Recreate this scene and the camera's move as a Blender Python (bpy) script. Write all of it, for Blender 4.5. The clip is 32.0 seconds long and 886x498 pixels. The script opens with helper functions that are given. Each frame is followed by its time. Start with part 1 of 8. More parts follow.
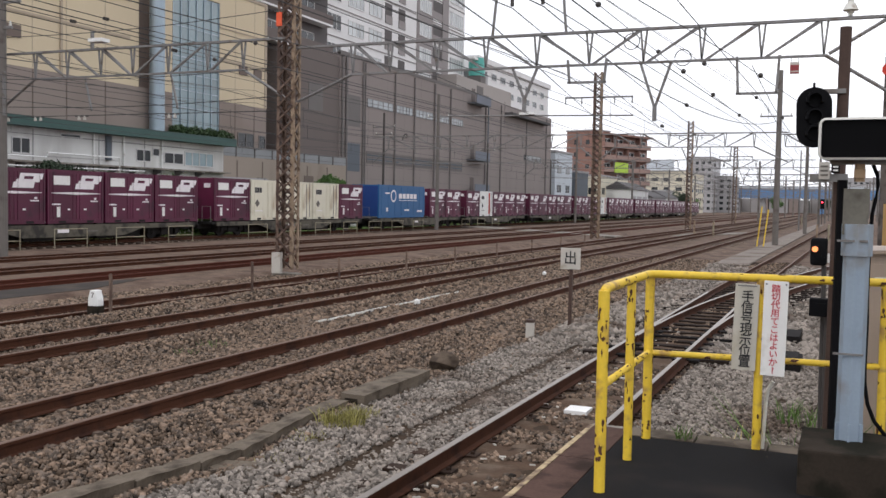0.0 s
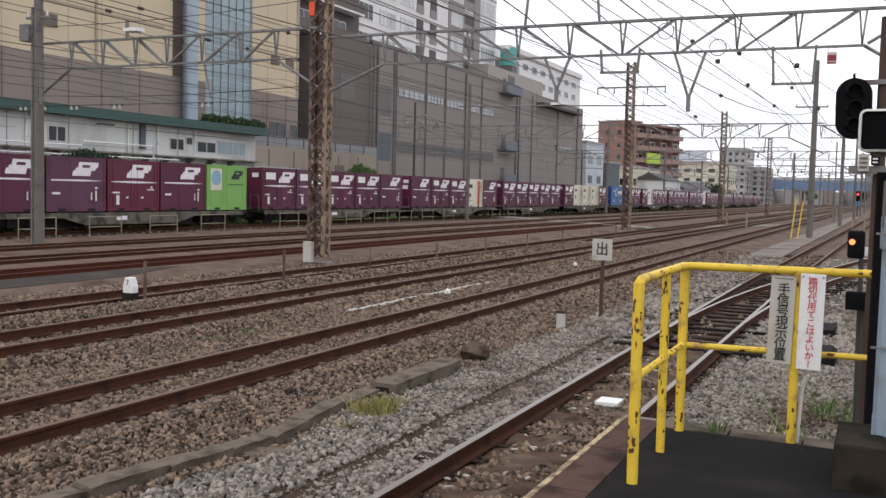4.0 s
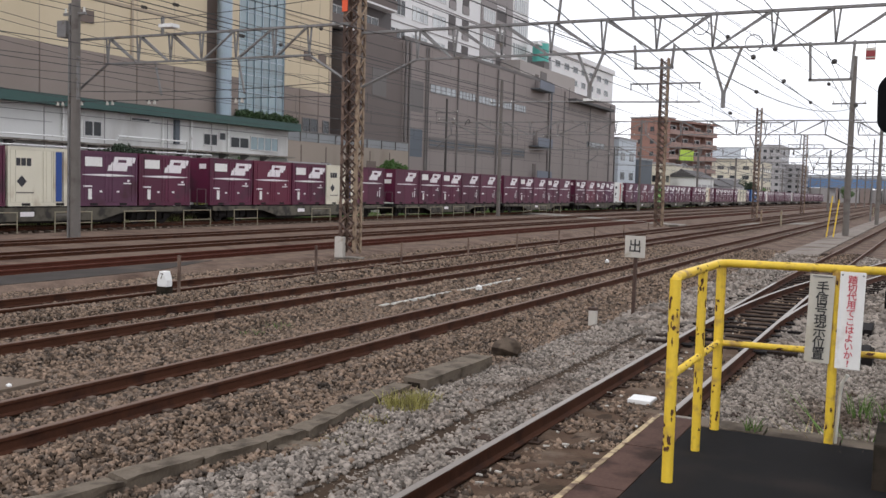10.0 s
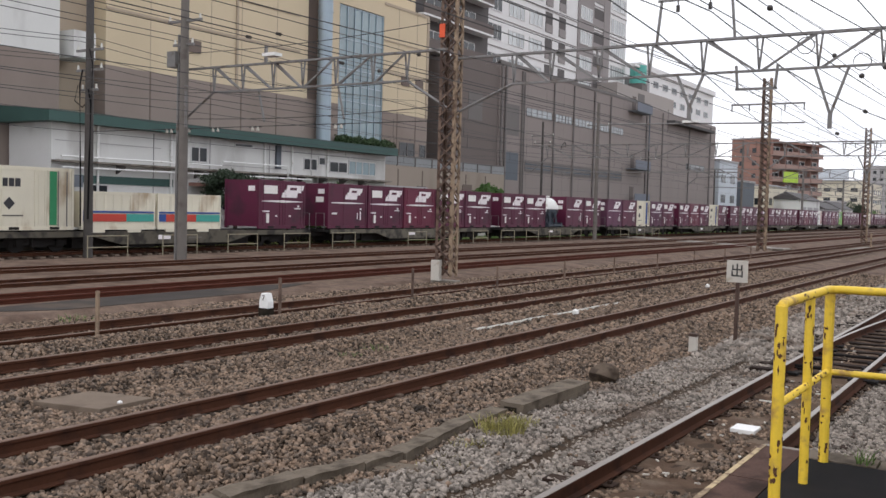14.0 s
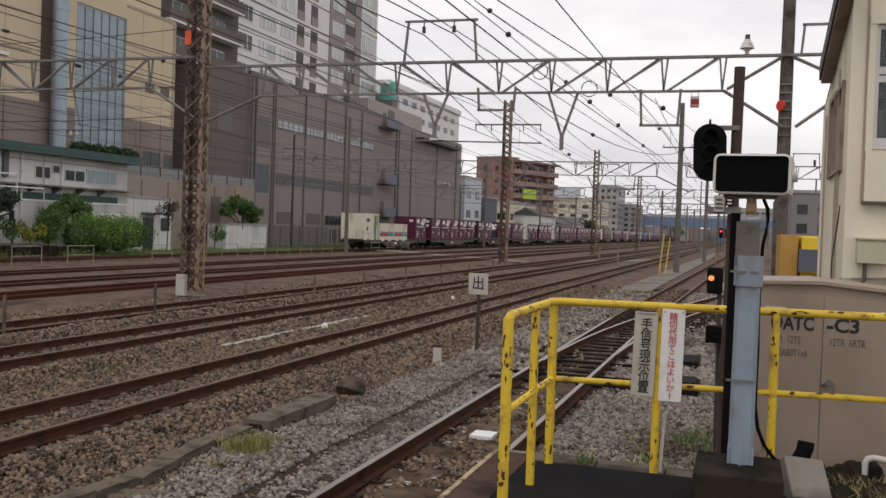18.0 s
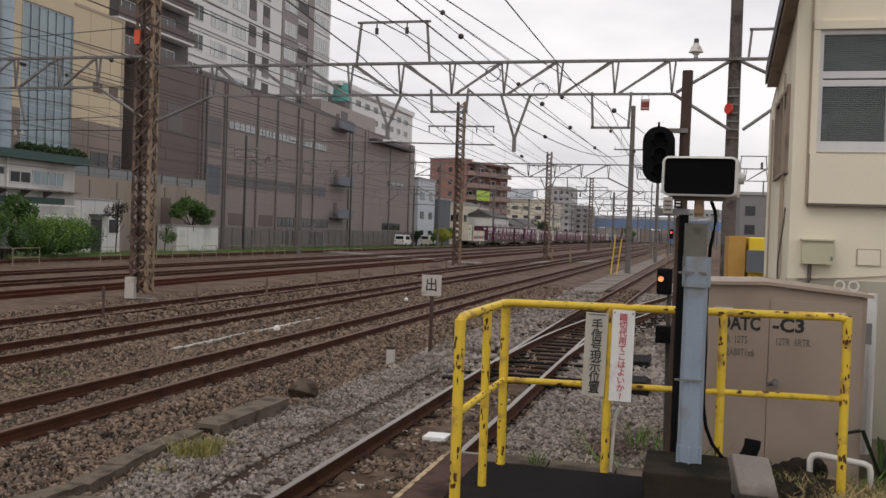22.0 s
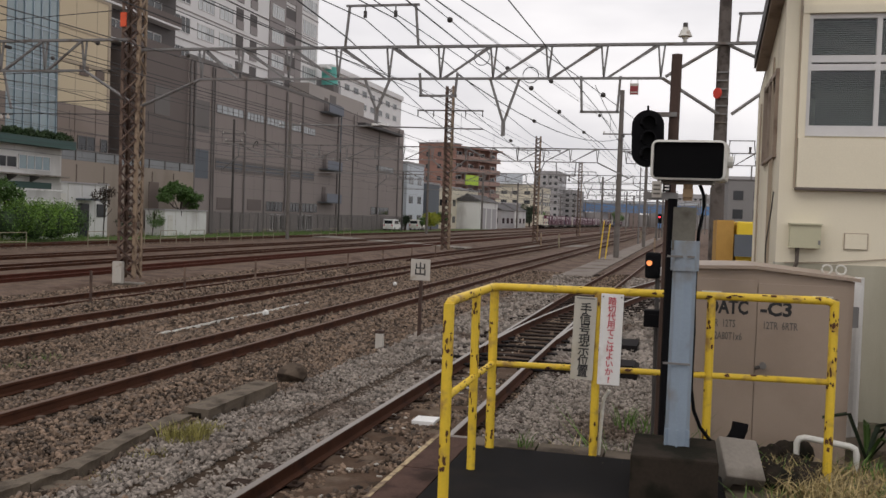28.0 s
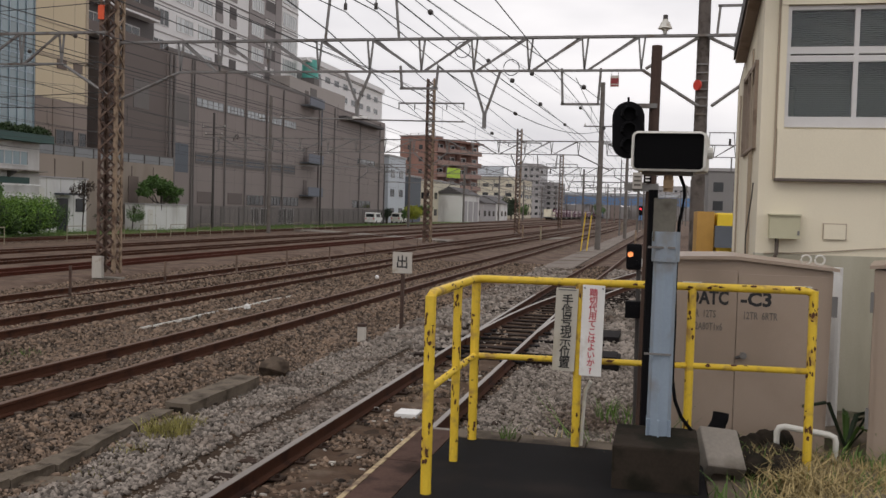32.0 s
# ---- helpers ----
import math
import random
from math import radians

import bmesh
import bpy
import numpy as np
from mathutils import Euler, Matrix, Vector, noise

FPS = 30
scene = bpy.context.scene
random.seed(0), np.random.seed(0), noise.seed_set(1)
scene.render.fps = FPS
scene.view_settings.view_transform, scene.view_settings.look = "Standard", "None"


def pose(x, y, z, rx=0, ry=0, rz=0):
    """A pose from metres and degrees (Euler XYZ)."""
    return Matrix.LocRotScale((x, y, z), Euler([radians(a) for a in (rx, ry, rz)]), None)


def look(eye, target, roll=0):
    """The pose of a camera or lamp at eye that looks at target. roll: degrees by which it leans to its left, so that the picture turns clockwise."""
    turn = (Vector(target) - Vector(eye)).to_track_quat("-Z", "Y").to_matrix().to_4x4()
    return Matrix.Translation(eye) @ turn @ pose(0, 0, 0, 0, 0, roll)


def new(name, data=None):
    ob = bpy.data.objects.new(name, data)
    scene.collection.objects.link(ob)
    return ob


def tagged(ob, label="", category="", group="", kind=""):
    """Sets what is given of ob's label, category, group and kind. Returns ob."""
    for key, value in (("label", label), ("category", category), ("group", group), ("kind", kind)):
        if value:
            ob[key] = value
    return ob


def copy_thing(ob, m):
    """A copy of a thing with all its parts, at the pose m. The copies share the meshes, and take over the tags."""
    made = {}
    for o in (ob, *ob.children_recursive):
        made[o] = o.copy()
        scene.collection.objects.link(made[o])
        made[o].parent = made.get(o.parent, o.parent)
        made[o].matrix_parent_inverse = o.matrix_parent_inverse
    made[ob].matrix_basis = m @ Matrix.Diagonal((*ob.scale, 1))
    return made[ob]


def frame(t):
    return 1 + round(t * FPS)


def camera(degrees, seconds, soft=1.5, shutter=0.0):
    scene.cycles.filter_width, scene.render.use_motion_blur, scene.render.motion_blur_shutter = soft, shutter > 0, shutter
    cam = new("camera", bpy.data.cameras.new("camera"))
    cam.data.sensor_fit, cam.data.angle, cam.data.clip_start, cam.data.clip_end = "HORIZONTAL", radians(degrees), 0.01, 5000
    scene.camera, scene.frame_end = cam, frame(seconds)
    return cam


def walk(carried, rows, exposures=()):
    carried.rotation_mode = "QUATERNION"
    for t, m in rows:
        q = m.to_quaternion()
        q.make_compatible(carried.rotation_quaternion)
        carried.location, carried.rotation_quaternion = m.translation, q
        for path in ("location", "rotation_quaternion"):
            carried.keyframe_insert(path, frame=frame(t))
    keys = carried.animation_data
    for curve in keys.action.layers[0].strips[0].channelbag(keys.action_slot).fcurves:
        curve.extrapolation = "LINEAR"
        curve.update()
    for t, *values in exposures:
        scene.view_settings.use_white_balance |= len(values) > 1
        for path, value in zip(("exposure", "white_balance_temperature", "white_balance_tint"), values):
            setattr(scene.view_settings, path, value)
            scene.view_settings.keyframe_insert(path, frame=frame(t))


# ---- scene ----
cam = camera(49.95, 32.0, soft=1.5)
PATH = [
    (0.0, -0.003, 0.021, 2.241, 87.184, -1.058, 22.961),
    (0.5, -0.01, 0.019, 2.243, 87.168, -1.075, 23.301),
    (1.0, -0.015, 0.022, 2.243, 86.977, -1.18, 23.355),
    (1.5, -0.018, 0.021, 2.244, 86.749, -1.318, 23.552),
    (2.0, -0.018, 0.019, 2.241, 86.564, -1.319, 23.863),
    (2.5, -0.022, 0.023, 2.24, 86.414, -1.37, 24.152),
    (3.0, -0.023, 0.013, 2.24, 86.341, -1.435, 24.477),
    (3.5, -0.02, 0.007, 2.243, 86.393, -1.453, 24.584),
    (4.0, -0.022, 0.001, 2.242, 86.54, -1.371, 24.777),
    (4.5, -0.024, 0.004, 2.24, 86.591, -1.315, 25.244),
    (6.5, -0.03, 0.007, 2.24, 86.225, -1.364, 25.531),
    (7.0, -0.035, 0.017, 2.238, 86.25, -1.423, 25.547),
    (7.5, -0.035, 0.014, 2.234, 86.346, -1.494, 25.528),
    (8.0, -0.038, 0.021, 2.238, 86.44, -1.478, 25.542),
    (8.5, -0.036, 0.015, 2.235, 86.498, -1.482, 25.674),
    (9.0, -0.041, 0.014, 2.237, 86.487, -1.514, 25.866),
    (9.5, -0.044, 0.005, 2.237, 86.469, -1.585, 26.312),
    (10.0, -0.047, 0.004, 2.235, 86.262, -1.625, 26.641),
    (10.5, -0.046, 0.009, 2.235, 86.169, -1.516, 27.04),
    (11.0, -0.047, 0.01, 2.235, 86.311, -1.524, 27.355),
    (11.5, -0.051, 0.005, 2.234, 86.719, -1.58, 27.768),
    (12.0, -0.048, 0.005, 2.234, 87.033, -1.588, 28.592),
    (12.5, -0.06, 0.001, 2.237, 87.438, -1.647, 30.666),
    (13.0, -0.062, -0.004, 2.239, 87.658, -1.521, 32.128),
    (13.5, -0.057, -0.015, 2.241, 87.518, -1.526, 32.429),
    (15.5, -0.032, -0.046, 2.259, 87.658, -1.635, 29.6),
    (16.0, -0.019, -0.046, 2.266, 88.272, -1.842, 25.256),
    (16.5, -0.005, -0.044, 2.263, 88.729, -2.031, 21.618),
    (17.0, 0.009, -0.034, 2.265, 88.881, -1.959, 19.305),
    (17.5, 0.02, -0.02, 2.262, 88.833, -1.866, 17.984),
    (18.0, 0.023, -0.014, 2.26, 88.751, -1.973, 17.542),
    (18.5, 0.033, -0.019, 2.263, 88.643, -1.943, 16.97),
    (19.0, 0.037, -0.021, 2.258, 88.821, -1.889, 15.845),
    (19.5, 0.039, -0.012, 2.26, 89.193, -1.79, 14.983),
    (20.0, 0.033, -0.012, 2.262, 89.341, -1.792, 15.229),
    (20.5, 0.03, -0.011, 2.261, 89.259, -1.696, 15.232),
    (21.0, 0.033, -0.01, 2.263, 89.156, -1.767, 15.046),
    (21.5, 0.033, -0.004, 2.261, 89.087, -1.928, 14.875),
    (22.0, 0.033, -0.006, 2.262, 88.936, -1.917, 14.749),
    (22.5, 0.03, -0.006, 2.261, 88.845, -1.948, 14.588),
    (23.0, 0.031, -0.003, 2.26, 88.768, -1.935, 14.391),
    (23.5, 0.032, -0.007, 2.261, 88.675, -1.925, 13.93),
    (24.0, 0.036, -0.008, 2.259, 88.697, -1.937, 13.533),
    (24.5, 0.037, -0.004, 2.259, 88.657, -1.859, 13.336),
    (26.5, 0.035, 0.001, 2.256, 88.468, -1.979, 13.687),
    (27.0, 0.036, 0.006, 2.255, 88.384, -1.949, 13.756),
    (27.5, 0.035, 0.007, 2.258, 88.201, -1.874, 13.917),
    (28.0, 0.031, 0.005, 2.258, 88.026, -1.924, 14.084),
    (28.5, 0.033, 0.01, 2.257, 87.912, -1.776, 14.258),
    (29.0, 0.038, 0.007, 2.256, 87.973, -1.644, 14.019),
    (29.5, 0.039, 0.008, 2.256, 87.93, -1.603, 13.724),
    (30.0, 0.037, 0.01, 2.258, 87.863, -1.503, 13.6),
    (30.5, 0.038, 0.013, 2.257, 87.77, -1.461, 13.488),
    (31.0, 0.035, 0.004, 2.254, 87.736, -1.486, 13.291),
    (31.5, 0.032, 0.009, 2.254, 87.733, -1.623, 13.079),
    (32.0, 0.032, 0.013, 2.253, 87.638, -1.648, 12.983),
]
walk(cam, [(t, pose(*p)) for t, *p in PATH],
     exposures=((0.0, 0.04, 6250, 13), (13.0, 0.08, 6250, 13), (16.0, 0.08, 6250, 13), (17.0, -0.28, 6450, 15), (18.0, -0.46, 6600, 14), (19.0, -0.48, 6600, 14), (32.0, -0.48, 6600, 14)))

# ---- light: an overcast midday sky, brighter towards the horizon ----
SUN_EL, SUN_ROT = radians(50), radians(200)
world = bpy.data.worlds.new("overcast_sky")
scene.world = world
world.use_nodes = True
wn = world.node_tree
wn.nodes.clear()
w_out = wn.nodes.new("ShaderNodeOutputWorld")
w_bg = wn.nodes.new("ShaderNodeBackground")
w_sky = wn.nodes.new("ShaderNodeTexSky")
w_sky.sky_type, w_sky.sun_disc = "NISHITA", False
w_sky.sun_elevation, w_sky.sun_rotation = SUN_EL, SUN_ROT
w_sky.dust_density, w_sky.air_density = 4.0, 1.5
w_co = wn.nodes.new("ShaderNodeTexCoord")
w_map = wn.nodes.new("ShaderNodeMapping")
w_map.inputs["Scale"].default_value = (1.2, 1.2, 4.0)
w_cl = wn.nodes.new("ShaderNodeTexNoise")
w_cl.inputs["Scale"].default_value, w_cl.inputs["Detail"].default_value = 2.6, 6.0
w_ramp = wn.nodes.new("ShaderNodeValToRGB")
w_ramp.color_ramp.elements[0].position, w_ramp.color_ramp.elements[0].color = 0.30, (10.2, 10.35, 10.7, 1)
w_ramp.color_ramp.elements[1].position, w_ramp.color_ramp.elements[1].color = 0.62, (14.6, 14.6, 14.6, 1)
w_mix = wn.nodes.new("ShaderNodeMix")
w_mix.data_type = "RGBA"
w_mix.inputs["Factor"].default_value = 0.93
wn.links.new(w_co.outputs["Generated"], w_map.inputs["Vector"])
wn.links.new(w_map.outputs["Vector"], w_cl.inputs["Vector"])
wn.links.new(w_cl.outputs["Fac"], w_ramp.inputs["Fac"])
wn.links.new(w_sky.outputs["Color"], w_mix.inputs["A"])
wn.links.new(w_ramp.outputs["Color"], w_mix.inputs["B"])
wn.links.new(w_mix.outputs["Result"], w_bg.inputs["Color"])
w_bg.inputs["Strength"].default_value = 0.1
wn.links.new(w_bg.outputs["Background"], w_out.inputs["Surface"])
sun_data = bpy.data.lights.new("sun", "SUN")
sun_data.energy, sun_data.angle, sun_data.color = 0.6, radians(25), (1.0, 0.96, 0.9)
sun = new("sun", sun_data)
sun.matrix_world = look((0, 0, 60), (22, 45, 0))

# ---- materials ----
def mat(name, col, rough=0.8, metal=0.0, var=0.18, scale=6.0, fine=60.0, bump=0.15, dirt=None, dirt_amt=0.35, dirt_scale=1.5, obj_rand=0.0, island=0.0, spec=None, dist=0.01, streak=0.0):
    """A procedural surface: base colour with coarse and fine variation, an optional second colour in patches, bump."""
    m = bpy.data.materials.new(name)
    m.use_nodes = True
    nt = m.node_tree
    b = nt.nodes["Principled BSDF"]
    b.inputs["Roughness"].default_value, b.inputs["Metallic"].default_value = rough, metal
    if spec is not None:
        b.inputs["Specular IOR Level"].default_value = spec
    tc = nt.nodes.new("ShaderNodeTexCoord")
    mp = nt.nodes.new("ShaderNodeMapping")
    nt.links.new(tc.outputs["Object"], mp.inputs["Vector"])
    n1, n2 = nt.nodes.new("ShaderNodeTexNoise"), nt.nodes.new("ShaderNodeTexNoise")
    n1.inputs["Scale"].default_value, n1.inputs["Detail"].default_value = scale, 4
    n2.inputs["Scale"].default_value, n2.inputs["Detail"].default_value = fine, 3
    for n in (n1, n2):
        nt.links.new(mp.outputs["Vector"], n.inputs["Vector"])

    def math_node(op, a, bb):
        q = nt.nodes.new("ShaderNodeMath")
        q.operation = op
        for i, v in enumerate((a, bb)):
            if isinstance(v, (int, float)):
                q.inputs[i].default_value = v
            else:
                nt.links.new(v, q.inputs[i])
        return q.outputs[0]

    s = math_node("ADD", math_node("MULTIPLY", n1.outputs["Fac"], 0.6), math_node("MULTIPLY", n2.outputs["Fac"], 0.4))
    v = math_node("ADD", math_node("MULTIPLY", math_node("SUBTRACT", s, 0.5), 4 * var), 1.0)
    if obj_rand:
        oi = nt.nodes.new("ShaderNodeObjectInfo")
        v = math_node("MULTIPLY", v, math_node("ADD", math_node("MULTIPLY", oi.outputs["Random"], obj_rand), 1 - obj_rand / 2))
    if island:
        ge = nt.nodes.new("ShaderNodeNewGeometry")
        v = math_node("MULTIPLY", v, math_node("ADD", math_node("MULTIPLY", ge.outputs["Random Per Island"], island), 1 - island / 2))
    base = nt.nodes.new("ShaderNodeRGB")
    base.outputs[0].default_value = (*col, 1)
    c = base.outputs[0]
    if dirt:
        n3 = nt.nodes.new("ShaderNodeTexNoise")
        n3.inputs["Scale"].default_value, n3.inputs["Detail"].default_value = dirt_scale, 7
        if streak:
            mp2 = nt.nodes.new("ShaderNodeMapping")
            mp2.inputs["Scale"].default_value = (1, 1, streak)
            nt.links.new(tc.outputs["Object"], mp2.inputs["Vector"])
            nt.links.new(mp2.outputs["Vector"], n3.inputs["Vector"])
        else:
            nt.links.new(mp.outputs["Vector"], n3.inputs["Vector"])
        rp = nt.nodes.new("ShaderNodeValToRGB")
        lo = 0.68 - 0.4 * dirt_amt
        rp.color_ramp.elements[0].position, rp.color_ramp.elements[1].position = lo, min(0.98, lo + 0.14)
        nt.links.new(n3.outputs["Fac"], rp.inputs["Fac"])
        mx = nt.nodes.new("ShaderNodeMix")
        mx.data_type = "RGBA"
        nt.links.new(rp.outputs["Color"], mx.inputs["Factor"])
        nt.links.new(c, mx.inputs["A"])
        mx.inputs["B"].default_value = (*dirt, 1)
        c = mx.outputs["Result"]
    vm = nt.nodes.new("ShaderNodeVectorMath")
    vm.operation = "SCALE"
    nt.links.new(c, vm.inputs[0])
    nt.links.new(v, vm.inputs["Scale"])
    nt.links.new(vm.outputs["Vector"], b.inputs["Base Color"])
    if bump:
        bp = nt.nodes.new("ShaderNodeBump")
        bp.inputs["Strength"].default_value, bp.inputs["Distance"].default_value = bump, dist
        nt.links.new(s, bp.inputs["Height"])
        nt.links.new(bp.outputs["Normal"], b.inputs["Normal"])
    return m


def glow(name, col, strength):
    m = bpy.data.materials.new(name)
    m.use_nodes = True
    b = m.node_tree.nodes["Principled BSDF"]
    b.inputs["Base Color"].default_value = (*col, 1)
    b.inputs["Emission Color"].default_value = (*col, 1)
    b.inputs["Emission Strength"].default_value = strength
    return m


GRAVEL = mat("gravel_ground", (0.136, 0.094, 0.070), 0.95, var=0.55, scale=3, fine=22, bump=0.8, spec=0.2, dirt=(0.085, 0.054, 0.039), dirt_amt=0.5, dirt_scale=0.8, dist=0.03)
STONE_B = mat("brown_ballast", (0.172, 0.122, 0.087), 0.93, var=0.25, scale=1.2, fine=40, bump=0.3, island=1.65, spec=0.25, dirt=(0.125, 0.098, 0.078), dirt_amt=0.5, dirt_scale=9)
STONE_G = mat("grey_ballast", (0.235, 0.204, 0.175), 0.9, var=0.25, scale=2, fine=40, bump=0.3, spec=0.2, island=1.2, dirt=(0.125, 0.095, 0.075), dirt_amt=0.4, dirt_scale=0.6)
RAIL_SIDE = mat("rusty_rail_steel", (0.070, 0.029, 0.0165), 0.85, 0.0, spec=0.12, var=0.25, scale=2.5, fine=50, bump=0.2, dirt=(0.042, 0.019, 0.013), dirt_amt=0.4, dirt_scale=3)
RAIL_RED = mat("red_rusted_rail", (0.082, 0.026, 0.016), 0.85, 0.0, spec=0.15, var=0.25, scale=2.5, fine=50, bump=0.2)
RAIL_TOP = mat("worn_rail_head", (0.14, 0.086, 0.060), 0.65, 0.1, var=0.2, scale=3, fine=80, bump=0.05)
RAIL_SHINE = mat("polished_rail_head", (0.30, 0.265, 0.235), 0.42, 0.6, var=0.12, scale=3, fine=90, bump=0.03)
SLEEPER_C = mat("concrete_sleeper", (0.185, 0.138, 0.104), 0.9, var=0.25, scale=5, fine=50, bump=0.25, obj_rand=0.3, dirt=(0.075, 0.046, 0.032), dirt_amt=0.5, dirt_scale=2)
SLEEPER_W = mat("wooden_sleeper", (0.042, 0.026, 0.019), 0.95, var=0.35, scale=6, fine=70, bump=0.4, obj_rand=0.4, spec=0.15, dirt=(0.06, 0.043, 0.033), dirt_amt=0.4, dirt_scale=3)
CONCRETE = mat("weathered_concrete", (0.23, 0.205, 0.175), 0.9, var=0.2, scale=2.5, fine=45, bump=0.4, dirt=(0.09, 0.075, 0.058), dirt_amt=0.45, dirt_scale=1.8)
CONC_DARK = mat("mossy_concrete_and_shade", (0.032, 0.025, 0.019), 0.95, spec=0.1, var=0.25, scale=5, fine=50, bump=0.4, dirt=(0.014, 0.013, 0.009), dirt_amt=0.55, dirt_scale=4)
ASPHALT = mat("dark_asphalt", (0.0115, 0.0108, 0.0112), 0.95, spec=0.12, var=0.2, scale=2, fine=160, bump=0.35, dirt=(0.022, 0.018, 0.016), dirt_amt=0.3, dirt_scale=1.2)
YELLOW = mat("yellow_painted_steel", (0.76, 0.52, 0.04), 0.45, var=0.12, scale=6, fine=50, bump=0.1, dirt=(0.42, 0.25, 0.06), dirt_amt=0.34, dirt_scale=9, dist=0.004)
BLUEGREY = mat("blue_grey_painted_steel", (0.25, 0.31, 0.375), 0.5, var=0.1, scale=4, fine=60, bump=0.08, dirt=(0.20, 0.19, 0.17), dirt_amt=0.3, dirt_scale=3)
GREY_STEEL = mat("grey_galvanised_steel", (0.20, 0.195, 0.19), 0.6, 0.3, var=0.15, scale=4, fine=60, bump=0.1, dirt=(0.13, 0.105, 0.085), dirt_amt=0.35, dirt_scale=3)
DARK_STEEL = mat("dark_painted_steel", (0.060, 0.054, 0.050), 0.6, 0.2, var=0.2, scale=5, fine=60, bump=0.1)
RUST_STEEL = mat("rusting_lattice_steel", (0.17, 0.115, 0.085), 0.8, 0.1, var=0.3, scale=4, fine=50, bump=0.25, dirt=(0.075, 0.045, 0.034), dirt_amt=0.55, dirt_scale=2.2)
RUST_LIGHT = mat("faded_lattice_steel", (0.30, 0.22, 0.15), 0.8, 0.1, var=0.25, scale=4, fine=50, bump=0.2, dirt=(0.12, 0.075, 0.05), dirt_amt=0.45, dirt_scale=3)
PATCH = mat("worn_asphalt", (0.052, 0.045, 0.041), 0.95, var=0.3, scale=1.5, fine=40, bump=0.4, spec=0.15, dirt=(0.09, 0.07, 0.055), dirt_amt=0.35, dirt_scale=0.8)
# Ballast bed coloured dark for the shade in the gaps between stones.
GAP_SHADE = mat("gap_shade_ballast_bed", (0.05, 0.033, 0.021), 0.95, var=0.35, scale=4, fine=30, bump=0.8, spec=0.15, dirt=(0.08, 0.058, 0.045), dirt_amt=0.35, dirt_scale=0.6, dist=0.03)
TRACK_DIRT = mat("dark_track_dirt", (0.085, 0.054, 0.036), 0.95, var=0.4, scale=5, fine=35, bump=0.8, spec=0.15, dirt=(0.135, 0.10, 0.073), dirt_amt=0.45, dirt_scale=2.2, dist=0.02)
RUST_DARK = mat("dark_rusted_bar", (0.07, 0.042, 0.032), 0.85, 0.1, var=0.3, scale=4, fine=50, bump=0.2)
POLE_CONC = mat("grey_pole_concrete", (0.15, 0.135, 0.122), 0.9, var=0.15, scale=3, fine=50, bump=0.2, dirt=(0.085, 0.07, 0.06), dirt_amt=0.35, dirt_scale=1.5)
WIRE = mat("dark_wire", (0.045, 0.045, 0.047), 0.6, 0.3, var=0.05, bump=0)
BLACK = mat("matt_black_paint", (0.006, 0.006, 0.007), 0.85, spec=0.12, var=0.2, bump=0.03)
SCREEN = mat("dark_screen_glass", (0.002, 0.002, 0.0025), 0.6, spec=0.08, var=0.05, bump=0)
LENS = mat("dark_signal_lens", (0.003, 0.003, 0.004), 0.6, spec=0.12, var=0.05, bump=0)
CASE = mat("off_white_case", (0.62, 0.61, 0.56), 0.5, var=0.06, scale=4, fine=50, bump=0.04, dirt=(0.35, 0.30, 0.24), dirt_amt=0.25, dirt_scale=4)
WHITE = mat("white_paint", (0.78, 0.78, 0.76), 0.6, var=0.06, scale=4, fine=50, bump=0.05, dirt=(0.52, 0.50, 0.46), dirt_amt=0.3, dirt_scale=4)
SIGN_W = mat("white_sign_plate", (0.80, 0.79, 0.76), 0.5, var=0.05, bump=0.02, dirt=(0.58, 0.54, 0.48), dirt_amt=0.2, dirt_scale=6)
POLE_DARK = mat("brown_grey_pole", (0.115, 0.098, 0.088), 0.9, var=0.2, scale=3, fine=50, bump=0.25, dirt=(0.05, 0.040, 0.034), dirt_amt=0.5, dirt_scale=3.5)
EDGE_BROWN = mat("red_brown_mossy_slab", (0.085, 0.050, 0.040), 0.95, spec=0.15, var=0.35, scale=5, fine=50, bump=0.4, dirt=(0.03, 0.018, 0.014), dirt_amt=0.5, dirt_scale=3)
KERB = mat("old_kerb_concrete", (0.145, 0.118, 0.090), 0.95, spec=0.2, var=0.3, scale=4, fine=50, bump=0.6, dirt=(0.055, 0.043, 0.032), dirt_amt=0.5, dirt_scale=3)
SIGN_OLD = mat("weathered_sign_plate", (0.50, 0.47, 0.42), 0.6, var=0.1, bump=0.03, dirt=(0.36, 0.32, 0.26), dirt_amt=0.3, dirt_scale=6)
SIGN_CREAM = mat("yellowed_sign_plate", (0.50, 0.47, 0.40), 0.55, var=0.1, bump=0.03, dirt=(0.42, 0.38, 0.3), dirt_amt=0.35, dirt_scale=6)
INK = mat("black_ink", (0.015, 0.015, 0.016), 0.6, var=0.1, bump=0)
INK_RED = mat("faded_red_ink", (0.55, 0.07, 0.09), 0.6, var=0.15, bump=0)
RED_DULL = mat("dull_red_paint", (0.24, 0.03, 0.035), 0.6, var=0.15, bump=0)
INK_GREY = mat("grey_stencil_ink", (0.13, 0.115, 0.10), 0.7, var=0.2, bump=0)
CABINET = mat("brown_cabinet_paint", (0.335, 0.262, 0.205), 0.5, var=0.06, scale=1.5, fine=70, bump=0.04, dirt=(0.285, 0.22, 0.17), dirt_amt=0.35, dirt_scale=1.2)
STUCCO = mat("cream_mortar_wall", (0.76, 0.70, 0.55), 0.9, var=0.07, scale=0.8, fine=80, bump=0.12, dirt=(0.62, 0.56, 0.43), dirt_amt=0.4, dirt_scale=1.6, streak=0.18)
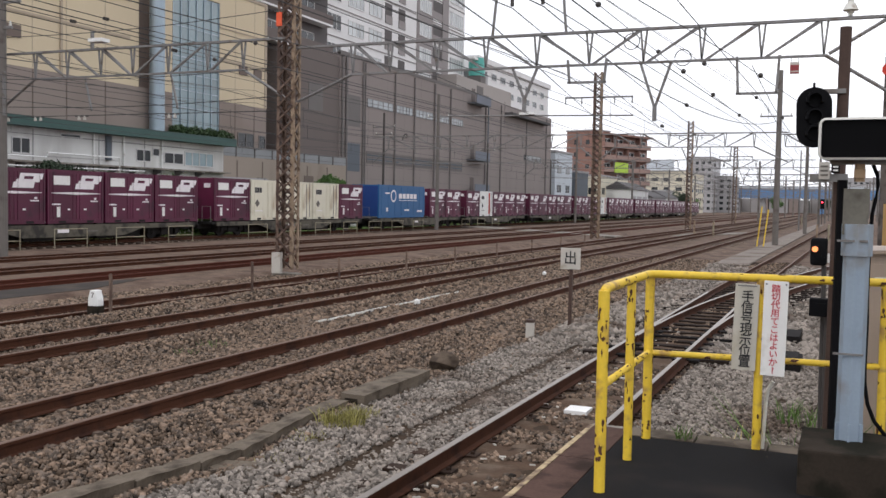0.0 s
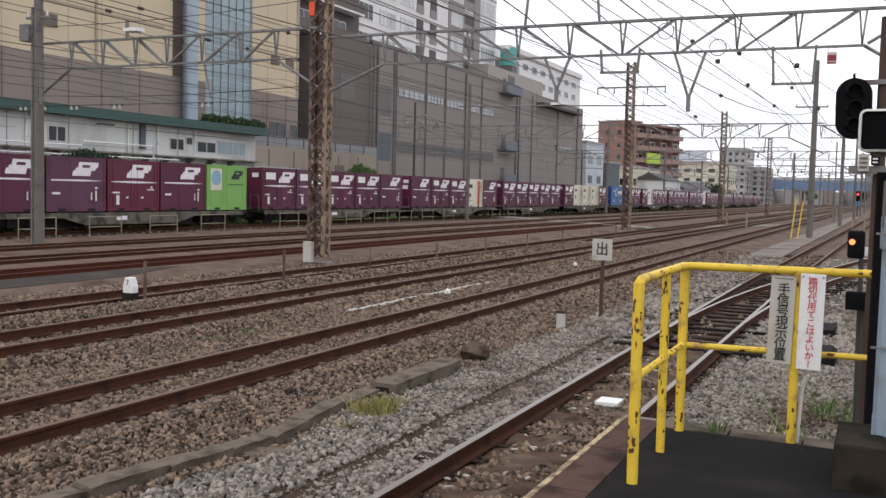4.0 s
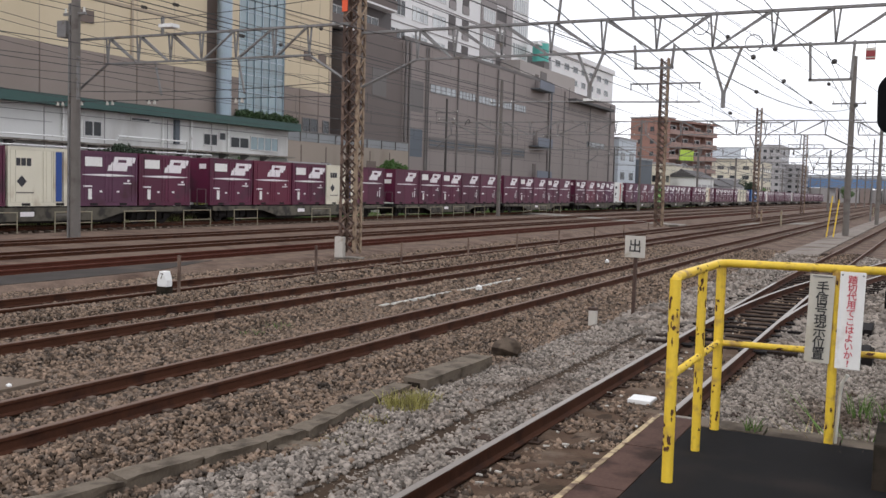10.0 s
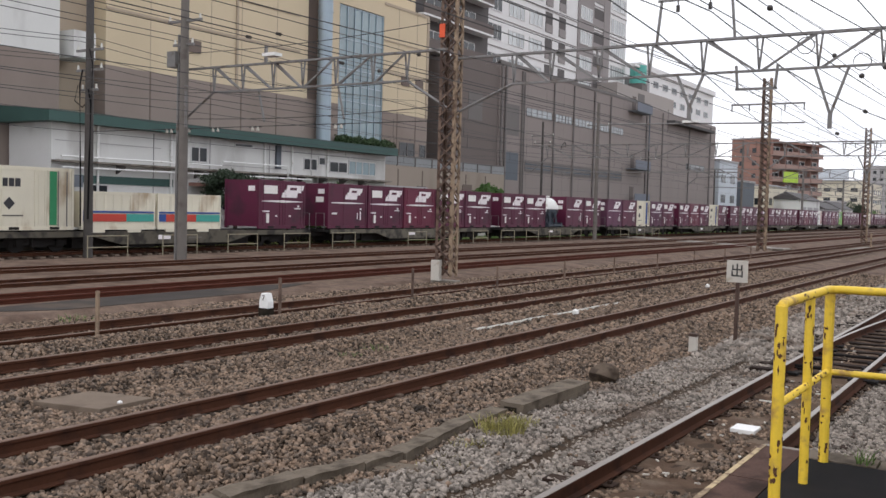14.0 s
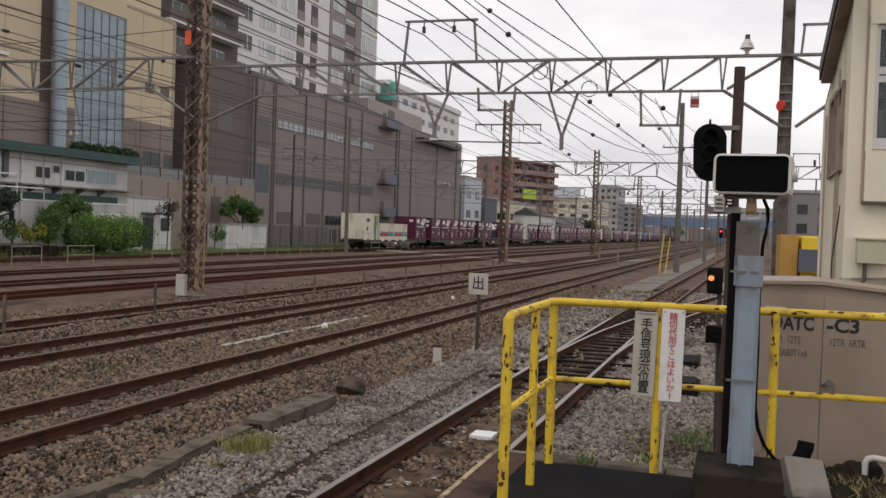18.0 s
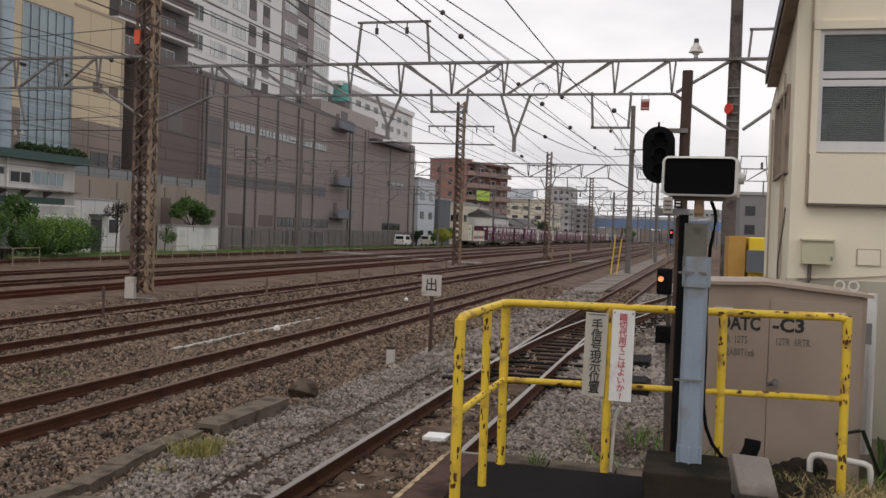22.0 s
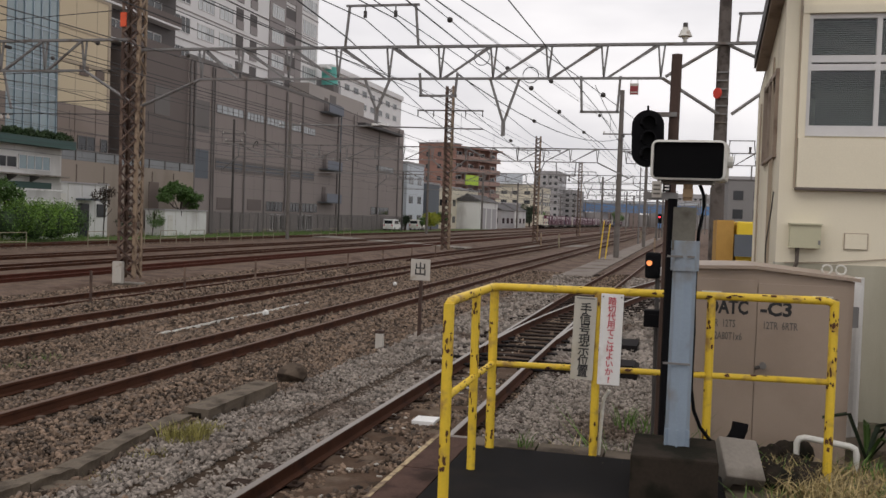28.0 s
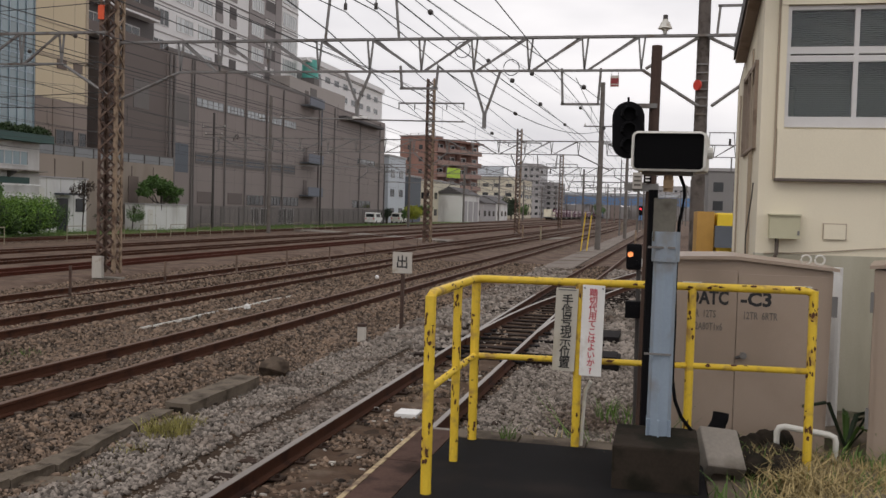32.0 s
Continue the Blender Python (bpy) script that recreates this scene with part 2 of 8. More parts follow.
PLINTH = mat("grey_green_mortar_wall", (0.47, 0.45, 0.36), 0.9, var=0.1, scale=0.8, fine=80, bump=0.15, dirt=(0.36, 0.34, 0.26), dirt_amt=0.45, dirt_scale=1.3, streak=0.25)
VERGE = mat("pale_brown_verge_boards", (0.30, 0.235, 0.185), 0.8, var=0.14, scale=2, fine=40, bump=0.1, dirt=(0.17, 0.12, 0.09), dirt_amt=0.35, dirt_scale=3)
SOFFIT = mat("brown_boards_and_shade", (0.115, 0.092, 0.078), 0.8, var=0.15, bump=0.1)
STUBMAT = mat("weathered_olive_sleeve", (0.15, 0.14, 0.115), 0.8, 0.2, var=0.25, scale=6, fine=50, bump=0.2, dirt=(0.07, 0.06, 0.048), dirt_amt=0.45, dirt_scale=5)
BRASS = mat("tarnished_brass", (0.32, 0.22, 0.13), 0.5, 0.5, var=0.2, scale=8, fine=60, bump=0.1)
ALU = mat("aluminium_sash", (0.62, 0.61, 0.60), 0.5, 0.1, var=0.06, bump=0.03)

# ---- mesh helpers ----
def box(bm, x0, x1, y0, y1, z0, z1, m=None):
    """An axis-aligned block, or one turned by the matrix m."""
    co = [(x, y, z) for z in (z0, z1) for y in (y0, y1) for x in (x0, x1)]
    vs = [bm.verts.new(m @ Vector(c) if m else c) for c in co]
    for f in ((0, 2, 3, 1), (4, 5, 7, 6), (0, 1, 5, 4), (2, 6, 7, 3), (0, 4, 6, 2), (1, 3, 7, 5)):
        bm.faces.new([vs[i] for i in f])
    return vs


def cbox(bm, x, y, z, dx, dy, dz, rz=0.0):
    """A block by its centre and size, turned about z by rz degrees."""
    return box(bm, -dx / 2, dx / 2, -dy / 2, dy / 2, -dz / 2, dz / 2, pose(x, y, z, 0, 0, rz))


def rod(bm, a, b, r0, r1=None, n=8, square=False):
    """A round or square bar from a to b."""
    a, b = Vector(a), Vector(b)
    r1 = r0 if r1 is None else r1
    d = b - a
    q = d.to_track_quat("Z", "Y").to_matrix()
    n = 4 if square else n
    off = math.pi / 4 if square else 0
    k = math.sqrt(2) if square else 1
    rings = []
    for p, r in ((a, r0), (b, r1)):
        rings.append([bm.verts.new(p + q @ Vector((math.cos(off + 2 * math.pi * i / n) * r * k, math.sin(off + 2 * math.pi * i / n) * r * k, 0))) for i in range(n)])
    for i in range(n):
        j = (i + 1) % n
        bm.faces.new((rings[0][i], rings[0][j], rings[1][j], rings[1][i]))
    bm.faces.new(rings[0][::-1])
    bm.faces.new(rings[1])


def hose(bm, pts, r, n=6):
    """A round tube through the points."""
    rings = []
    pts = [Vector(p) for p in pts]
    for i, p in enumerate(pts):
        d = (pts[min(i + 1, len(pts) - 1)] - pts[max(i - 1, 0)]).normalized()
        q = d.to_track_quat("Z", "Y").to_matrix()
        rings.append([bm.verts.new(p + q @ Vector((math.cos(2 * math.pi * k / n) * r, math.sin(2 * math.pi * k / n) * r, 0))) for k in range(n)])
    for a, b in zip(rings, rings[1:]):
        for k in range(n):
            j = (k + 1) % n
            bm.faces.new((a[k], a[j], b[j], b[k]))
    bm.faces.new(rings[0][::-1])
    bm.faces.new(rings[-1])


def prism(bm, outline, axis, a, b):
    """The outline (pairs) swept along an axis from a to b. The pairs are (y, z), (x, z) or (x, y)."""
    def at(p, s):
        return {"x": (s, p[0], p[1]), "y": (p[0], s, p[1]), "z": (p[0], p[1], s)}[axis]
    r0 = [bm.verts.new(at(p, a)) for p in outline]
    r1 = [bm.verts.new(at(p, b)) for p in outline]
    n = len(outline)
    for i in range(n):
        j = (i + 1) % n
        bm.faces.new((r0[i], r0[j], r1[j], r1[i]))
    bm.faces.new(r0[::-1])
    bm.faces.new(r1)


def finish(bm, name, material, bevel=0.0, smooth=False):
    if bevel:
        bmesh.ops.bevel(bm, geom=list(bm.edges), offset=bevel, segments=2, affect="EDGES", profile=0.6)
    bmesh.ops.recalc_face_normals(bm, faces=bm.faces)
    me = bpy.data.meshes.new(name)
    bm.to_mesh(me)
    bm.free()
    me.materials.append(material)
    if smooth:
        for p in me.polygons:
            p.use_smooth = True
    return me


def part(name, bm, material, parent, label="", bevel=0.0, smooth=False):
    """Links a bmesh as one mesh object under a thing or a part."""
    ob = new(name, finish(bm, name, material, bevel, smooth))
    if parent:
        ob.parent = parent
    if label:
        tagged(ob, label)
    return ob


def again(name, mesh, parent, m=None):
    """One more piece on a mesh that exists already."""
    ob = new(name, mesh)
    ob.parent = parent
    if m is not None:
        ob.matrix_basis = m
    return ob


def thing(name, label, category, group="", kind="", at=None):
    ob = new(name)
    ob.empty_display_size = 0.2
    tagged(ob, label, category, group, kind)
    if at is not None:
        ob.matrix_basis = at
    return ob


def solo(name, bm, material, label, category, group="", kind="", bevel=0.0, smooth=False):
    """A thing of one mesh."""
    return tagged(new(name, finish(bm, name, material, bevel, smooth)), label, category, group, kind)


def BM():
    return bmesh.new()


def bx(*a):
    b = BM()
    box(b, *a)
    return b


def lettering(name, body, size, material, parent, m, squeeze=1.0, label="", bold=0.012):
    """Flat raised letters from the built-in font."""
    cu = bpy.data.curves.new(name, "FONT")
    cu.body, cu.size, cu.align_x, cu.align_y, cu.extrude, cu.resolution_u = body, size, "CENTER", "CENTER", 0.0015, 2
    cu.offset = bold * size
    ob = bpy.data.objects.new(name, cu)
    scene.collection.objects.link(ob)
    bpy.context.view_layer.update()
    me = bpy.data.meshes.new_from_object(ob.evaluated_get(bpy.context.evaluated_depsgraph_get()))
    bpy.data.objects.remove(ob)
    me.transform(Matrix.Diagonal((squeeze, 1, 1, 1)))
    me.materials.clear()
    me.materials.append(material)
    o = new(name, me)
    o.parent = parent
    o.matrix_basis = m
    if label:
        tagged(o, label)
    return o

# ---- ground ----
GZ = -0.24
YARD_Z = -0.12     # the gravel that hides the sleepers of the yard tracks


def ground_z(x, y):
    """The level of the gravel: shoulders beside the tracks, hollows between them."""
    z = GZ
    for c in (-2.76, -7.5, -11.3, -14.1):
        z += 0.06 * math.exp(-((x - c) / 1.3) ** 2)
    for c in (-7.5, -11.3):
        z += 0.07 * math.exp(-((abs(x - c) - 1.05) / 0.32) ** 2)     # shoulders over the sleeper ends
    z += 0.20 * math.exp(-((x + 12.85) / 0.45) ** 2)     # the shoulder that carries the low posts
    if -6.0 < x < -4.2:
        z += 0.04
    return z + 0.03 * noise.noise((x * 0.7, y * 0.7, 0))


def build_ground():
    xs = sorted(set([-900, -400, -200, -120, -80, -60, -48] + [-44 + 1.5 * i for i in range(17)] + [-18 + 0.3 * i for i in range(70)] + [4, 6, 9, 14, 30, 80, 200, 900]))
    ys = sorted(set([-300, -60, -20, -8] + [-4 + 0.4 * i for i in range(110)] + [42 + 2.5 * i for i in range(24)] + [110, 140, 180, 260, 400, 700, 1200, 2500]))
    vs = [(x, y, ground_z(x, y) if -17.0 < x < 3.2 and -4.1 < y < 60 else (YARD_Z if -32.1 < x < -16.9 and -5 < y < 500 else GZ)) for y in ys for x in xs]
    n = len(xs)
    fs = [(j * n + i, j * n + i + 1, (j + 1) * n + i + 1, (j + 1) * n + i) for j in range(len(ys) - 1) for i in range(n - 1)]
    me = bpy.data.meshes.new("ground")
    me.from_pydata(vs, [], fs)
    me.materials.append(GRAVEL)
    me.materials.append(GAP_SHADE)
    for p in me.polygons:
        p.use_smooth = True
        # the near bed gets the colour that holds the shade between stones
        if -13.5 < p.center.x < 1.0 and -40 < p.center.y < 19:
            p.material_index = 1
    tagged(new("ground", me), "brown and grey gravel railway yard ground", "ground", kind="structure")


build_ground()


# ---- tracks ----
def rail_mesh(name, y0, y1, side, top):
    """A flat-bottomed rail along y: foot, web and head; the head's top is at z = 0."""
    b = BM()
    out = [(-0.064, -0.153), (0.064, -0.153), (0.064, -0.140), (0.012, -0.125), (0.010, -0.05), (0.032, -0.038), (0.0325, -0.008), (0.026, 0.0), (-0.026, 0.0), (-0.0325, -0.008), (-0.032, -0.038), (-0.010, -0.05), (-0.012, -0.125), (-0.064, -0.140)]
    prism(b, out, "y", y0, y1)
    me = finish(b, name, side)
    me.materials.append(top)
    for p in me.polygons:
        if p.normal.z > 0.4 and p.center.z > -0.01:
            p.material_index = 1
    return me


SLEEPERS = {}


def sleeper_mesh(key):
    if key not in SLEEPERS:
        b = BM()
        if key == "c":
            prism(b, [(-0.13, -0.30), (0.13, -0.30), (0.11, -0.165), (-0.11, -0.165)], "x", -1.0, 1.0)
            for s in (-0.535, 0.535):
                for d in (-0.11, 0.11):
                    cbox(b, s + d, 0, -0.145, 0.07, 0.09, 0.03)
        else:
            box(b, -1.05, 1.05, -0.10, 0.10, -0.30, -0.186)
            for s in (-0.535, 0.535):
                cbox(b, s, 0, -0.157, 0.32, 0.16, 0.014)
                for d in (-0.10, 0.10):
                    cbox(b, s + d, 0, -0.143, 0.035, 0.035, 0.04)
        SLEEPERS[key] = finish(b, "sleeper", SLEEPER_C if key == "c" else SLEEPER_W)
    return SLEEPERS[key]


def track(x, z, y0, y1, side, top, label, key="c", s0=None, s1=None, pitch=0.6, turn=0.0):
    t = thing("railway_track", label, "railway track", "parallel tracks", at=pose(x, 0, z, 0, 0, turn))
    me = rail_mesh("rail", y0, y1, side, top)
    again("rail", me, t, pose(-0.5485, 0, 0))
    again("rail", me, t, pose(0.5485, 0, 0))
    y, n = s0, 0
    while y is not None and y < s1:
        again("sleeper", sleeper_mesh(key), t, pose(0, y, 0))
        y += pitch
    return t


track(-2.76, 0, -6, 26, RAIL_SIDE, RAIL_SHINE, "curving siding track with shiny-topped rails on timber sleepers", "w", 3.0, 45)


def siding_bed():
    """The oily dirt that fills the siding between its rails."""
    xs = [-3.25 + 0.07 * i for i in range(15)]
    ys = [-6.0, -3.0, 0.0, 1.0] + [2.0 + 0.15 * i for i in range(190)]
    vs = [(x, y, -0.172 + 0.022 * noise.noise((x * 3, y * 3, 7)) + 0.012 * noise.noise((x * 11, y * 11, 5))) for y in ys for x in xs]
    n = len(xs)
    fs = [(j * n + i, j * n + i + 1, (j + 1) * n + i + 1, (j + 1) * n + i) for j in range(len(ys) - 1) for i in range(n - 1)]
    me = bpy.data.meshes.new("siding_bed")
    me.from_pydata(vs, [], fs)
    me.materials.append(TRACK_DIRT)
    for p in me.polygons:
        p.use_smooth = True
    tagged(new("siding_bed", me), "dark oily dirt between the siding rails", "ground", kind="structure")


siding_bed()
track(-7.5, 0, -6, 700, RAIL_SIDE, RAIL_TOP, "brown rusted track on concrete sleepers in brown ballast", "c", 2.0, 70)
track(-11.36, 0, -6, 700, RAIL_SIDE, RAIL_TOP, "brown rusted track on concrete sleepers in brown ballast", "c", 5.0, 70, turn=-0.2)
track(-14.1, 0, -6, 500, RAIL_SIDE, RAIL_TOP, "dark rusted track sunk in grey ballast")
track(-19.63, 0, -6, 700, RAIL_RED, RAIL_RED, "red-rusted track with rust-coloured rail heads")
track(-23.05, 0, -6, 700, RAIL_SIDE, RAIL_TOP, "dark rusted track in the yard")
track(-27.2, 0, -6, 700, RAIL_SIDE, RAIL_TOP, "dark rusted track in the yard")
track(-34.95, 0, -20, 700, RAIL_SIDE, RAIL_TOP, "far running track under the freight train", "c", 20.0, 80)

# ---- buildings beyond the yard ----
GREYW = mat("grey_panel_wall", (0.252, 0.215, 0.200), 0.85, var=0.05, scale=0.2, fine=8, bump=0.03, dirt=(0.215, 0.185, 0.172), dirt_amt=0.35, dirt_scale=0.08, streak=0.2)
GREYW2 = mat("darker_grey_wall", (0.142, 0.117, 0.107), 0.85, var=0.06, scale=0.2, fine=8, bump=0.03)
GREYPIPE = mat("grey_downpipe_paint", (0.175, 0.158, 0.150), 0.7, var=0.08, scale=1, fine=8, bump=0.02)
ROOFBLOCK = mat("beige_grey_render", (0.36, 0.325, 0.30), 0.85, var=0.06, scale=0.2, fine=8, bump=0.03)
STAIR_BLUE = mat("blue_grey_stair_screen", (0.15, 0.165, 0.20), 0.7, var=0.08, scale=0.4, fine=8, bump=0.03)
GREYJ = mat("grey_joint_cover", (0.150, 0.137, 0.130), 0.8, var=0.06, scale=1, fine=8, bump=0.02)
BEIGE = mat("beige_panel_wall", (0.6, 0.5, 0.345), 0.85, var=0.05, scale=0.2, fine=8, bump=0.03, dirt=(0.55, 0.455, 0.31), dirt_amt=0.3, dirt_scale=0.1, streak=0.2)
TAN = mat("shaded_tan_wall", (0.4, 0.33, 0.25), 0.85, var=0.05, scale=0.2, fine=8, bump=0.03)
TAUPE = mat("taupe_base_wall", (0.257, 0.209, 0.182), 0.85, var=0.06, scale=0.2, fine=8, bump=0.03, dirt=(0.223, 0.178, 0.151), dirt_amt=0.4, dirt_scale=0.12)
TAUPE_J = mat("taupe_joint", (0.156, 0.120, 0.102), 0.85, var=0.06, bump=0.02)
TOWERW = mat("light_tile_wall", (0.72, 0.71, 0.7), 0.7, var=0.05, scale=0.3, fine=6, bump=0.02)
TOWERD = mat("dark_brown_tile_and_bay_shade", (0.085, 0.074, 0.072), 0.7, var=0.08, scale=0.3, fine=6, bump=0.02)
TOWERG = mat("grey_brown_tile_wall", (0.260, 0.234, 0.227), 0.7, var=0.06, scale=0.3, fine=6, bump=0.02)
BRICKB = mat("brown_tile_wall", (0.25, 0.138, 0.108), 0.85, var=0.08, scale=0.3, fine=6, bump=0.03)
BRICKP = mat("pale_brown_balcony_wall", (0.33, 0.225, 0.19), 0.85, var=0.08, scale=0.3, fine=6, bump=0.03)
WHITEW = mat("white_plaster_wall", (0.660, 0.660, 0.638), 0.85, var=0.06, scale=0.5, fine=10, bump=0.03, dirt=(0.473, 0.462, 0.440), dirt_amt=0.35, dirt_scale=0.4, streak=0.3)
GREENB = mat("dark_green_fascia", (0.035, 0.085, 0.075), 0.6, var=0.1, scale=0.8, fine=10, bump=0.03)
DUCT = mat("blue_grey_duct", (0.312, 0.377, 0.429), 0.45, 0.5, var=0.1, scale=0.8, fine=10, bump=0.03)
BLUEFENCE = mat("blue_grey_screen", (0.125, 0.14, 0.165), 0.6, var=0.1, scale=0.5, fine=10, bump=0.03)
TEAL = mat("teal_water_tank", (0.10, 0.42, 0.36), 0.5, var=0.08, scale=0.5, fine=10, bump=0.02)
BRIDGE_BLUE = mat("blue_bridge_paint", (0.10, 0.23, 0.46), 0.6, var=0.1, scale=0.3, fine=5, bump=0.02)
PALE_BLUE = mat("pale_blue_wall", (0.52, 0.56, 0.60), 0.8, var=0.05, scale=0.3, fine=6, bump=0.02)
CREAMW = mat("pale_cream_wall", (0.62, 0.57, 0.45), 0.85, var=0.05, scale=0.3, fine=6, bump=0.02)
SLATE = mat("slate_grey_wall", (0.11, 0.125, 0.145), 0.8, var=0.06, scale=0.3, fine=6, bump=0.02)
FARGREY = mat("far_grey_wall", (0.36, 0.35, 0.35), 0.85, var=0.06, scale=0.2, fine=5, bump=0.02)
OFFICE_G = mat("mid_grey_office_wall", (0.23, 0.225, 0.22), 0.85, var=0.08, scale=0.3, fine=5, bump=0.02)
ROOFD = mat("dark_roof", (0.07, 0.065, 0.065), 0.8, var=0.1, scale=0.5, fine=8, bump=0.03)
LIME = mat("lime_green_board", (0.42, 0.60, 0.06), 0.6, var=0.06, bump=0.02)


def pane_mat(name, col, rough, spec=0.9):
    return mat(name, col, rough, var=0.15, scale=0.4, fine=3, bump=0.0, spec=spec, obj_rand=0.4)


GLASS_B = pane_mat("blue_tinted_pane", (0.185, 0.255, 0.275), 0.12)
GLASS_D = pane_mat("dark_pane", (0.024, 0.027, 0.030), 0.15, 0.45)
GLASS_S = pane_mat("frosted_strip_pane", (0.15, 0.16, 0.165), 0.3)
GLASS_W = pane_mat("white_curtained_pane", (0.42, 0.44, 0.44), 0.2)
GLASS_P = pane_mat("pale_blue_pane", (0.27, 0.36, 0.39), 0.15)
GLASS_L = pane_mat("curtained_pane", (0.24, 0.26, 0.27), 0.2)
PODIUM = mat("brown_grey_podium", (0.30, 0.25, 0.205), 0.85, var=0.06, scale=0.3, fine=8, bump=0.03, dirt=(0.25, 0.205, 0.165), dirt_amt=0.4, dirt_scale=0.3, streak=0.3)


def lattice(bm, x0, x1, ys, zs, hole):
    """A flat frame in one piece: the cells between the lines ys and zs, but for those where hole(i, j) holds."""
    ny, nz = len(ys) - 1, len(zs) - 1
    solid = [[not hole(i, j) for j in range(nz)] for i in range(ny)]
    vs = {}

    def v(x, i, j):
        if (x, i, j) not in vs:
            vs[x, i, j] = bm.verts.new((x, ys[i], zs[j]))
        return vs[x, i, j]

    def filled(i, j):
        return 0 <= i < ny and 0 <= j < nz and solid[i][j]

    for i in range(ny):
        for j in range(nz):
            if not solid[i][j]:
                continue
            bm.faces.new((v(x1, i, j), v(x1, i + 1, j), v(x1, i + 1, j + 1), v(x1, i, j + 1)))
            bm.faces.new((v(x0, i, j), v(x0, i, j + 1), v(x0, i + 1, j + 1), v(x0, i + 1, j)))
            for a, c, di, dj in (((i, j), (i + 1, j), 0, -1), ((i, j + 1), (i + 1, j + 1), 0, 1), ((i, j), (i, j + 1), -1, 0), ((i + 1, j), (i + 1, j + 1), 1, 0)):
                if not filled(i + di, j + dj):
                    bm.faces.new((v(x0, *a), v(x0, *c), v(x1, *c), v(x1, *a)))


def facade_window(parent, x, y0, y1, z0, z1, glass, frame_m, cols=2, frame_w=0.07, proud=0.05, name="window"):
    """A window on a wall that faces +x: a frame with mullions, and a pane for every column."""
    f = BM()
    st = (y1 - y0 - frame_w) / cols
    ys = [q for i in range(cols + 1) for q in (y0 + st * i, y0 + st * i + frame_w)]
    lattice(f, x - 0.04, x + proud, ys, [z0, z0 + frame_w, z1 - frame_w, z1], lambda i, j: i % 2 == 1 and j == 1)
    w = part(name, f, frame_m, parent)
    for a, c in zip(ys[1::2], ys[2::2]):
        part("pane", bx(x - 0.02, x + 0.012, a, c, z0 + frame_w, z1 - frame_w), glass, w)
    return w


def beige_building():
    t = thing("beige_building", "large beige and taupe panel building with a tall glazed bay", "building")
    X = -46.0
    for y0, y1, z1 in ((35.9, 57.1, 9.93), (57.1, 62.85, 7.28), (62.85, 69.45, 9.93)):
        part("lower_wall", bx(-75, X, y0, y1, GZ, z1), TAUPE, t, "taupe lower wall")
    # beige upper wall, left open where the glazed bay and the duct niche stand
    part("upper_wall", bx(-75, X, 35.9, 53.5, 9.93, 18.7), BEIGE, t)
    part("upper_wall", bx(-75, X, 55.75, 57.1, 9.93, 18.7), BEIGE, t)
    part("upper_wall", bx(-75, X, 62.85, 69.45, 9.93, 18.7), BEIGE, t)
    part("upper_wall", bx(-75, X - 0.3, 57.1, 62.85, 7.28, 18.7), BEIGE, t)
    part("bay_head", bx(-46.3, X + 0.004, 57.1, 62.85, 17.55, 18.7), BEIGE, t)
    part("niche", bx(-75, X - 1.0, 53.5, 55.75, 9.93, 24), TAUPE_J, t, "dark niche behind the duct")
    part("rear_block", bx(-75, -47.2, 36.5, 69.0, 18.7, 22.0), BEIGE, t)
    for z, h in ((13.1, 0.16), (15.65, 0.10), (18.5, 0.22)):
        part("string_course", bx(X, X + 0.05, 35.9, 52.6, z, z + h), TAN, t)
        part("string_course", bx(X, X + 0.05, 62.85, 69.45, z, z + h), TAN, t)
    for y in (39.1, 44.0, 46.75, 50.2, 64.9, 67.6):
        part("joint", bx(X, X + 0.03, y, y + 0.08, 6.0, 9.9), TAUPE_J, t)
        part("joint", bx(X, X + 0.012, y, y + 0.05, 9.96, 18.5), TAN, t)
    part("joint", bx(X, X + 0.05, 69.1, 69.45, 9.93, 18.5), TAN, t)
    for y, z in ((42.0, 11.6), (65.4, 12.35), (67.5, 12.3)):
        part("vent", bx(X, X + 0.10, y, y + 1.1, z, z + 0.75), TAUPE_J, t, "dark louvre vent")
    for y in (46.2, 55.9):
        part("downpipe", bx(X, X + 0.13, y, y + 0.16, 9.9, 18.4), TAN, t)
    facade_window(t, X + 0.01, 65.3, 67.6, 6.2, 7.65, GLASS_D, GREYJ, 2)
    facade_window(t, X + 0.01, 68.3, 69.3, 6.4, 7.6, GLASS_D, GREYJ, 1)
    # glazed bay: six columns of panes in five rows
    g = part("glazed_bay", bx(-46.25, -46.18, 57.15, 62.8, 7.3, 17.5), GLASS_D, t)
    rows = [7.35, 9.0, 10.3, 11.55, 12.75, 15.0, 17.45]
    for i in range(6):
        a = 57.2 + 0.925 * i
        for z0, z1 in zip(rows, rows[1:]):
            part("pane", bx(-46.14, -46.08, a + 0.05, a + 0.90, z0 + 0.05, z1 - 0.05), GLASS_B, g)
    for i in range(7):
        part("mullion", bx(-46.16, -46.0, 57.15 + 0.925 * i, 57.22 + 0.925 * i, 7.3, 17.5), DUCT, g)
    for z in rows:
        part("transom", bx(-46.16, -46.03, 57.15, 62.8, z - 0.05, z + 0.03), DUCT, g)
    b = BM()
    rod(b, (-45.35, 54.65, 6.6), (-45.35, 54.65, 26), 0.54, n=24)
    d = part("duct", b, DUCT, t, "tall blue-grey round duct", smooth=False)
    for z in (8.2, 10.9, 13.6, 16.3, 19.0):
        b = BM()
        rod(b, (-45.35, 54.65, z), (-45.35, 54.65, z + 0.14), 0.58, n=24)
        part("flange", b, DUCT, d)
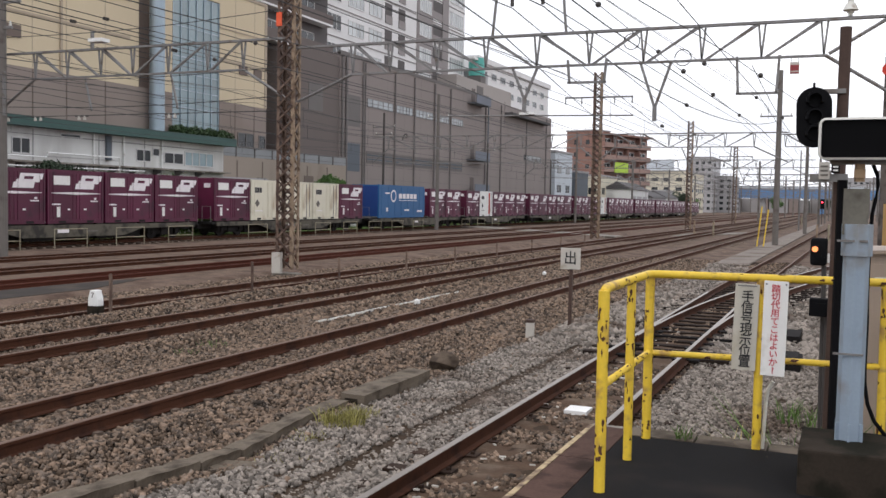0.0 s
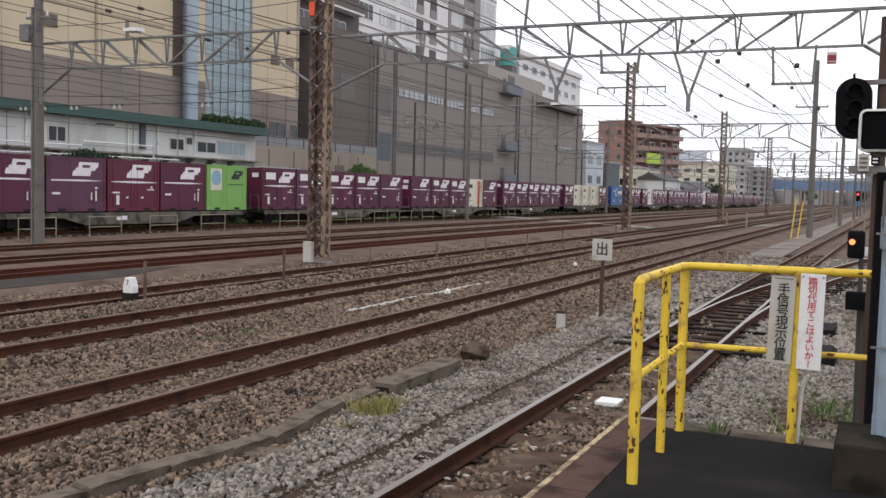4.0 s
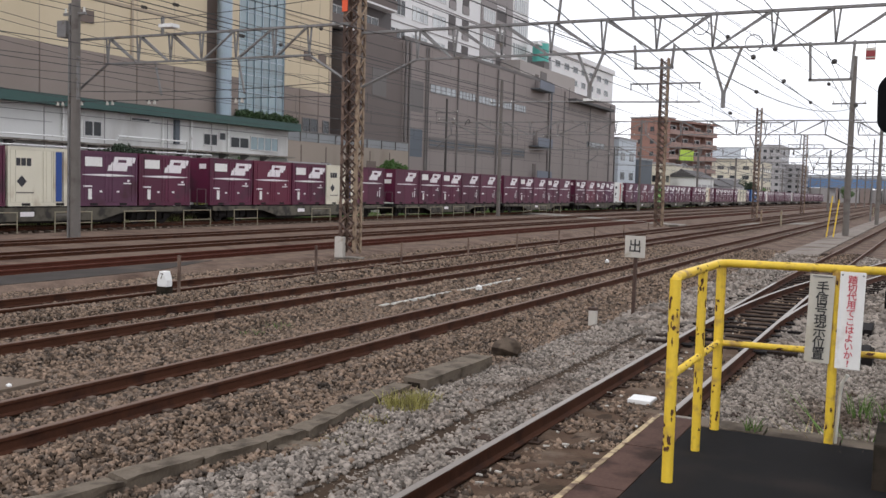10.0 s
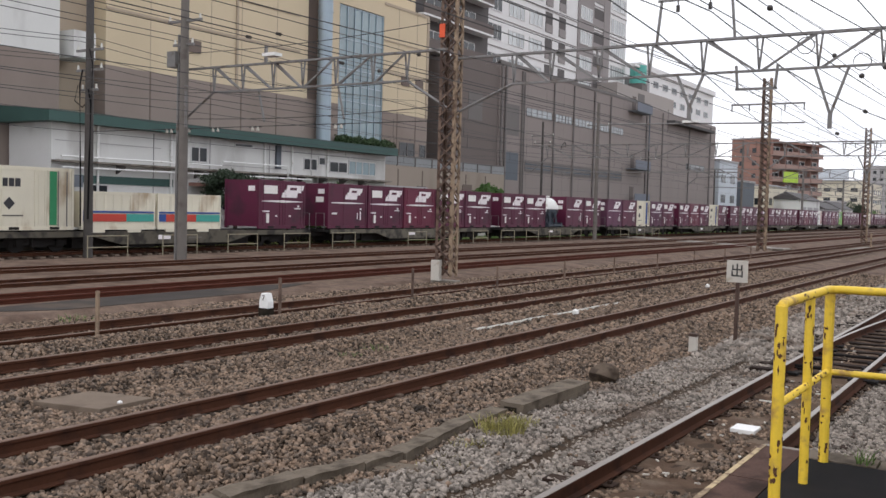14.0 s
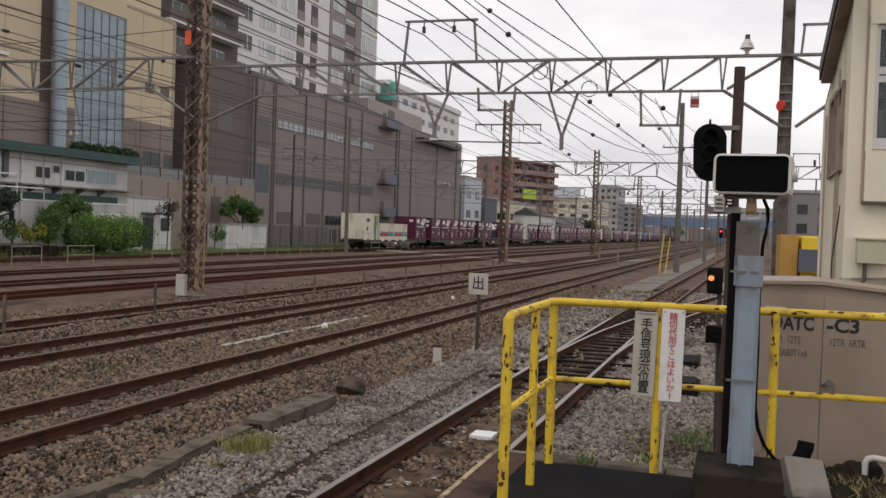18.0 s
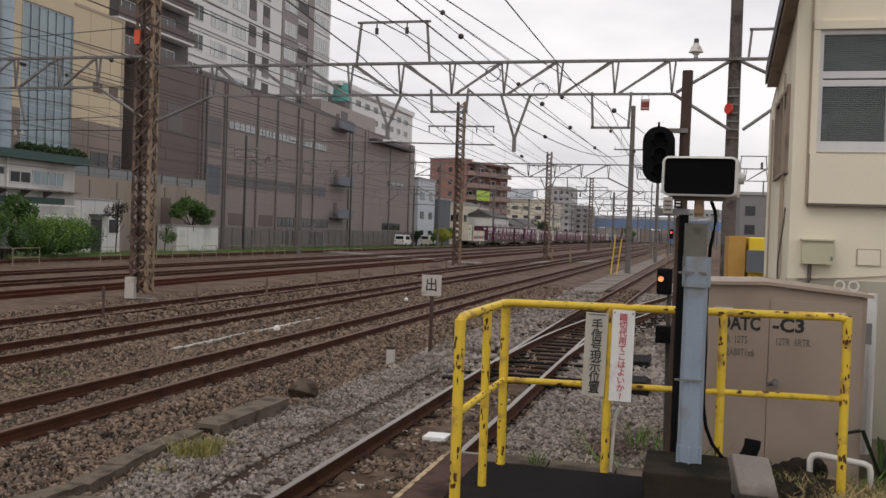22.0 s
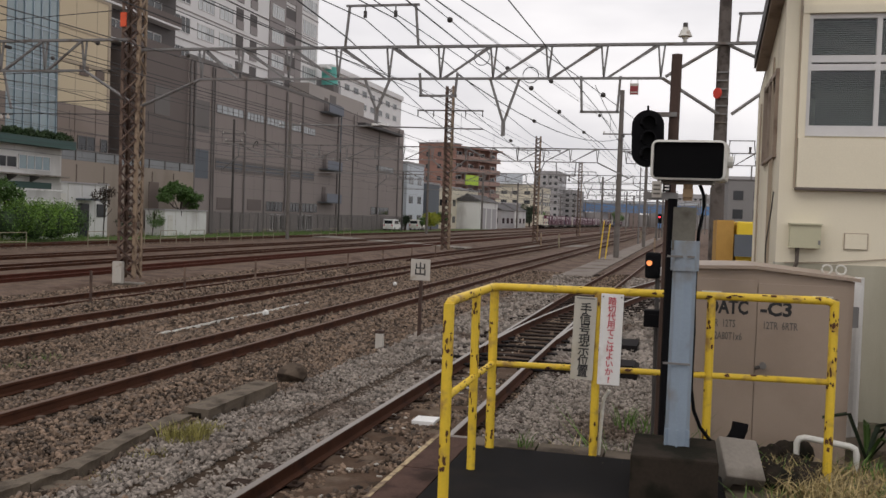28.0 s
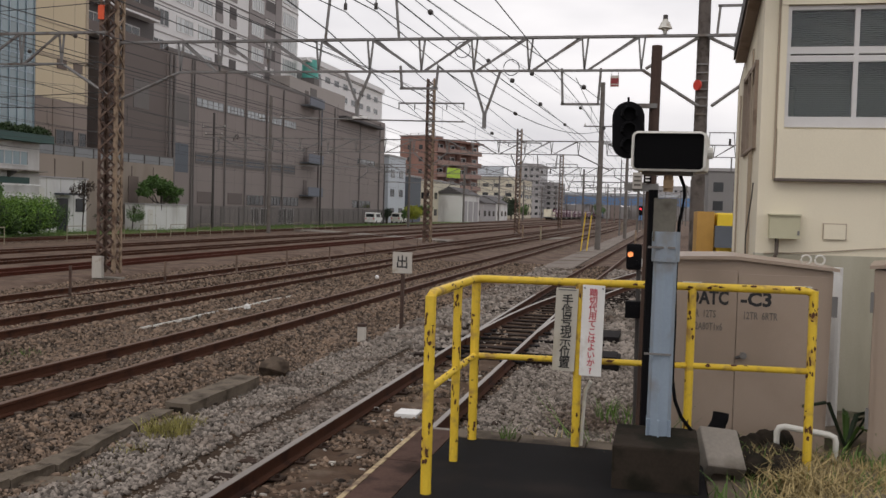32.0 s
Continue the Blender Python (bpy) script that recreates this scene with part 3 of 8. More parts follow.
    # lower podium with a blue-grey screen along its edge
    part("podium", bx(-46, -45.2, 58.8, 82.2, GZ, 5.6), PODIUM, t, "brown-grey podium wall")
    sc = part("screen_rail", bx(-45.3, -45.12, 58.8, 82.2, 6.35, 6.45), GREYJ, t)
    for k in range(9):
        y = 58.8 + 2.6 * k
        part("screen_pane", bx(-45.26, -45.2, y + 0.05, y + 2.55, 5.62, 6.34), GLASS_S, sc, "blue-grey glass screen")
        part("screen_post", bx(-45.3, -45.14, y - 0.04, y + 0.04, 5.6, 6.36), GREYJ, sc)
    for k in range(6):
        part("joint", bx(-45.2, -45.16, 60.5 + 3.6 * k, 60.6 + 3.6 * k, GZ, 5.3), TAUPE_J, t)
    part("door", bx(-45.2, -45.15, 74.4, 76.0, 2.0, 4.4), TAUPE_J, t, "dark grille opening")
    part("vent", bx(-45.2, -45.12, 67.0, 68.2, 3.0, 4.0), GREYJ, t)

beige_building()


def annex_building():
    t = thing("annex_building", "white-topped taupe building beside the beige hall", "building")
    part("lower_wall", bx(-75, -45.6, -10, 32.6, GZ, 9.95), TAUPE, t)
    part("upper_wall", bx(-75, -45.6, -10, 32.6, 9.95, 20), WHITEW, t)
    # The tan carries the shade that lies on this recessed face.
    part("link_wall", bx(-75, -47.5, 32.6, 35.9, GZ, 20), TAN, t, "recessed link wall in shade-darkened tan")
    part("rooftop_unit", bx(-47, -45.2, 33.2, 34.6, 9.9, 11.4), WHITEW, t)
    for y in (8.0, 14.0, 20.0, 26.0):
        part("joint", bx(-45.6, -45.56, y, y + 0.08, GZ, 9.9), TAUPE_J, t)


annex_building()


def white_hall():
    """The low white railway office with a dark green roof edge and a pipe rack along its wall."""
    t = thing("railway_office", "low white plaster railway office with a dark green roof edge", "building")
    X = -42.0
    part("wall", bx(-45.5, X, 29.6, 57.9, GZ, 6.0), WHITEW, t)
    b = BM()
    prism(b, [(-46, 6.0), (-41.2, 6.0), (-41.2, 6.55), (-46, 6.9)], "y", 28.9, 58.4)
    part("roof", b, GREENB, t, "dark green roof edge")
    for y0, y1, z0, z1 in ((29.6, 37.4, 3.0, 3.42), (46.1, 56.8, 3.2, 3.62)):
        part("fascia", bx(X, X + 0.06, y0, y1, z0, z1), GREENB, t, "dark green band")
    part("canopy", bx(X, X + 0.7, 29.6, 57.9, 4.02, 4.12), CONCRETE, t)
    for y0, y1, z0, z1, c, gl in ((38.7, 40.0, 4.5, 5.4, 2, GLASS_D), (42.2, 43.8, 5.6, 5.85, 1, GLASS_D), (48.6, 50.0, 4.5, 5.3, 2, GLASS_D), (51.3, 53.3, 4.47, 5.24, 2, GLASS_D), (53.45, 56.65, 4.41, 5.4, 4, GLASS_P), (31.9, 33.0, 2.2, 2.98, 1, GLASS_D), (50.15, 50.85, 4.9, 5.45, 1, GLASS_D), (41.2, 41.9, 1.7, 2.6, 1, GLASS_D), (46.4, 47.0, 1.5, 2.5, 1, GLASS_D)):
        facade_window(t, X + 0.01, y0, y1, z0, z1, gl, ALU, c, 0.06)
    for y in (32.3, 37.2, 44.8, 47.4, 51.0):
        b = BM()
        rod(b, (X + 0.1, y, GZ), (X + 0.1, y, 6.0), 0.07, n=8)
        part("downpipe", b, WHITE, t)
    for y in (33.5, 39.0, 41.5, 43.5, 46.2, 48.0, 50.2, 52.4, 54.6):
        b = BM()
        prism(b, [(X, 3.55), (X + 0.75, 3.95), (X + 0.75, 4.02), (X, 4.02)], "y", y, y + 0.12)
        part("bracket", b, GREYJ, t)
    b = BM()
    hose(b, [(-41.2, 29.6, 4.3), (-41.2, 40.4, 4.35), (-41.2, 40.5, 4.6), (-41.2, 46.2, 4.6), (-41.2, 46.3, 3.1), (-41.2, 56.9, 3.1)], 0.055)
    part("pipe", b, WHITE, t)
    b = BM()
    hose(b, [(-41.1, 29.6, 3.75), (-41.1, 48.4, 3.85), (-41.1, 48.5, 2.4), (-41.1, 57, 2.4)], 0.045)
    part("pipe", b, WHITE, t)
    part("service_box", bx(X, X + 0.18, 45.85, 46.25, 4.45, 5.95), SLATE, t, "dark upright service box")
    # entrance with a rust-brown canopy
    part("entrance_canopy", bx(X, X + 1.1, 38.6, 41.2, 3.1, 3.3), BRICKB, t, "rust-brown entrance canopy")
    d = part("door", bx(X, X + 0.06, 38.0, 38.95, 0.5, 2.55), GLASS_D, t, "dark glazed entrance door")
    part("handle", bx(X + 0.06, X + 0.1, 38.8, 38.85, 1.3, 1.5), DARK_STEEL, d)
    n = part("notice", bx(X + 0.02, X + 0.07, 39.0, 39.75, 0.5, 2.5), WHITE, t, "white notice board with green bars")
    for k in range(3):
        part("bar", bx(X + 0.07, X + 0.08, 39.25, 39.5, 2.0 - 0.3 * k, 2.2 - 0.3 * k), GREENB, n)
    # side shed in front of the office
    s = thing("white_shed", "white and grey metal shed with a low roof", "shed")
    part("wall", bx(-41.9, -38.6, 16, 28.5, GZ, 2.75), WHITEW, s)
    part("roof", bx(-42.2, -38.3, 15.6, 28.7, 2.75, 3.3), BLUEFENCE, s, "blue-grey roof")
    q = thing("storage_box", "low white metal storage box beside the office", "box")
    part("case", bx(-41.0, -39.5, 30.4, 32.2, 0.5, 2.0), WHITEW, q)
    part("lid", bx(-41.05, -39.45, 30.35, 32.25, 2.0, 2.08), BLUEFENCE, q)
    h = thing("handrail", "dark tube handrail on the terrace edge", "railing")
    for y in (29.2, 30.5, 31.8, 33.07):
        b = BM()
        rod(b, (-38.5, y, 0.5), (-38.5, y, 1.57), 0.025, n=8)
        part("post", b, DARK_STEEL, h)
    b = BM()
    rod(b, (-38.5, 29.2, 1.57), (-38.5, 33.07, 1.57), 0.025, n=8)
    part("top_rail", b, DARK_STEEL, h)
    e = thing("terrace", "dark stone-edged terrace before the office, with an added dark extension", "terrace", kind="structure")
    part("fill", bx(-42.0, -38.4, 28.72, 47.0, GZ, 0.48), TAUPE_J, e)
    # Below y 28.7 the edge is added to darken the gap under wagons.
    part("fill", bx(-38.58, -38.4, 13.0, 28.7, GZ, 0.46), TAUPE_J, e)
    for k in range(-22, 26):
        y = 28.75 + 0.7 * k
        part("edge_stone", bx(-38.4, -38.15 + 0.04 * math.sin(k * 2.3), y, y + 0.67, GZ, 0.46 + 0.05 * math.sin(k * 1.7)), CONC_DARK, e)
    for y in (31.6, 36.0, 40.2, 45.3, 49.4):
        part("wall_cable", bx(X, X + 0.04, y, y + 0.035, 0.6, 5.9), FARGREY, t)
    for y0, y1, z in ((29.8, 36.5, 5.1), (38.0, 47.0, 4.42), (44.0, 56.0, 5.62)):
        part("wall_cable", bx(X, X + 0.035, y0, y1, z, z + 0.035), FARGREY, t)


white_hall()


def outdoor_unit(x, y):
    t = thing("air_conditioner", "white outdoor air conditioner unit by the office wall", "air conditioner", at=pose(x, y, 0.48))
    part("case", bx(0, 0.35, 0, 0.85, 0.1, 0.95), WHITE, t, bevel=0.02)
    b = BM()
    rod(b, (0.35, 0.35, 0.5), (0.37, 0.35, 0.5), 0.27, n=20)
    g = part("fan_grille", b, GREYJ, t)
    b = BM()
    rod(b, (0.37, 0.35, 0.5), (0.39, 0.35, 0.5), 0.07, n=12)
    part("hub", b, WHITE, g)
    for yy in (0.1, 0.65):
        part("foot", bx(0.02, 0.33, yy, yy + 0.1, 0, 0.1), GREYJ, t)


outdoor_unit(-41.6, 40.6)


def grey_building():
    t = thing("grey_hall", "long dark grey panel-clad hall with downpipes and strip windows", "building")
    X = -46.0
    part("wall", bx(-75, X, 82.3, 124.0, GZ, 16.7), GREYW, t)
    part("wall", bx(-75, X, 124.0, 154.5, GZ, 16.5), GREYW, t)
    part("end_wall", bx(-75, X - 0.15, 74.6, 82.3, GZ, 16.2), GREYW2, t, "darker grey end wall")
    part("end_panel", bx(X - 0.15, X - 0.11, 76.6, 79.2, 10.6, 13.2), GREYJ, t, "dark recessed panel")
    part("roof_block", bx(-60, X - 1.2, 115.2, 137.0, 16.7, 18.9), ROOFBLOCK, t, "beige-grey roof block")
    part("block_window", bx(X - 1.2, X - 1.16, 122.6, 125.0, 17.0, 18.3), GREYJ, t)
    part("roof_canopy", bx(-49, X + 1.2, 131.0, 150.0, 15.0, 15.4), ROOFD, t, "dark projecting roof canopy")
    part("parapet", bx(X - 0.3, X + 0.06, 82.3, 124.0, 16.55, 16.9), GREYJ, t)
    for y, r in ((82.6, 0.14), (83.4, 0.14), (87.0, 0.10), (87.5, 0.08), (94.5, 0.10), (99.6, 0.10), (105.4, 0.12), (110.4, 0.10), (122.9, 0.12), (129.2, 0.10), (141.0, 0.10), (151.4, 0.12)):
        b = BM()
        rod(b, (X + r, y, GZ), (X + r, y, 16.4 if y < 124 else 16.2), r, n=8)
        part("downpipe", b, GREYPIPE, t, "grey downpipe")
    part("recess", bx(X, X + 0.02, 83.9, 86.5, 9.7, 12.8), GREYJ, t, "dark louvre panel")
    part("recess", bx(X, X + 0.02, 83.9, 86.5, 5.2, 8.0), SLATE, t, "dark glazed panel")
    for k in range(15):
        y = 88.3 + 4.4 * k
        part("joint", bx(X, X + 0.006, y, y + 0.03, GZ, 16.4), GREYPIPE, t)
    for z in (4.5, 9.6, 13.9):
        part("joint", bx(X, X + 0.008, 87.8, 154.5, z, z + 0.04), GREYPIPE, t)
    for a, c in ((88.0, 94.1), (94.9, 99.2), (100.0, 105.0), (105.8, 110.0), (110.8, 114.6)):
        facade_window(t, X + 0.01, a, c, 11.95, 12.85, GLASS_L, GREYPIPE, 5, 0.04)
        f = BM()
        lattice(f, X - 0.02, X + 0.05, [a, a + 0.06, c - 0.06, c], [6.2, 6.26, 7.34, 7.4], lambda i, j: i == 1 and j == 1)
        l = part("louvre_band", f, GREYJ, t, "dark louvre band")
        for k in range(5):
            part("slat", bx(X, X + 0.03, a + 0.06, c - 0.06, 6.29 + 0.21 * k, 6.45 + 0.21 * k), SLATE if k % 2 else GREYJ, l)
    for y0, y1 in ((88.5, 92.0), (95.5, 99.0)):
        part("vent", bx(X, X + 0.05, y0, y1, 2.2, 3.4), GREYW2, t, "grey louvre vent")
    for y0, y1 in ((100.3, 104.9), (106.0, 110.0), (110.9, 115.9), (138.0, 147.0)):
        facade_window(t, X + 0.01, y0, y1, 2.15, 3.3, GLASS_D, GREYJ, 4, 0.06)
    facade_window(t, X + 0.01, 140.0, 149.0, 8.9, 9.8, GLASS_D, GREYJ, 4, 0.06)
    for y0 in (101.5, 104.2, 109.6, 112.2):
        facade_window(t, X + 0.01, y0, y0 + 2.2, -0.1, 1.85, GLASS_D, ALU, 3, 0.08)
    for z in (3.5, 7.8, 15.2):
        l = part("landing", bx(X, X + 1.3, 116.2, 121.6, z, z + 0.12), SLATE, t, "steel fire-stair landing")
        part("railing", bx(X + 1.25, X + 1.3, 116.2, 121.6, z + 0.12, z + 1.2), STAIR_BLUE, l)
        part("door", bx(X, X + 0.05, 117.6, 118.8, z + 0.12, z + 2.1), GREYW2, l)
    part("stair_post", bx(X + 1.1, X + 1.25, 120.9, 121.05, GZ, 15.2), SLATE, t)
    b = BM()
    hose(b, [(X + 0.1 + 0.2 * math.sin(a * 0.45), 97.0 + 0.42 * math.cos(a * 0.45), 9.4 + 0.42 * math.sin(a * 0.45)) for a in range(12)], 0.06)
    part("cable_hook", b, DARK_STEEL, t)
    # dark paling fence along the foot
    f = thing("paling_fence", "dark grey steel paling fence along the grey hall", "fence")
    for k in range(32):
        y = 81.5 + 2.1 * k
        part("post", bx(-43.06, -42.98, y, y + 0.08, GZ, 1.9), GREYJ, f)
    for z in (0.2, 1.7):
        part("rail", bx(-43.05, -43.0, 81.5, 147.5, z, z + 0.06), GREYJ, f)
    b = BM()
    for k in range(330):
        box(b, -43.035, -43.015, 81.6 + 0.2 * k, 81.68 + 0.2 * k, -0.1, 2.0)
    tagged(part("infill", b, GREYJ, f), kind="stuff")


grey_building()


def tower():
    t = thing("apartment_tower", "tall light grey apartment tower with dark balcony bays", "building")
    part("wall", bx(-72, -50, 85.7, 124.6, 14.0, 48), TOWERW, t)
    part("side_wing", bx(-72, -49.5, 70.5, 85.69, GZ, 48), TOWERD, t, "dark brown tiled wing")
    for k in range(10):
        z = 16.6 + 3.05 * k
        # dark wing balconies
        part("balcony_slab", bx(-49.5, -48.3, 72.0, 84.8, z, z + 0.18), TOWERW, t)
        part("balcony_rail", bx(-48.36, -48.3, 72.0, 84.8, z + 0.18, z + 1.1), GREYW2, t)
        facade_window(t, -49.48, 74.0, 76.8, z + 0.2, z + 2.2, GLASS_D, ALU, 2, 0.08)
        facade_window(t, -49.48, 79.0, 83.0, z + 0.2, z + 2.2, GLASS_D, ALU, 3, 0.08)
        facade_window(t, -49.98, 86.4, 89.4, z + 0.4, z + 2.1, GLASS_D, ALU, 3, 0.09)
        facade_window(t, -49.98, 91.0, 94.6, z + 0.4, z + 2.0, GLASS_W, ALU, 4, 0.09)
        facade_window(t, -49.98, 95.8, 99.0, z + 0.4, z + 2.0, GLASS_W, ALU, 3, 0.09)
        # open bays, drawn as flat dark blocks that stand for their shade
        for y0, y1 in ((99.8, 101.6), (103.4, 105.2), (113.4, 116.6)):
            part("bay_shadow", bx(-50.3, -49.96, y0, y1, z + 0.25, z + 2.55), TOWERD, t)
            part("bay_rail", bx(-49.98, -49.9, y0, y1, z + 0.2, z + 1.15), TOWERG, t)
        part("pier", bx(-50.0, -49.88, 108.6, 113.4, z - 0.4, z + 2.65), TOWERG, t, "grey-brown tiled pier")
        facade_window(t, -49.86, 109.2, 112.8, z + 0.35, z + 2.0, GLASS_W, ALU, 5, 0.09)
        part("pier", bx(-50.0, -49.88, 116.6, 118.6, z - 0.4, z + 2.65), TOWERG, t)
        facade_window(t, -49.98, 119.2, 124.0, z + 0.3, z + 2.2, GLASS_W, ALU, 6, 0.09)
        part("floor_line", bx(-50.0, -49.93, 85.7, 124.6, z + 2.72, z + 2.84), TOWERG, t)
    # teal tank on a low roof, and the pale block behind the hall
    q = thing("water_tank", "teal roof-top water tank", "tank")
    b = BM()
    rod(b, (-48.6, 126.0, 20.0), (-48.6, 126.0, 22.5), 1.15, n=20)
    part("drum", b, TEAL, q)
    part("stand", bx(-49.6, -47.6, 125.0, 127.0, 18.9, 20.0), GREYJ, q)
    part("white_cap", bx(-49.2, -48.0, 123.2, 125.2, 22.1, 22.4), WHITE, q)
    p = thing("pale_block", "pale grey apartment block behind the grey hall", "building")
    part("wall", bx(-66, -51, 126.0, 169.0, GZ, 23.2), TOWERW, p)
    part("wall", bx(-66, -50.6, 132.0, 169.0, 23.2, 24.0), TOWERW, p)
    part("stair_core", bx(-51, -49.5, 127.0, 133.0, GZ, 21.0), FARGREY, p)
    for k in range(3):
        z = 16.9 + 2.1 * k
        for j in range(8):
            facade_window(p, -50.98, 134.2 + 4.2 * j, 136.6 + 4.2 * j, z, z + 1.1, GLASS_D, ALU, 1, 0.1)


tower()


def brown_apartments():
    t = thing("brown_apartment_block", "brown tiled six-storey apartment block with balconies", "building", at=pose(-55.6, 228.4, 0, 0, 0, -23))
    part("wall", bx(-9, 0, 0, 20, GZ, 19.3), BRICKB, t)
    part("stair_wing", bx(-10, -1.5, -0.4, 6, GZ, 20.4), BRICKB, t)
    part("roof", bx(-9.2, 1.6, -0.2, 20.3, 19.3, 19.8), BRICKB, t)
    part("wing_roof", bx(-10.2, -1.3, -0.6, 6.2, 20.4, 20.7), FARGREY, t)
    part("roof_rail", bx(-8.0, 0.0, 1.0, 1.1, 21.2, 21.3), FARGREY, t)
    for k in range(4):
        part("roof_post", bx(-8.0 + 2.6 * k, -7.9 + 2.6 * k, 1.0, 1.1, 19.7, 21.3), FARGREY, t)
    for k in range(6):
        z = 1.4 + 3.0 * k
        part("balcony_slab", bx(0, 1.4, 0, 20, z, z + 0.2), BRICKP, t)
        for j in range(4):
            y = 0.3 + 4.95 * j
            part("balcony_rail", bx(1.3, 1.4, y, y + 4.5, z + 0.2, z + 1.15), BRICKP, t)
            part("party_wall", bx(0, 1.35, y - 0.3, y - 0.1, z + 0.2, z + 2.8), BRICKB, t)
            facade_window(t, 0.02, y + 0.6, y + 4.0, z + 0.2, z + 2.2, GLASS_D, ALU, 2, 0.15)
        for xx in (-7.6, -4.0):
            part("window", bx(xx, xx + 1.1, -0.46, -0.4, z + 0.7, z + 1.8), GLASS_D, t)
    part("sign_board", bx(1.5, 1.7, 4.0, 9.5, 10.3, 12.8), LIME, t, "lime green sign board")


brown_apartments()


def plain_house(name, label, x0, x1, y0, y1, h, m, roof=None, rows=0, cols=0, group=""):
    t = thing(name, label, "building", group)
    part("wall", bx(x0, x1, y0, y1, GZ, h), m, t)
    if roof == "gable":
        b = BM()
        c = (x0 + x1) / 2
        prism(b, [(x0 - 0.4, h), (x1 + 0.4, h), (c, h + 0.28 * (x1 - x0))], "y", y0 - 0.3, y1 + 0.3)
        part("roof", b, ROOFD, t)
    else:
        part("roof", bx(x0 - 0.15, x1 + 0.15, y0 - 0.15, y1 + 0.15, h, h + 0.35), FARGREY, t)
    for r in range(rows):
        z = 1.0 + (h - 1.2) * r / rows
        for c in range(cols):
            a = x0 + (x1 - x0) * (c + 0.25) / cols
            part("window", bx(a, a + (x1 - x0) * 0.5 / cols, y0 - 0.05, y0, z, z + min(1.3, (h - 1.2) / rows * 0.5)), GLASS_D, t)
        cy = max(2, int((y1 - y0) / 5))
        for c in range(cy):
            a = y0 + (y1 - y0) * (c + 0.25) / cy
            part("window", bx(x1, x1 + 0.05, a, a + (y1 - y0) * 0.45 / cy, z, z + min(1.3, (h - 1.2) / rows * 0.5)), GLASS_D, t)
    return t


plain_house("narrow_house", "narrow pale blue-white house with small windows", -52, -46.2, 158, 169, 11.2, PALE_BLUE, None, 3, 2)
plain_house("slate_shed", "dark slate-blue building between two houses", -52, -46.0, 171, 180, 8.2, SLATE)
plain_house("cream_shop", "low cream shop building below the apartments", -52, -45.5, 188, 214, 8.0, CREAMW, None, 2, 2)
g = plain_house("garage_shed", "pale garage shed with a dark roof", -46, -40.5, 193, 212, 5.6, WHITEW, "gable")
for k in range(3):
    part("shutter", bx(-40.5, -40.44, 194 + 6 * k, 198.5 + 6 * k, GZ, 4.2), FARGREY, g)
plain_house("gabled_house", "low grey gabled house by the line", -48, -42, 225, 243, 4.2, FARGREY, "gable", 1, 2)
plain_house("gabled_house", "low grey gabled house by the line", -50, -43, 250, 268, 4.4, WHITEW, "gable", 1, 2)
plain_house("cream_block", "cream office block with a pale roof sign", -76, -54, 352, 400, 15.0, CREAMW, None, 4, 5)
part("roof_sign", bx(-74, -58, 350, 351, 15.4, 19.0), PALE_BLUE, plain_house("low_office", "low grey office in front of the cream block", -75, -57, 330, 345, 7.5, FARGREY, None, 2, 4), "pale blue roof sign")
plain_house("far_apartments", "far grey apartment block of eight storeys", -68, -57, 450, 480, 25.0, FARGREY, None, 8, 4)
plain_house("far_apartments", "far grey apartment block", -60, -50, 470, 500, 17.0, FARGREY, None, 6, 3)
plain_house("far_apartments", "far pale apartment block behind the bridge", 30, 60, 560, 590, 20.0, FARGREY, None, 6, 8)
plain_house("far_apartments", "grey office block behind the signal house", 4.9, 20, 110, 130, 7.4, OFFICE_G, None, 3, 7)
plain_house("far_apartments", "pale grey long apartment block behind the bridge", -9.7, 19, 620, 640, 21.0, FARGREY, None, 6, 9)


# Distance haze is mixed into both wall colours of this backdrop row.
HAZE = mat("hazy_far_wall", (0.30, 0.285, 0.28), 0.9, var=0.08, scale=0.1, fine=2, bump=0)
HAZE_B = mat("hazy_brown_wall", (0.22, 0.175, 0.155), 0.9, var=0.1, scale=0.1, fine=2, bump=0)
rnd = random.Random(14)
for k in range(22):
    x = -66 + 5.2 * k
    plain_house("far_house", "hazy far low-rise house behind the bridge", x, x + rnd.uniform(4.4, 5.1), 560 + rnd.uniform(0, 20), 590, rnd.uniform(6.5, 9.5), HAZE_B if k % 3 == 1 else HAZE, None, 0, 0, "far houses")


def blue_bridge():
    t = thing("road_bridge", "blue steel road bridge across the far tracks", "bridge")
    part("girder", bx(-64, 40, 500, 502, 7.2, 11.6), BRIDGE_BLUE, t, "blue plate girder")
    part("deck", bx(-64, 40, 500, 512, 11.6, 12.2), FARGREY, t)
    part("parapet", bx(-64, 40, 499.8, 500.0, 12.2, 13.3), PALE_BLUE, t)
    for x in (-52, -40, -12.5, 8, 24):
        part("pier", bx(x, x + 2.4, 502, 508, GZ, 7.2), BRIDGE_BLUE if x == -12.5 else FARGREY, t)
    for k in range(17):
        part("stiffener", bx(-63 + 6 * k, -62.7 + 6 * k, 499.85, 500.0, 7.2, 11.6), BRIDGE_BLUE, t)


blue_bridge()

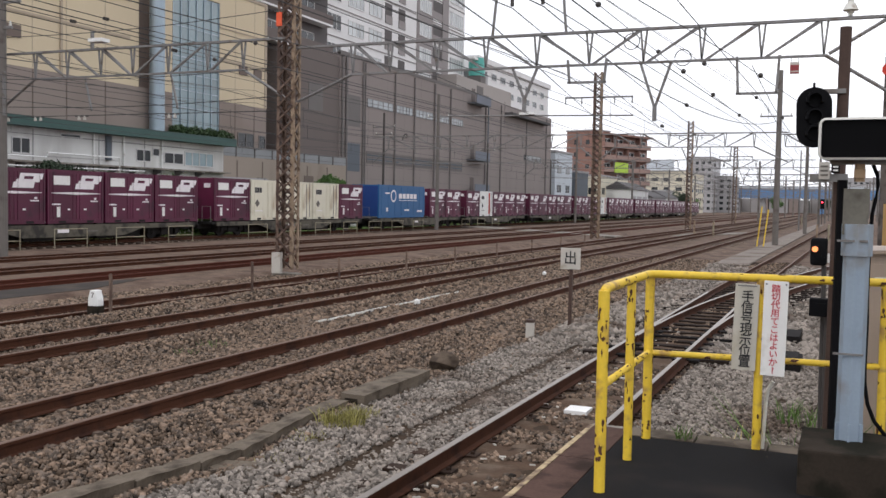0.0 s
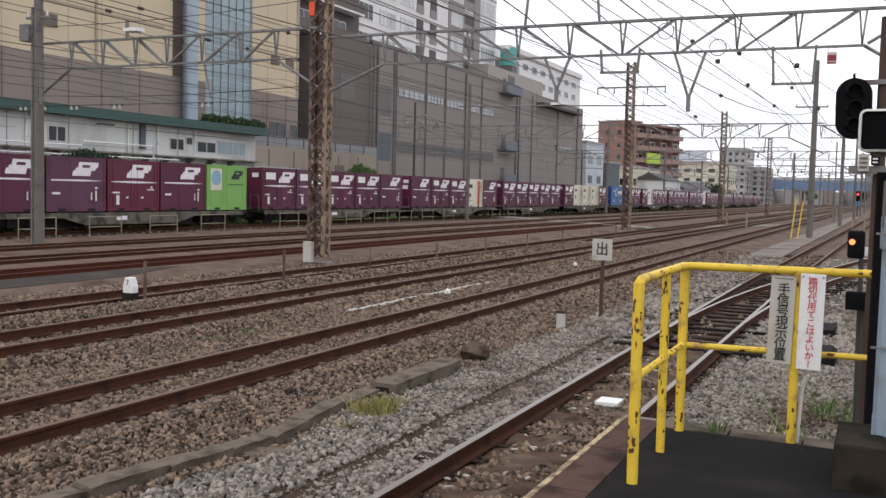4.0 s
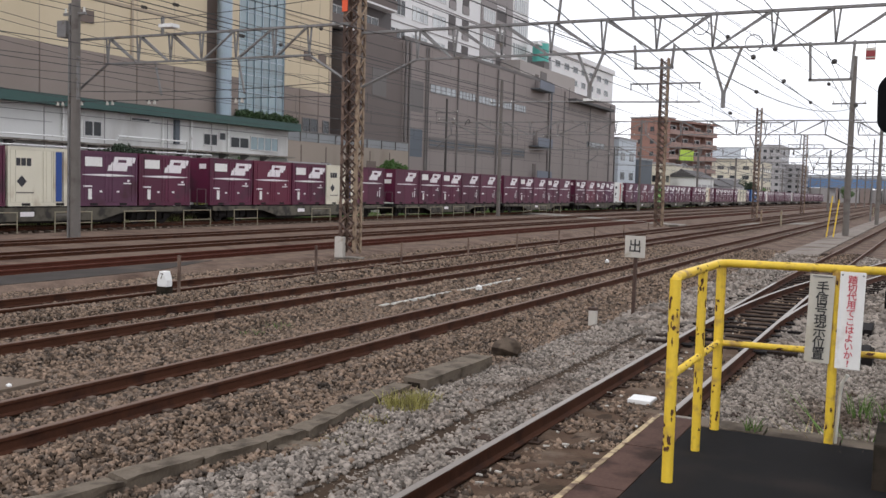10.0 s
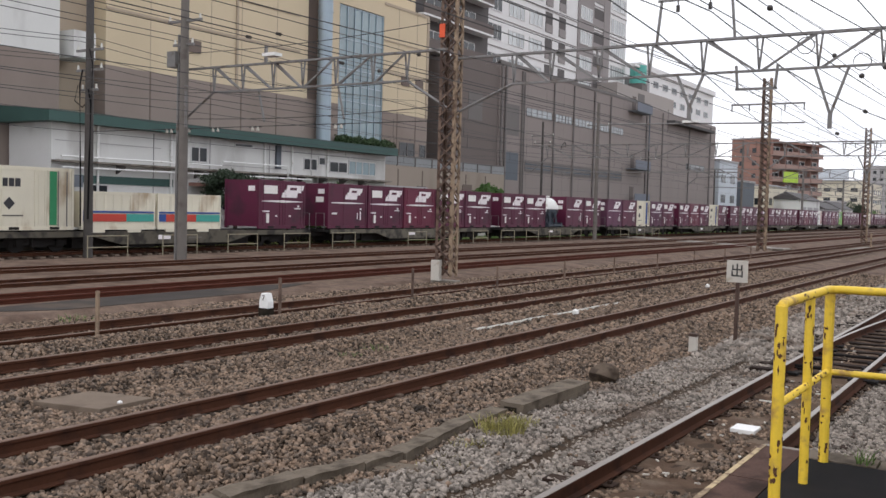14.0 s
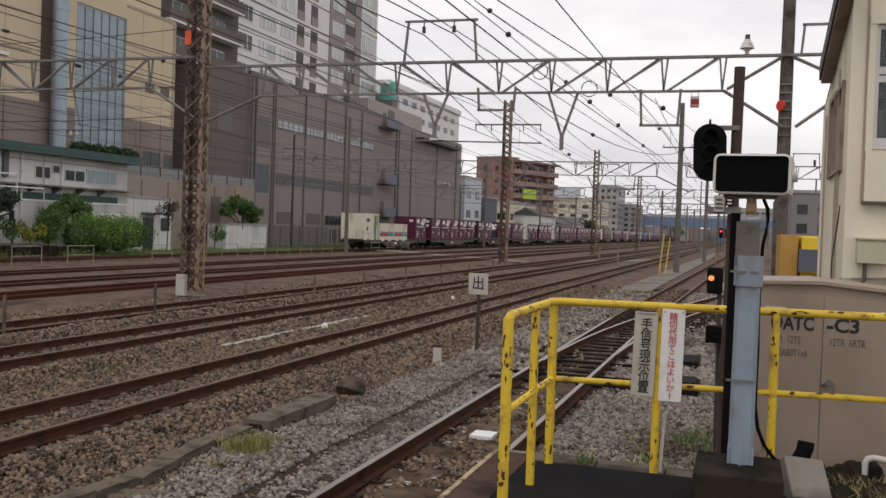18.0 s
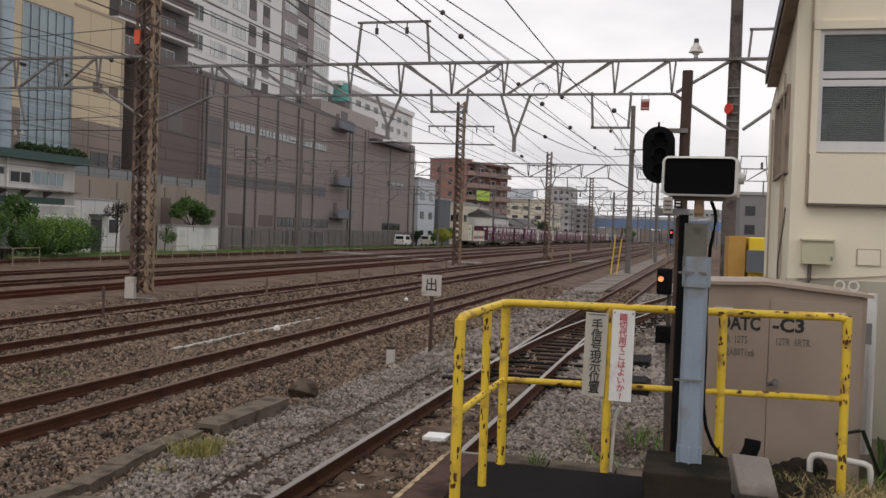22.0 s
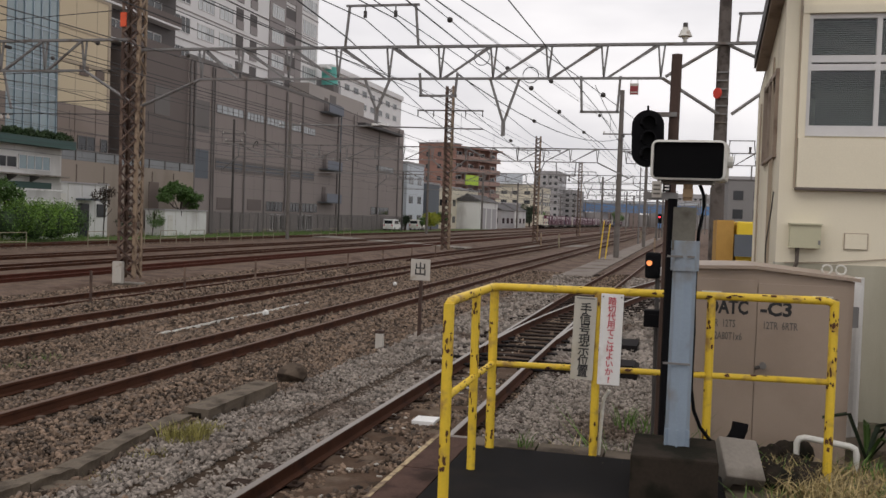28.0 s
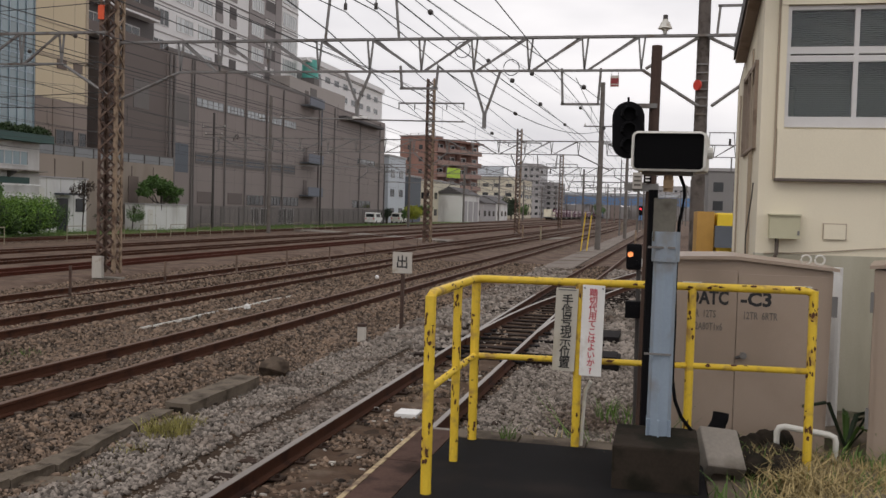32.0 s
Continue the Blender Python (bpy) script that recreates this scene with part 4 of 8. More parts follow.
# ---- masts, gantries and wires ----
def lattice_mast(x, y, h, w, d, label, heavy=True):
    """Two channel legs laced with flat bars, on a concrete foot."""
    t = thing("lattice_mast", label, "mast", "lattice masts", at=pose(x, y, GZ))
    a, k = (0.10, 0.014) if heavy else (0.08, 0.012)
    for sx in (-1, 1):
        for sy in (-1, 1):
            b = BM()
            x1, y1 = sx * w / 2, sy * d / 2
            box(b, min(x1, x1 - sx * a), max(x1, x1 - sx * a), min(y1, y1 - sy * k), max(y1, y1 - sy * k), 0.25, h)
            y2, y3 = y1 - sy * k, y1 - sy * a
            box(b, min(x1, x1 - sx * k), max(x1, x1 - sx * k), min(y2, y3), max(y2, y3), 0.25, h)
            part("corner_angle", b, RUST_STEEL if sx < 0 else RUST_LIGHT, t)

    def lace(p, q, f, side):
        b = BM()
        if side:
            rod(b, (f, p[0], p[1]), (f, q[0], q[1]), 0.02, square=True)
        else:
            rod(b, (p[0], f, p[1]), (q[0], f, q[1]), 0.024, square=True)
        return b

    n = int((h - 0.4) / (w * 0.72))
    st = (h - 0.4) / n
    for k in range(n):
        z = 0.3 + k * st
        for f in (-d / 2 - 0.012, d / 2 + 0.012):
            e = w / 2 - 0.04
            part("lacing", lace((-e, z), (e, z + st), f, False), RUST_STEEL, t)
            part("lacing", lace((e, z), (-e, z + st), f * 1.05, False), RUST_DARK, t)
    n = int((h - 0.4) / (d * 0.9))
    st = (h - 0.4) / n
    for k in range(n):
        z, e = 0.3 + k * st, d / 2 - 0.04
        s = 1 if k % 2 else -1
        part("side_lacing", lace((-s * e, z), (s * e, z + st), w / 2 + 0.01, True), RUST_LIGHT, t)
        part("side_lacing", lace((s * e, z), (-s * e, z + st), -w / 2 - 0.01, True), RUST_DARK, t)
    part("footing", bx(-w * 0.62, w * 0.62, -d * 0.75, d * 0.75, -0.1, 0.12), CONCRETE, t, bevel=0.02)
    return t


def pole(x, y, h, r, label, m=None, arms=(), name="concrete_pole"):
    t = thing(name, label, "pole", "line poles", at=pose(x, y, GZ))
    b = BM()
    rod(b, (0, 0, -0.1), (0, 0, h), r, r * 0.75, n=14)
    part("shaft", b, m or POLE_CONC, t, smooth=False)
    for z, a0, a1 in arms:
        a = part("cross_arm", bx(a0, a1, -0.05, 0.05, z, z + 0.09), GREY_STEEL, t)
        for xx in (a0 + 0.08, a1 - 0.08):
            b = BM()
            rod(b, (xx, 0, z + 0.09), (xx, 0, z + 0.27), 0.05, 0.03, n=8)
            part("insulator", b, CASE, a)
    return t


def gantry(y, xl, xr, zt, zb, bays, label, kl=1.4, kr=1.4, r=0.045, knee=True, nodes=None):
    """A trussed beam across the tracks between two posts."""
    t = thing("gantry", label, "gantry", "wire gantries", at=pose(0, y, 0))
    part("top_chord", bx(xl, xr, -0.07, 0.07, zt - 0.07, zt), GREY_STEEL, t)
    bl, br = xl + kl, xr - kr
    part("bottom_chord", bx(bl, br, -0.05, 0.05, zb - 0.04, zb + 0.02), GREY_STEEL, t)
    w = (br - bl) / bays
    xs, flip = ([bl + k * w for k in range(bays + 1)], bays // 2) if nodes is None else nodes
    for k, x in enumerate(xs):
        for e in (-0.085, 0.085):
            b = BM()
            rod(b, (x, 0, zb), (x + e, 0, zt - 0.05), r * 0.55, square=True)
            part("upright", b, GREY_STEEL, t)
    for k, (x, x1) in enumerate(zip(xs, xs[1:])):
        a, c = ((x + 0.06, 0, zt - 0.06), (x1 - 0.10, 0, zb)) if k < flip else ((x1 - 0.06, 0, zt - 0.06), (x + 0.10, 0, zb))
        for e in (0.0, 0.09 if k < flip else -0.09):
            b = BM()
            rod(b, (a[0] + e, 0.03 if e else -0.03, a[2]), (c[0], 0.03 if e else -0.03, c[2]), r * 0.6, square=True)
            part("brace", b, GREY_STEEL, t)
    if knee:
        for a, c in (((bl, 0, zb), (xl, 0, zb - 0.95)), ((br, 0, zb), (xr, 0, zb - 0.95))):
            b = BM()
            rod(b, a, c, r, n=8)
            part("knee_brace", b, GREY_STEEL, t)
    return t


def v_hanger(g, x, zb, drop, half):
    b = BM()
    rod(b, (x - half, 0, zb), (x, 0, zb - drop + 0.35), 0.033, square=True)
    rod(b, (x + half, 0, zb), (x, 0, zb - drop + 0.35), 0.033, square=True)
    rod(b, (x, 0, zb - drop + 0.40), (x, 0, zb - drop), 0.05, square=True)
    part("v_hanger", b, GREY_STEEL, g, "V-shaped steel hanger")


def u_frame(g, x, zb, drop, half, up=False, ins=True):
    s = 1 if up else -1
    b = BM()
    rod(b, (x - half, 0, zb), (x - half * 0.9, 0, zb + s * drop), 0.032, square=True)
    rod(b, (x + half, 0, zb), (x + half * 0.9, 0, zb + s * drop), 0.032, square=True)
    rod(b, (x - half, 0, zb + s * drop), (x + half, 0, zb + s * drop), 0.032, square=True)
    f = part("wire_frame", b, GREY_STEEL, g)
    for k in (-0.47, 0.36) if ins else ():
        b = BM()
        z = zb + s * drop
        rod(b, (x + half * k, 0, z - 0.16), (x + half * k, 0, z - 0.02), 0.02, n=8)
        rod(b, (x + half * k, 0, z - 0.34), (x + half * k, 0, z - 0.16), 0.055, n=8)
        part("insulator", b, DARK_STEEL, f)


g1 = gantry(26.2, -16.5, 2.6, 7.08, 6.15, 9, "grey trussed wire gantry across the near tracks", 2.3, 3.24, knee=False, nodes=([-14.2, -12.92, -11.37, -9.82, -8.27, -6.75, -5.24, -3.69, -2.18, -0.67], 5))
for a, c in (((-14.2, 0, 6.15), (-16.4, 0, 5.25)), ((-0.64, 0, 6.15), (0.85, 0, 5.19)), ((2.1, 0, 5.88), (1.18, 0, 5.19)), ((-0.55, 0, 6.18), (0.8, 0, 7.0)), ((2.1, 0, 6.5), (1.05, 0, 7.0))):
    b = BM()
    rod(b, a, c, 0.045, n=8)
    part("knee_brace", b, GREY_STEEL, g1)
v_hanger(g1, -8.62, 6.17, 1.3, 0.39)
v_hanger(g1, -4.9, 6.15, 1.6, 0.42)
u_frame(g1, -6.81, 6.30, 0.64, 0.55, ins=False)
u_frame(g1, -2.26, 6.2, 0.97, 0.53, ins=False)
u_frame(g1, -8.53, 7.08, 1.16, 1.10, up=True)
u_frame(g1, 1.86, 7.08, 0.74, 0.6, up=True, ins=False)
b = BM()
for z, r in ((7.1, 0.06), (7.18, 0.09), (7.24, 0.19), (7.32, 0.15), (7.40, 0.09)):
    rod(b, (-0.08, 0, z), (-0.08, 0, z + 0.08), r, r * 0.8, n=14)
bi = part("bell_insulator", b, CASE, g1, "white bell-shaped insulator")
b = BM()
rod(b, (-0.08, 0, 7.46), (-0.08, 0, 7.60), 0.07, 0.06, n=12)
part("cap", b, DARK_STEEL, bi, "dark cap")
p = part("rw_plate", bx(-1.47, -1.24, -0.03, 0.0, 5.70, 6.0), SIGN_OLD, g1, "small red and white plate")
part("red_band", bx(-1.46, -1.25, -0.036, -0.03, 5.78, 5.93), RED_DULL, p)
part("red_line", bx(-1.46, -1.25, -0.036, -0.03, 5.71, 5.745), RED_DULL, p)
for x in (-1.45, -1.27):
    part("strap", bx(x, x + 0.015, -0.02, 0.0, 6.0, 6.15), GREY_STEEL, p)
for k, (x, z) in enumerate(((-5.6, 6.75), (-4.2, 6.25))):
    b = BM()
    hose(b, [(x + 0.22 * math.cos(a * 0.5), 0.12, z + 0.22 * math.sin(a * 0.5)) for a in range(14)], 0.014)
    part("cable_loop", b, WIRE, g1)
g0 = gantry(26.0, -28.5, -16.5, 7.36, 6.4, 6, "grey trussed wire gantry across the yard tracks", 1.5, 1.6, nodes=([-27.0, -25.5, -24.0, -22.6, -21.1, -19.5, -18.1], 3))
for x0, x1 in ((-24.72, -24.4), (-21.0, -20.7)):
    b = BM()
    rod(b, (x0, 0, 6.4), (x1, 0, 5.2), 0.04, n=8)
    part("hanger", b, GREY_STEEL, g0)
l = part("lamp", bx(-24.2, -23.6, -0.4, 0.0, 7.52, 7.64), WHITE, g0, "white yard lamp")
part("lamp_arm", bx(-24.42, -24.34, -0.05, 0.05, 7.36, 7.95), GREY_STEEL, g0)

m1 = lattice_mast(-16.5, 26.2, 10.2, 0.62, 0.42, "rust-streaked lattice mast with an orange marker")
part("marker", bx(-0.32, -0.12, -0.28, -0.24, 7.95, 8.38), mat("orange_marker_paint", (0.75, 0.10, 0.03), 0.6, var=0.08, bump=0.02), m1, "orange marker plate")
part("base_box", bx(-0.33, -0.02, -0.40, -0.24, 0.12, 0.78), SIGN_OLD, m1, "pale grey base box")
lattice_mast(-15.3, 62.0, 11.2, 0.55, 0.4, "rust-brown lattice mast in the yard")
lattice_mast(-14.5, 97.0, 11.0, 0.55, 0.4, "grey-brown lattice mast in the yard")
lattice_mast(-14.4, 138.0, 11.0, 0.55, 0.4, "grey-brown lattice mast in the yard")
rp = pole(0.93, 26.4, 13.0, 0.19, "tall grey-brown concrete pole with a red disc", POLE_DARK, arms=((10.2, -0.9, 0.9),))
b = BM()
rod(b, (-0.145, -0.235, 5.98), (-0.105, -0.20, 5.98), 0.14, n=16)
part("red_disc", b, mat("red_disc_paint", (0.62, 0.05, 0.03), 0.6, var=0.08, bump=0.02), rp, "red disc")
for k in range(7):
    part("band", bx(-0.15, 0.15, -0.195, -0.15, 5.2 + 0.22 * k, 5.235 + 0.22 * k), GREY_STEEL, rp)
lp = pole(-28.2, 25.6, 13.0, 0.19, "grey concrete catenary pole beside the yard", arms=((9.3, -0.9, 0.9), (8.4, -0.6, 0.5)))
part("knee", bx(0.1, 0.2, -0.1, 0.0, 5.3, 6.9), GREY_STEEL, lp)
part("transformer", bx(-0.75, -0.3, -0.2, 0.2, 7.6, 8.2), GREY_STEEL, lp, "grey pole-top switch box")
pole(-32.9, 24.9, 12.0, 0.19, "slim dark pole with line equipment", DARK_STEEL, arms=((7.6, -0.8, 0.8), (8.4, -0.8, 0.8), (6.8, -0.5, 0.5)), name="steel_pole")
pole(-31.9, 74.0, 11.5, 0.17, "grey concrete catenary pole beside the train track", arms=((9.6, -1.0, 1.0),))
pole(-31.7, 118.0, 11.5, 0.17, "grey concrete catenary pole beside the train track", arms=((9.6, -1.0, 1.0),))
pole(-41.5, 83.0, 11.0, 0.13, "dark pole in front of the grey hall", DARK_STEEL, arms=((9.6, -1.2, 1.2), (8.9, -0.9, 0.9)), name="steel_pole")
pole(-41.5, 112.0, 10.0, 0.12, "dark pole in front of the grey hall", DARK_STEEL, arms=((9.0, -1.0, 1.0),), name="steel_pole")
pole(-41.0, 138.0, 9.0, 0.12, "dark lamp pole in front of the grey hall", DARK_STEEL, arms=((8.0, -0.9, 0.9),), name="steel_pole")
pole(-4.2, 65.5, 11.4, 0.20, "grey concrete catenary pole beside the siding", arms=((8.4, -1.2, 0.8),))
pole(-3.6, 97.5, 11.0, 0.18, "grey concrete catenary pole beside the siding")
pole(-3.4, 138.0, 11.0, 0.18, "grey concrete catenary pole beside the siding")
pole(-4.9, 115.0, 9.0, 0.09, "slim grey pole between the tracks", GREY_STEEL, name="steel_pole")
far_g = []
for k, (y, xl, xr) in enumerate(((62.0, -15.3, -4.2), (97.0, -14.5, -3.6), (138.0, -14.4, -3.4))):
    gg = gantry(y, xl, xr + 0.8, 6.93, 6.04, 5, "grey trussed wire gantry down the line", 1.2, 2.0)
    v_hanger(gg, -9.3, 6.0, 1.5, 0.5)
    u_frame(gg, -7.4, 6.05, 0.9, 0.65)
    ta = part("top_arm", bx(xl - 2.25, xl + 2.3, -0.06, 0.06, 9.28, 9.38), GREY_STEEL, gg)
    for dx in (-2.2, -1.1, 1.1, 2.25):
        part("insulator", bx(xl + dx - 0.03, xl + dx + 0.03, -0.03, 0.03, 8.9, 9.28), DARK_STEEL, ta)
    gl = gantry(y + 0.4, -32.0, xl, 6.95, 6.05, 7, "grey trussed wire gantry over the yard", 1.2, 1.2)
    part("wire_arm", bx(-30, -17, -0.04, 0.04, 5.0, 5.06), GREY_STEEL, gl)
gr = gantry(66.0, -4.2, 12.0, 7.1, 6.27, 11, "grey trussed wire gantry over the tracks beside the signal house", 0.4, 0.4, knee=False)
part("post", bx(11.8, 12.1, -0.15, 0.15, GZ, 9.0), POLE_CONC, gr)
u_frame(gr, 3.7, 7.1, 0.8, 0.85, up=True, ins=False)
part("insulator", bx(4.15, 4.3, -0.08, 0.08, 7.1, 7.5), DARK_STEEL, gr)
part("hanger", bx(4.32, 4.42, -0.04, 0.04, 5.3, 6.27), GREY_STEEL, gr)
boom = BM()
rod(boom, (-25.8, 61.7, 8.27), (-12.9, 61.7, 8.08), 0.05, n=8)
bo = solo("lamp_boom", boom, GREY_STEEL, "long pale steel lamp boom on the yard mast", "lamp")
part("lamp_head", bx(-20.6, -19.5, 61.5, 61.9, 8.24, 8.40), WHITE, bo, "white lamp head")
for k in range(8):
    y = 178.0 + 40 * k
    gg = gantry(y, -37.0, 6.0, 7.0, 6.1, 10, "far grey wire gantry across all tracks", 1.5, 1.5, r=0.08)
    for x in (-37.0, -14.4, -3.4, 6.0):
        part("post", bx(x - 0.17, x + 0.17, -0.15, 0.15, GZ, 10.5), POLE_CONC, gg)
    part("top_arm", bx(-20, -1, -0.08, 0.08, 9.4, 9.52), GREY_STEEL, gg)


def wire(pts, r, label, group="overhead wires", sag=0.35):
    """A wire that hangs between its supports."""
    line = []
    for a, c in zip(pts, pts[1:]):
        n = 10 if c[1] - a[1] < 60 else 4
        for k in range(n):
            s = k / n
            line.append((a[0] + (c[0] - a[0]) * s, a[1] + (c[1] - a[1]) * s, a[2] + (c[2] - a[2]) * s - sag * 4 * s * (1 - s)))
    line.append(pts[-1])
    b = BM()
    hose(b, line, r * 0.8, 5)
    return solo("overhead_wire", b, WIRE, label, "wire", group)


def insulator(x, y, z, r=0.07, ln=0.32):
    b = BM()
    for k in range(4):
        rod(b, (x, y + ln * k / 4, z), (x, y + ln * (k + 0.6) / 4, z), r, r * 0.5, n=10)
    solo("insulator_string", b, DARK_STEEL, "dark ribbed insulator in a feeder wire", "insulator", "insulators")


SUP = (-14.0, 26.2, 62.0, 97.0, 138.0, 178.0, 218.0, 298.0, 458.0)
for x in (-2.4, -7.5, -11.3, -19.6, -23.0, -27.2, -34.9):
    wire([(x + (0.18 if i % 2 else -0.18), y, 5.2 if x == -2.4 else 5.05) for i, y in enumerate(SUP)], 0.012, "dark contact wire over a track", sag=0.02)
    mw = wire([(x, y, 6.15 if y > 30 else 5.95) for y in (SUP[1:] if x == -2.4 else SUP)], 0.014, "dark messenger wire over a track", sag=0.45)
    for a, c in zip(SUP[1:4], SUP[2:5]):
        for k in range(1, 6):
            s = k / 6
            y = a + (c - a) * s
            z = 6.1 - 0.45 * 4 * s * (1 - s)
            b = BM()
            rod(b, (x, y, 5.05), (x, y, z), 0.006, n=4)
            part("dropper", b, WIRE, mw)
FEEDERS = (
    ((-14.4, 7.9), (-9.05, 7.85), (-10.8, 6.95), 0.020, ()),
    ((-12.4, 7.9), (-8.1, 7.83), (-9.8, 7.8), 0.022, ()),
    ((-9.0, 7.6), (-7.51, 7.6), (-6.3, 7.6), 0.018, ()),
    ((-6.4, 7.25), (-6.33, 7.23), (-5.15, 7.23), 0.024, ()),
    ((-7.3, 7.8), (-6.53, 7.79), (-6.28, 7.94), 0.017, (26.2, 35.0, 40.5, 49.6, 61.5)),
    ((-8.8, 8.6), (-7.28, 8.58), (-4.9, 8.75), 0.016, (24.4, 44.1, 59.0)),
    ((-5.8, 7.4), (-9.59, 7.34), (-15.0, 7.6), 0.024, ()),
    ((-8.0, 6.4), (-3.04, 6.31), (0.4, 6.4), 0.015, (31.0,)),
    ((-10.0, 9.0), (-7.87, 9.0), (-5.5, 9.35), 0.013, (28.5,)),
    ((-17.6, 9.2), (-17.6, 9.2), (-17.0, 9.3), 0.020, ()),
    ((-15.6, 9.2), (-15.6, 9.2), (-14.4, 9.3), 0.020, ()),
    ((-13.6, 8.6), (-13.9, 8.7), (-13.1, 9.0), 0.016, ()),
    ((-20.4, 8.0), (-20.4, 8.0), (-20.0, 8.0), 0.018, (30.0,)),
    ((-24.5, 8.0), (-24.5, 8.0), (-24.0, 8.0), 0.018, (33.0,)),
    ((-29.1, 9.3), (-29.1, 9.3), (-29.1, 9.3), 0.022, ()),
    ((-27.4, 9.3), (-27.4, 9.3), (-27.4, 9.3), 0.022, ()),
    ((-28.8, 8.4), (-28.8, 8.4), (-28.8, 8.4), 0.017, ()),
    ((-27.8, 8.4), (-27.8, 8.4), (-27.8, 8.4), 0.017, ()),
)
for p0, p1, p2, r, beads in FEEDERS:
    f = wire([((p0, p1, p2)[min(i, 2)][0], y, (p0, p1, p2)[min(i, 2)][1]) for i, y in enumerate(SUP)], r, "dark feeder wire along the line", sag=0.04)
    for y in beads:
        k = (y - 26.2) / 35.8
        b = BM()
        bmesh.ops.create_icosphere(b, subdivisions=2, radius=0.085 if y < 36 else 0.11, matrix=pose(p1[0] + (p2[0] - p1[0]) * k, y, p1[1] + (p2[1] - p1[1]) * k))
        part("bead", b, DARK_STEEL, f)
wire([(-6.22, 26.2, 6.24), (-4.35, 65.4, 7.85)], 0.022, "thick dark cable sagging between two gantries", sag=0.75)
insulator(-5.705, 36.85, 6.082, 0.07, 0.3)
for x, z in ((-33.6, 7.8), (-32.2, 7.8), (-33.5, 8.6), (-32.3, 8.6)):
    wire([(x, 2.0, z), (x, 24.9, z), (x - 3, 52, z + 0.6), (-41.5, 83, z + 1.2), (-41.5, 112, z + 0.9), (-41.0, 138, z + 0.2)], 0.016, "dark supply cable between slim poles", sag=0.5)
for x0, z0, x1, z1 in ((-28.2, 6.4, -16.5, 6.4), (-28.2, 5.4, -16.5, 5.5), (-28.2, 7.9, -16.5, 8.2)):
    b = BM()
    hose(b, [(x0 + (x1 - x0) * k / 8, 25.8, z0 + (z1 - z0) * k / 8 - 0.15 * math.sin(math.pi * k / 8)) for k in range(9)], 0.012, 5)
    solo("cross_wire", b, WIRE, "dark cross-span wire over the yard", "wire", "overhead wires")


for x, y, z in ((-2.4, 39.0, 5.72), (-7.5, 42.0, 5.72), (-29.1, 30.0, 9.28), (-27.4, 30.0, 9.28), (-24.44, 30.5, 7.98), (-20.33, 32.0, 7.98)):
    insulator(x, y - 0.16, z)


def insulator_pair(x, y, z):
    """Two white bell insulators on a cross pin under a line."""
    t = thing("insulator_pair", "pair of white bell insulators on a line", "insulator", "white insulators", at=pose(x, y, z))
    for s in (-0.13, 0.13):
        b = BM()
        rod(b, (s, 0, -0.06), (s, 0, 0.02), 0.055, 0.045, n=10)
        rod(b, (s, 0, 0.02), (s, 0, 0.08), 0.035, n=8)
        part("bell", b, SIGN_OLD, t)
    b = BM()
    rod(b, (-0.3, 0, 0.06), (0.3, 0, 0.06), 0.016, n=6)
    part("pin", b, DARK_STEEL, t)


PAIRS = ((-29.67, 26.2), (-28.67, 26.2), (-27.1, 26.2), (-25.04, 26.2), (-21.1, 26.2))
for x, y in PAIRS:
    insulator_pair(x, y, 4.98)
b = BM()
rod(b, (-34.5, 26.2, 5.07), (-16.8, 26.2, 5.07), 0.014, n=6)
solo("span_wire", b, WIRE, "dark steady span wire across the yard", "wire", "overhead wires")
for k, (dx, z0, z1, r) in enumerate(((0.24, 1.4, 6.6, 0.035), (-0.23, 1.1, 7.4, 0.03), (0.30, 3.2, 8.2, 0.02))):
    b = BM()
    hose(b, [(-32.9 + dx, 24.7, z0), (-32.9 + dx * 1.15, 24.7, z0 + (z1 - z0) * 0.4), (-32.9 + dx * 1.5, 24.7, z1 - 0.6), (-32.9 + dx * 0.8, 24.7, z1)], r, 8)
    solo("pole_cable", b, BLACK, "black cable bundle strapped to a slim pole", "cable", "pole cables")
b = BM()
hose(b, [(-33.5, 24.8, 6.8), (-33.7, 24.8, 6.2), (-33.2, 24.8, 5.9), (-32.8, 24.8, 6.2), (-32.9, 24.8, 6.7)], 0.02, 8)
solo("pole_cable", b, BLACK, "drooping black cable loop at a slim pole", "cable", "pole cables")
b = BM()
rod(b, (-28.55, 25.6, GZ - 0.05), (-28.5, 25.6, 8.6), 0.06, n=8)
solo("riser_pipe", b, GREY_STEEL, "grey riser pipe beside a concrete pole", "pipe")

# ---- the platform end and what stands on it ----
PZ = 0.68


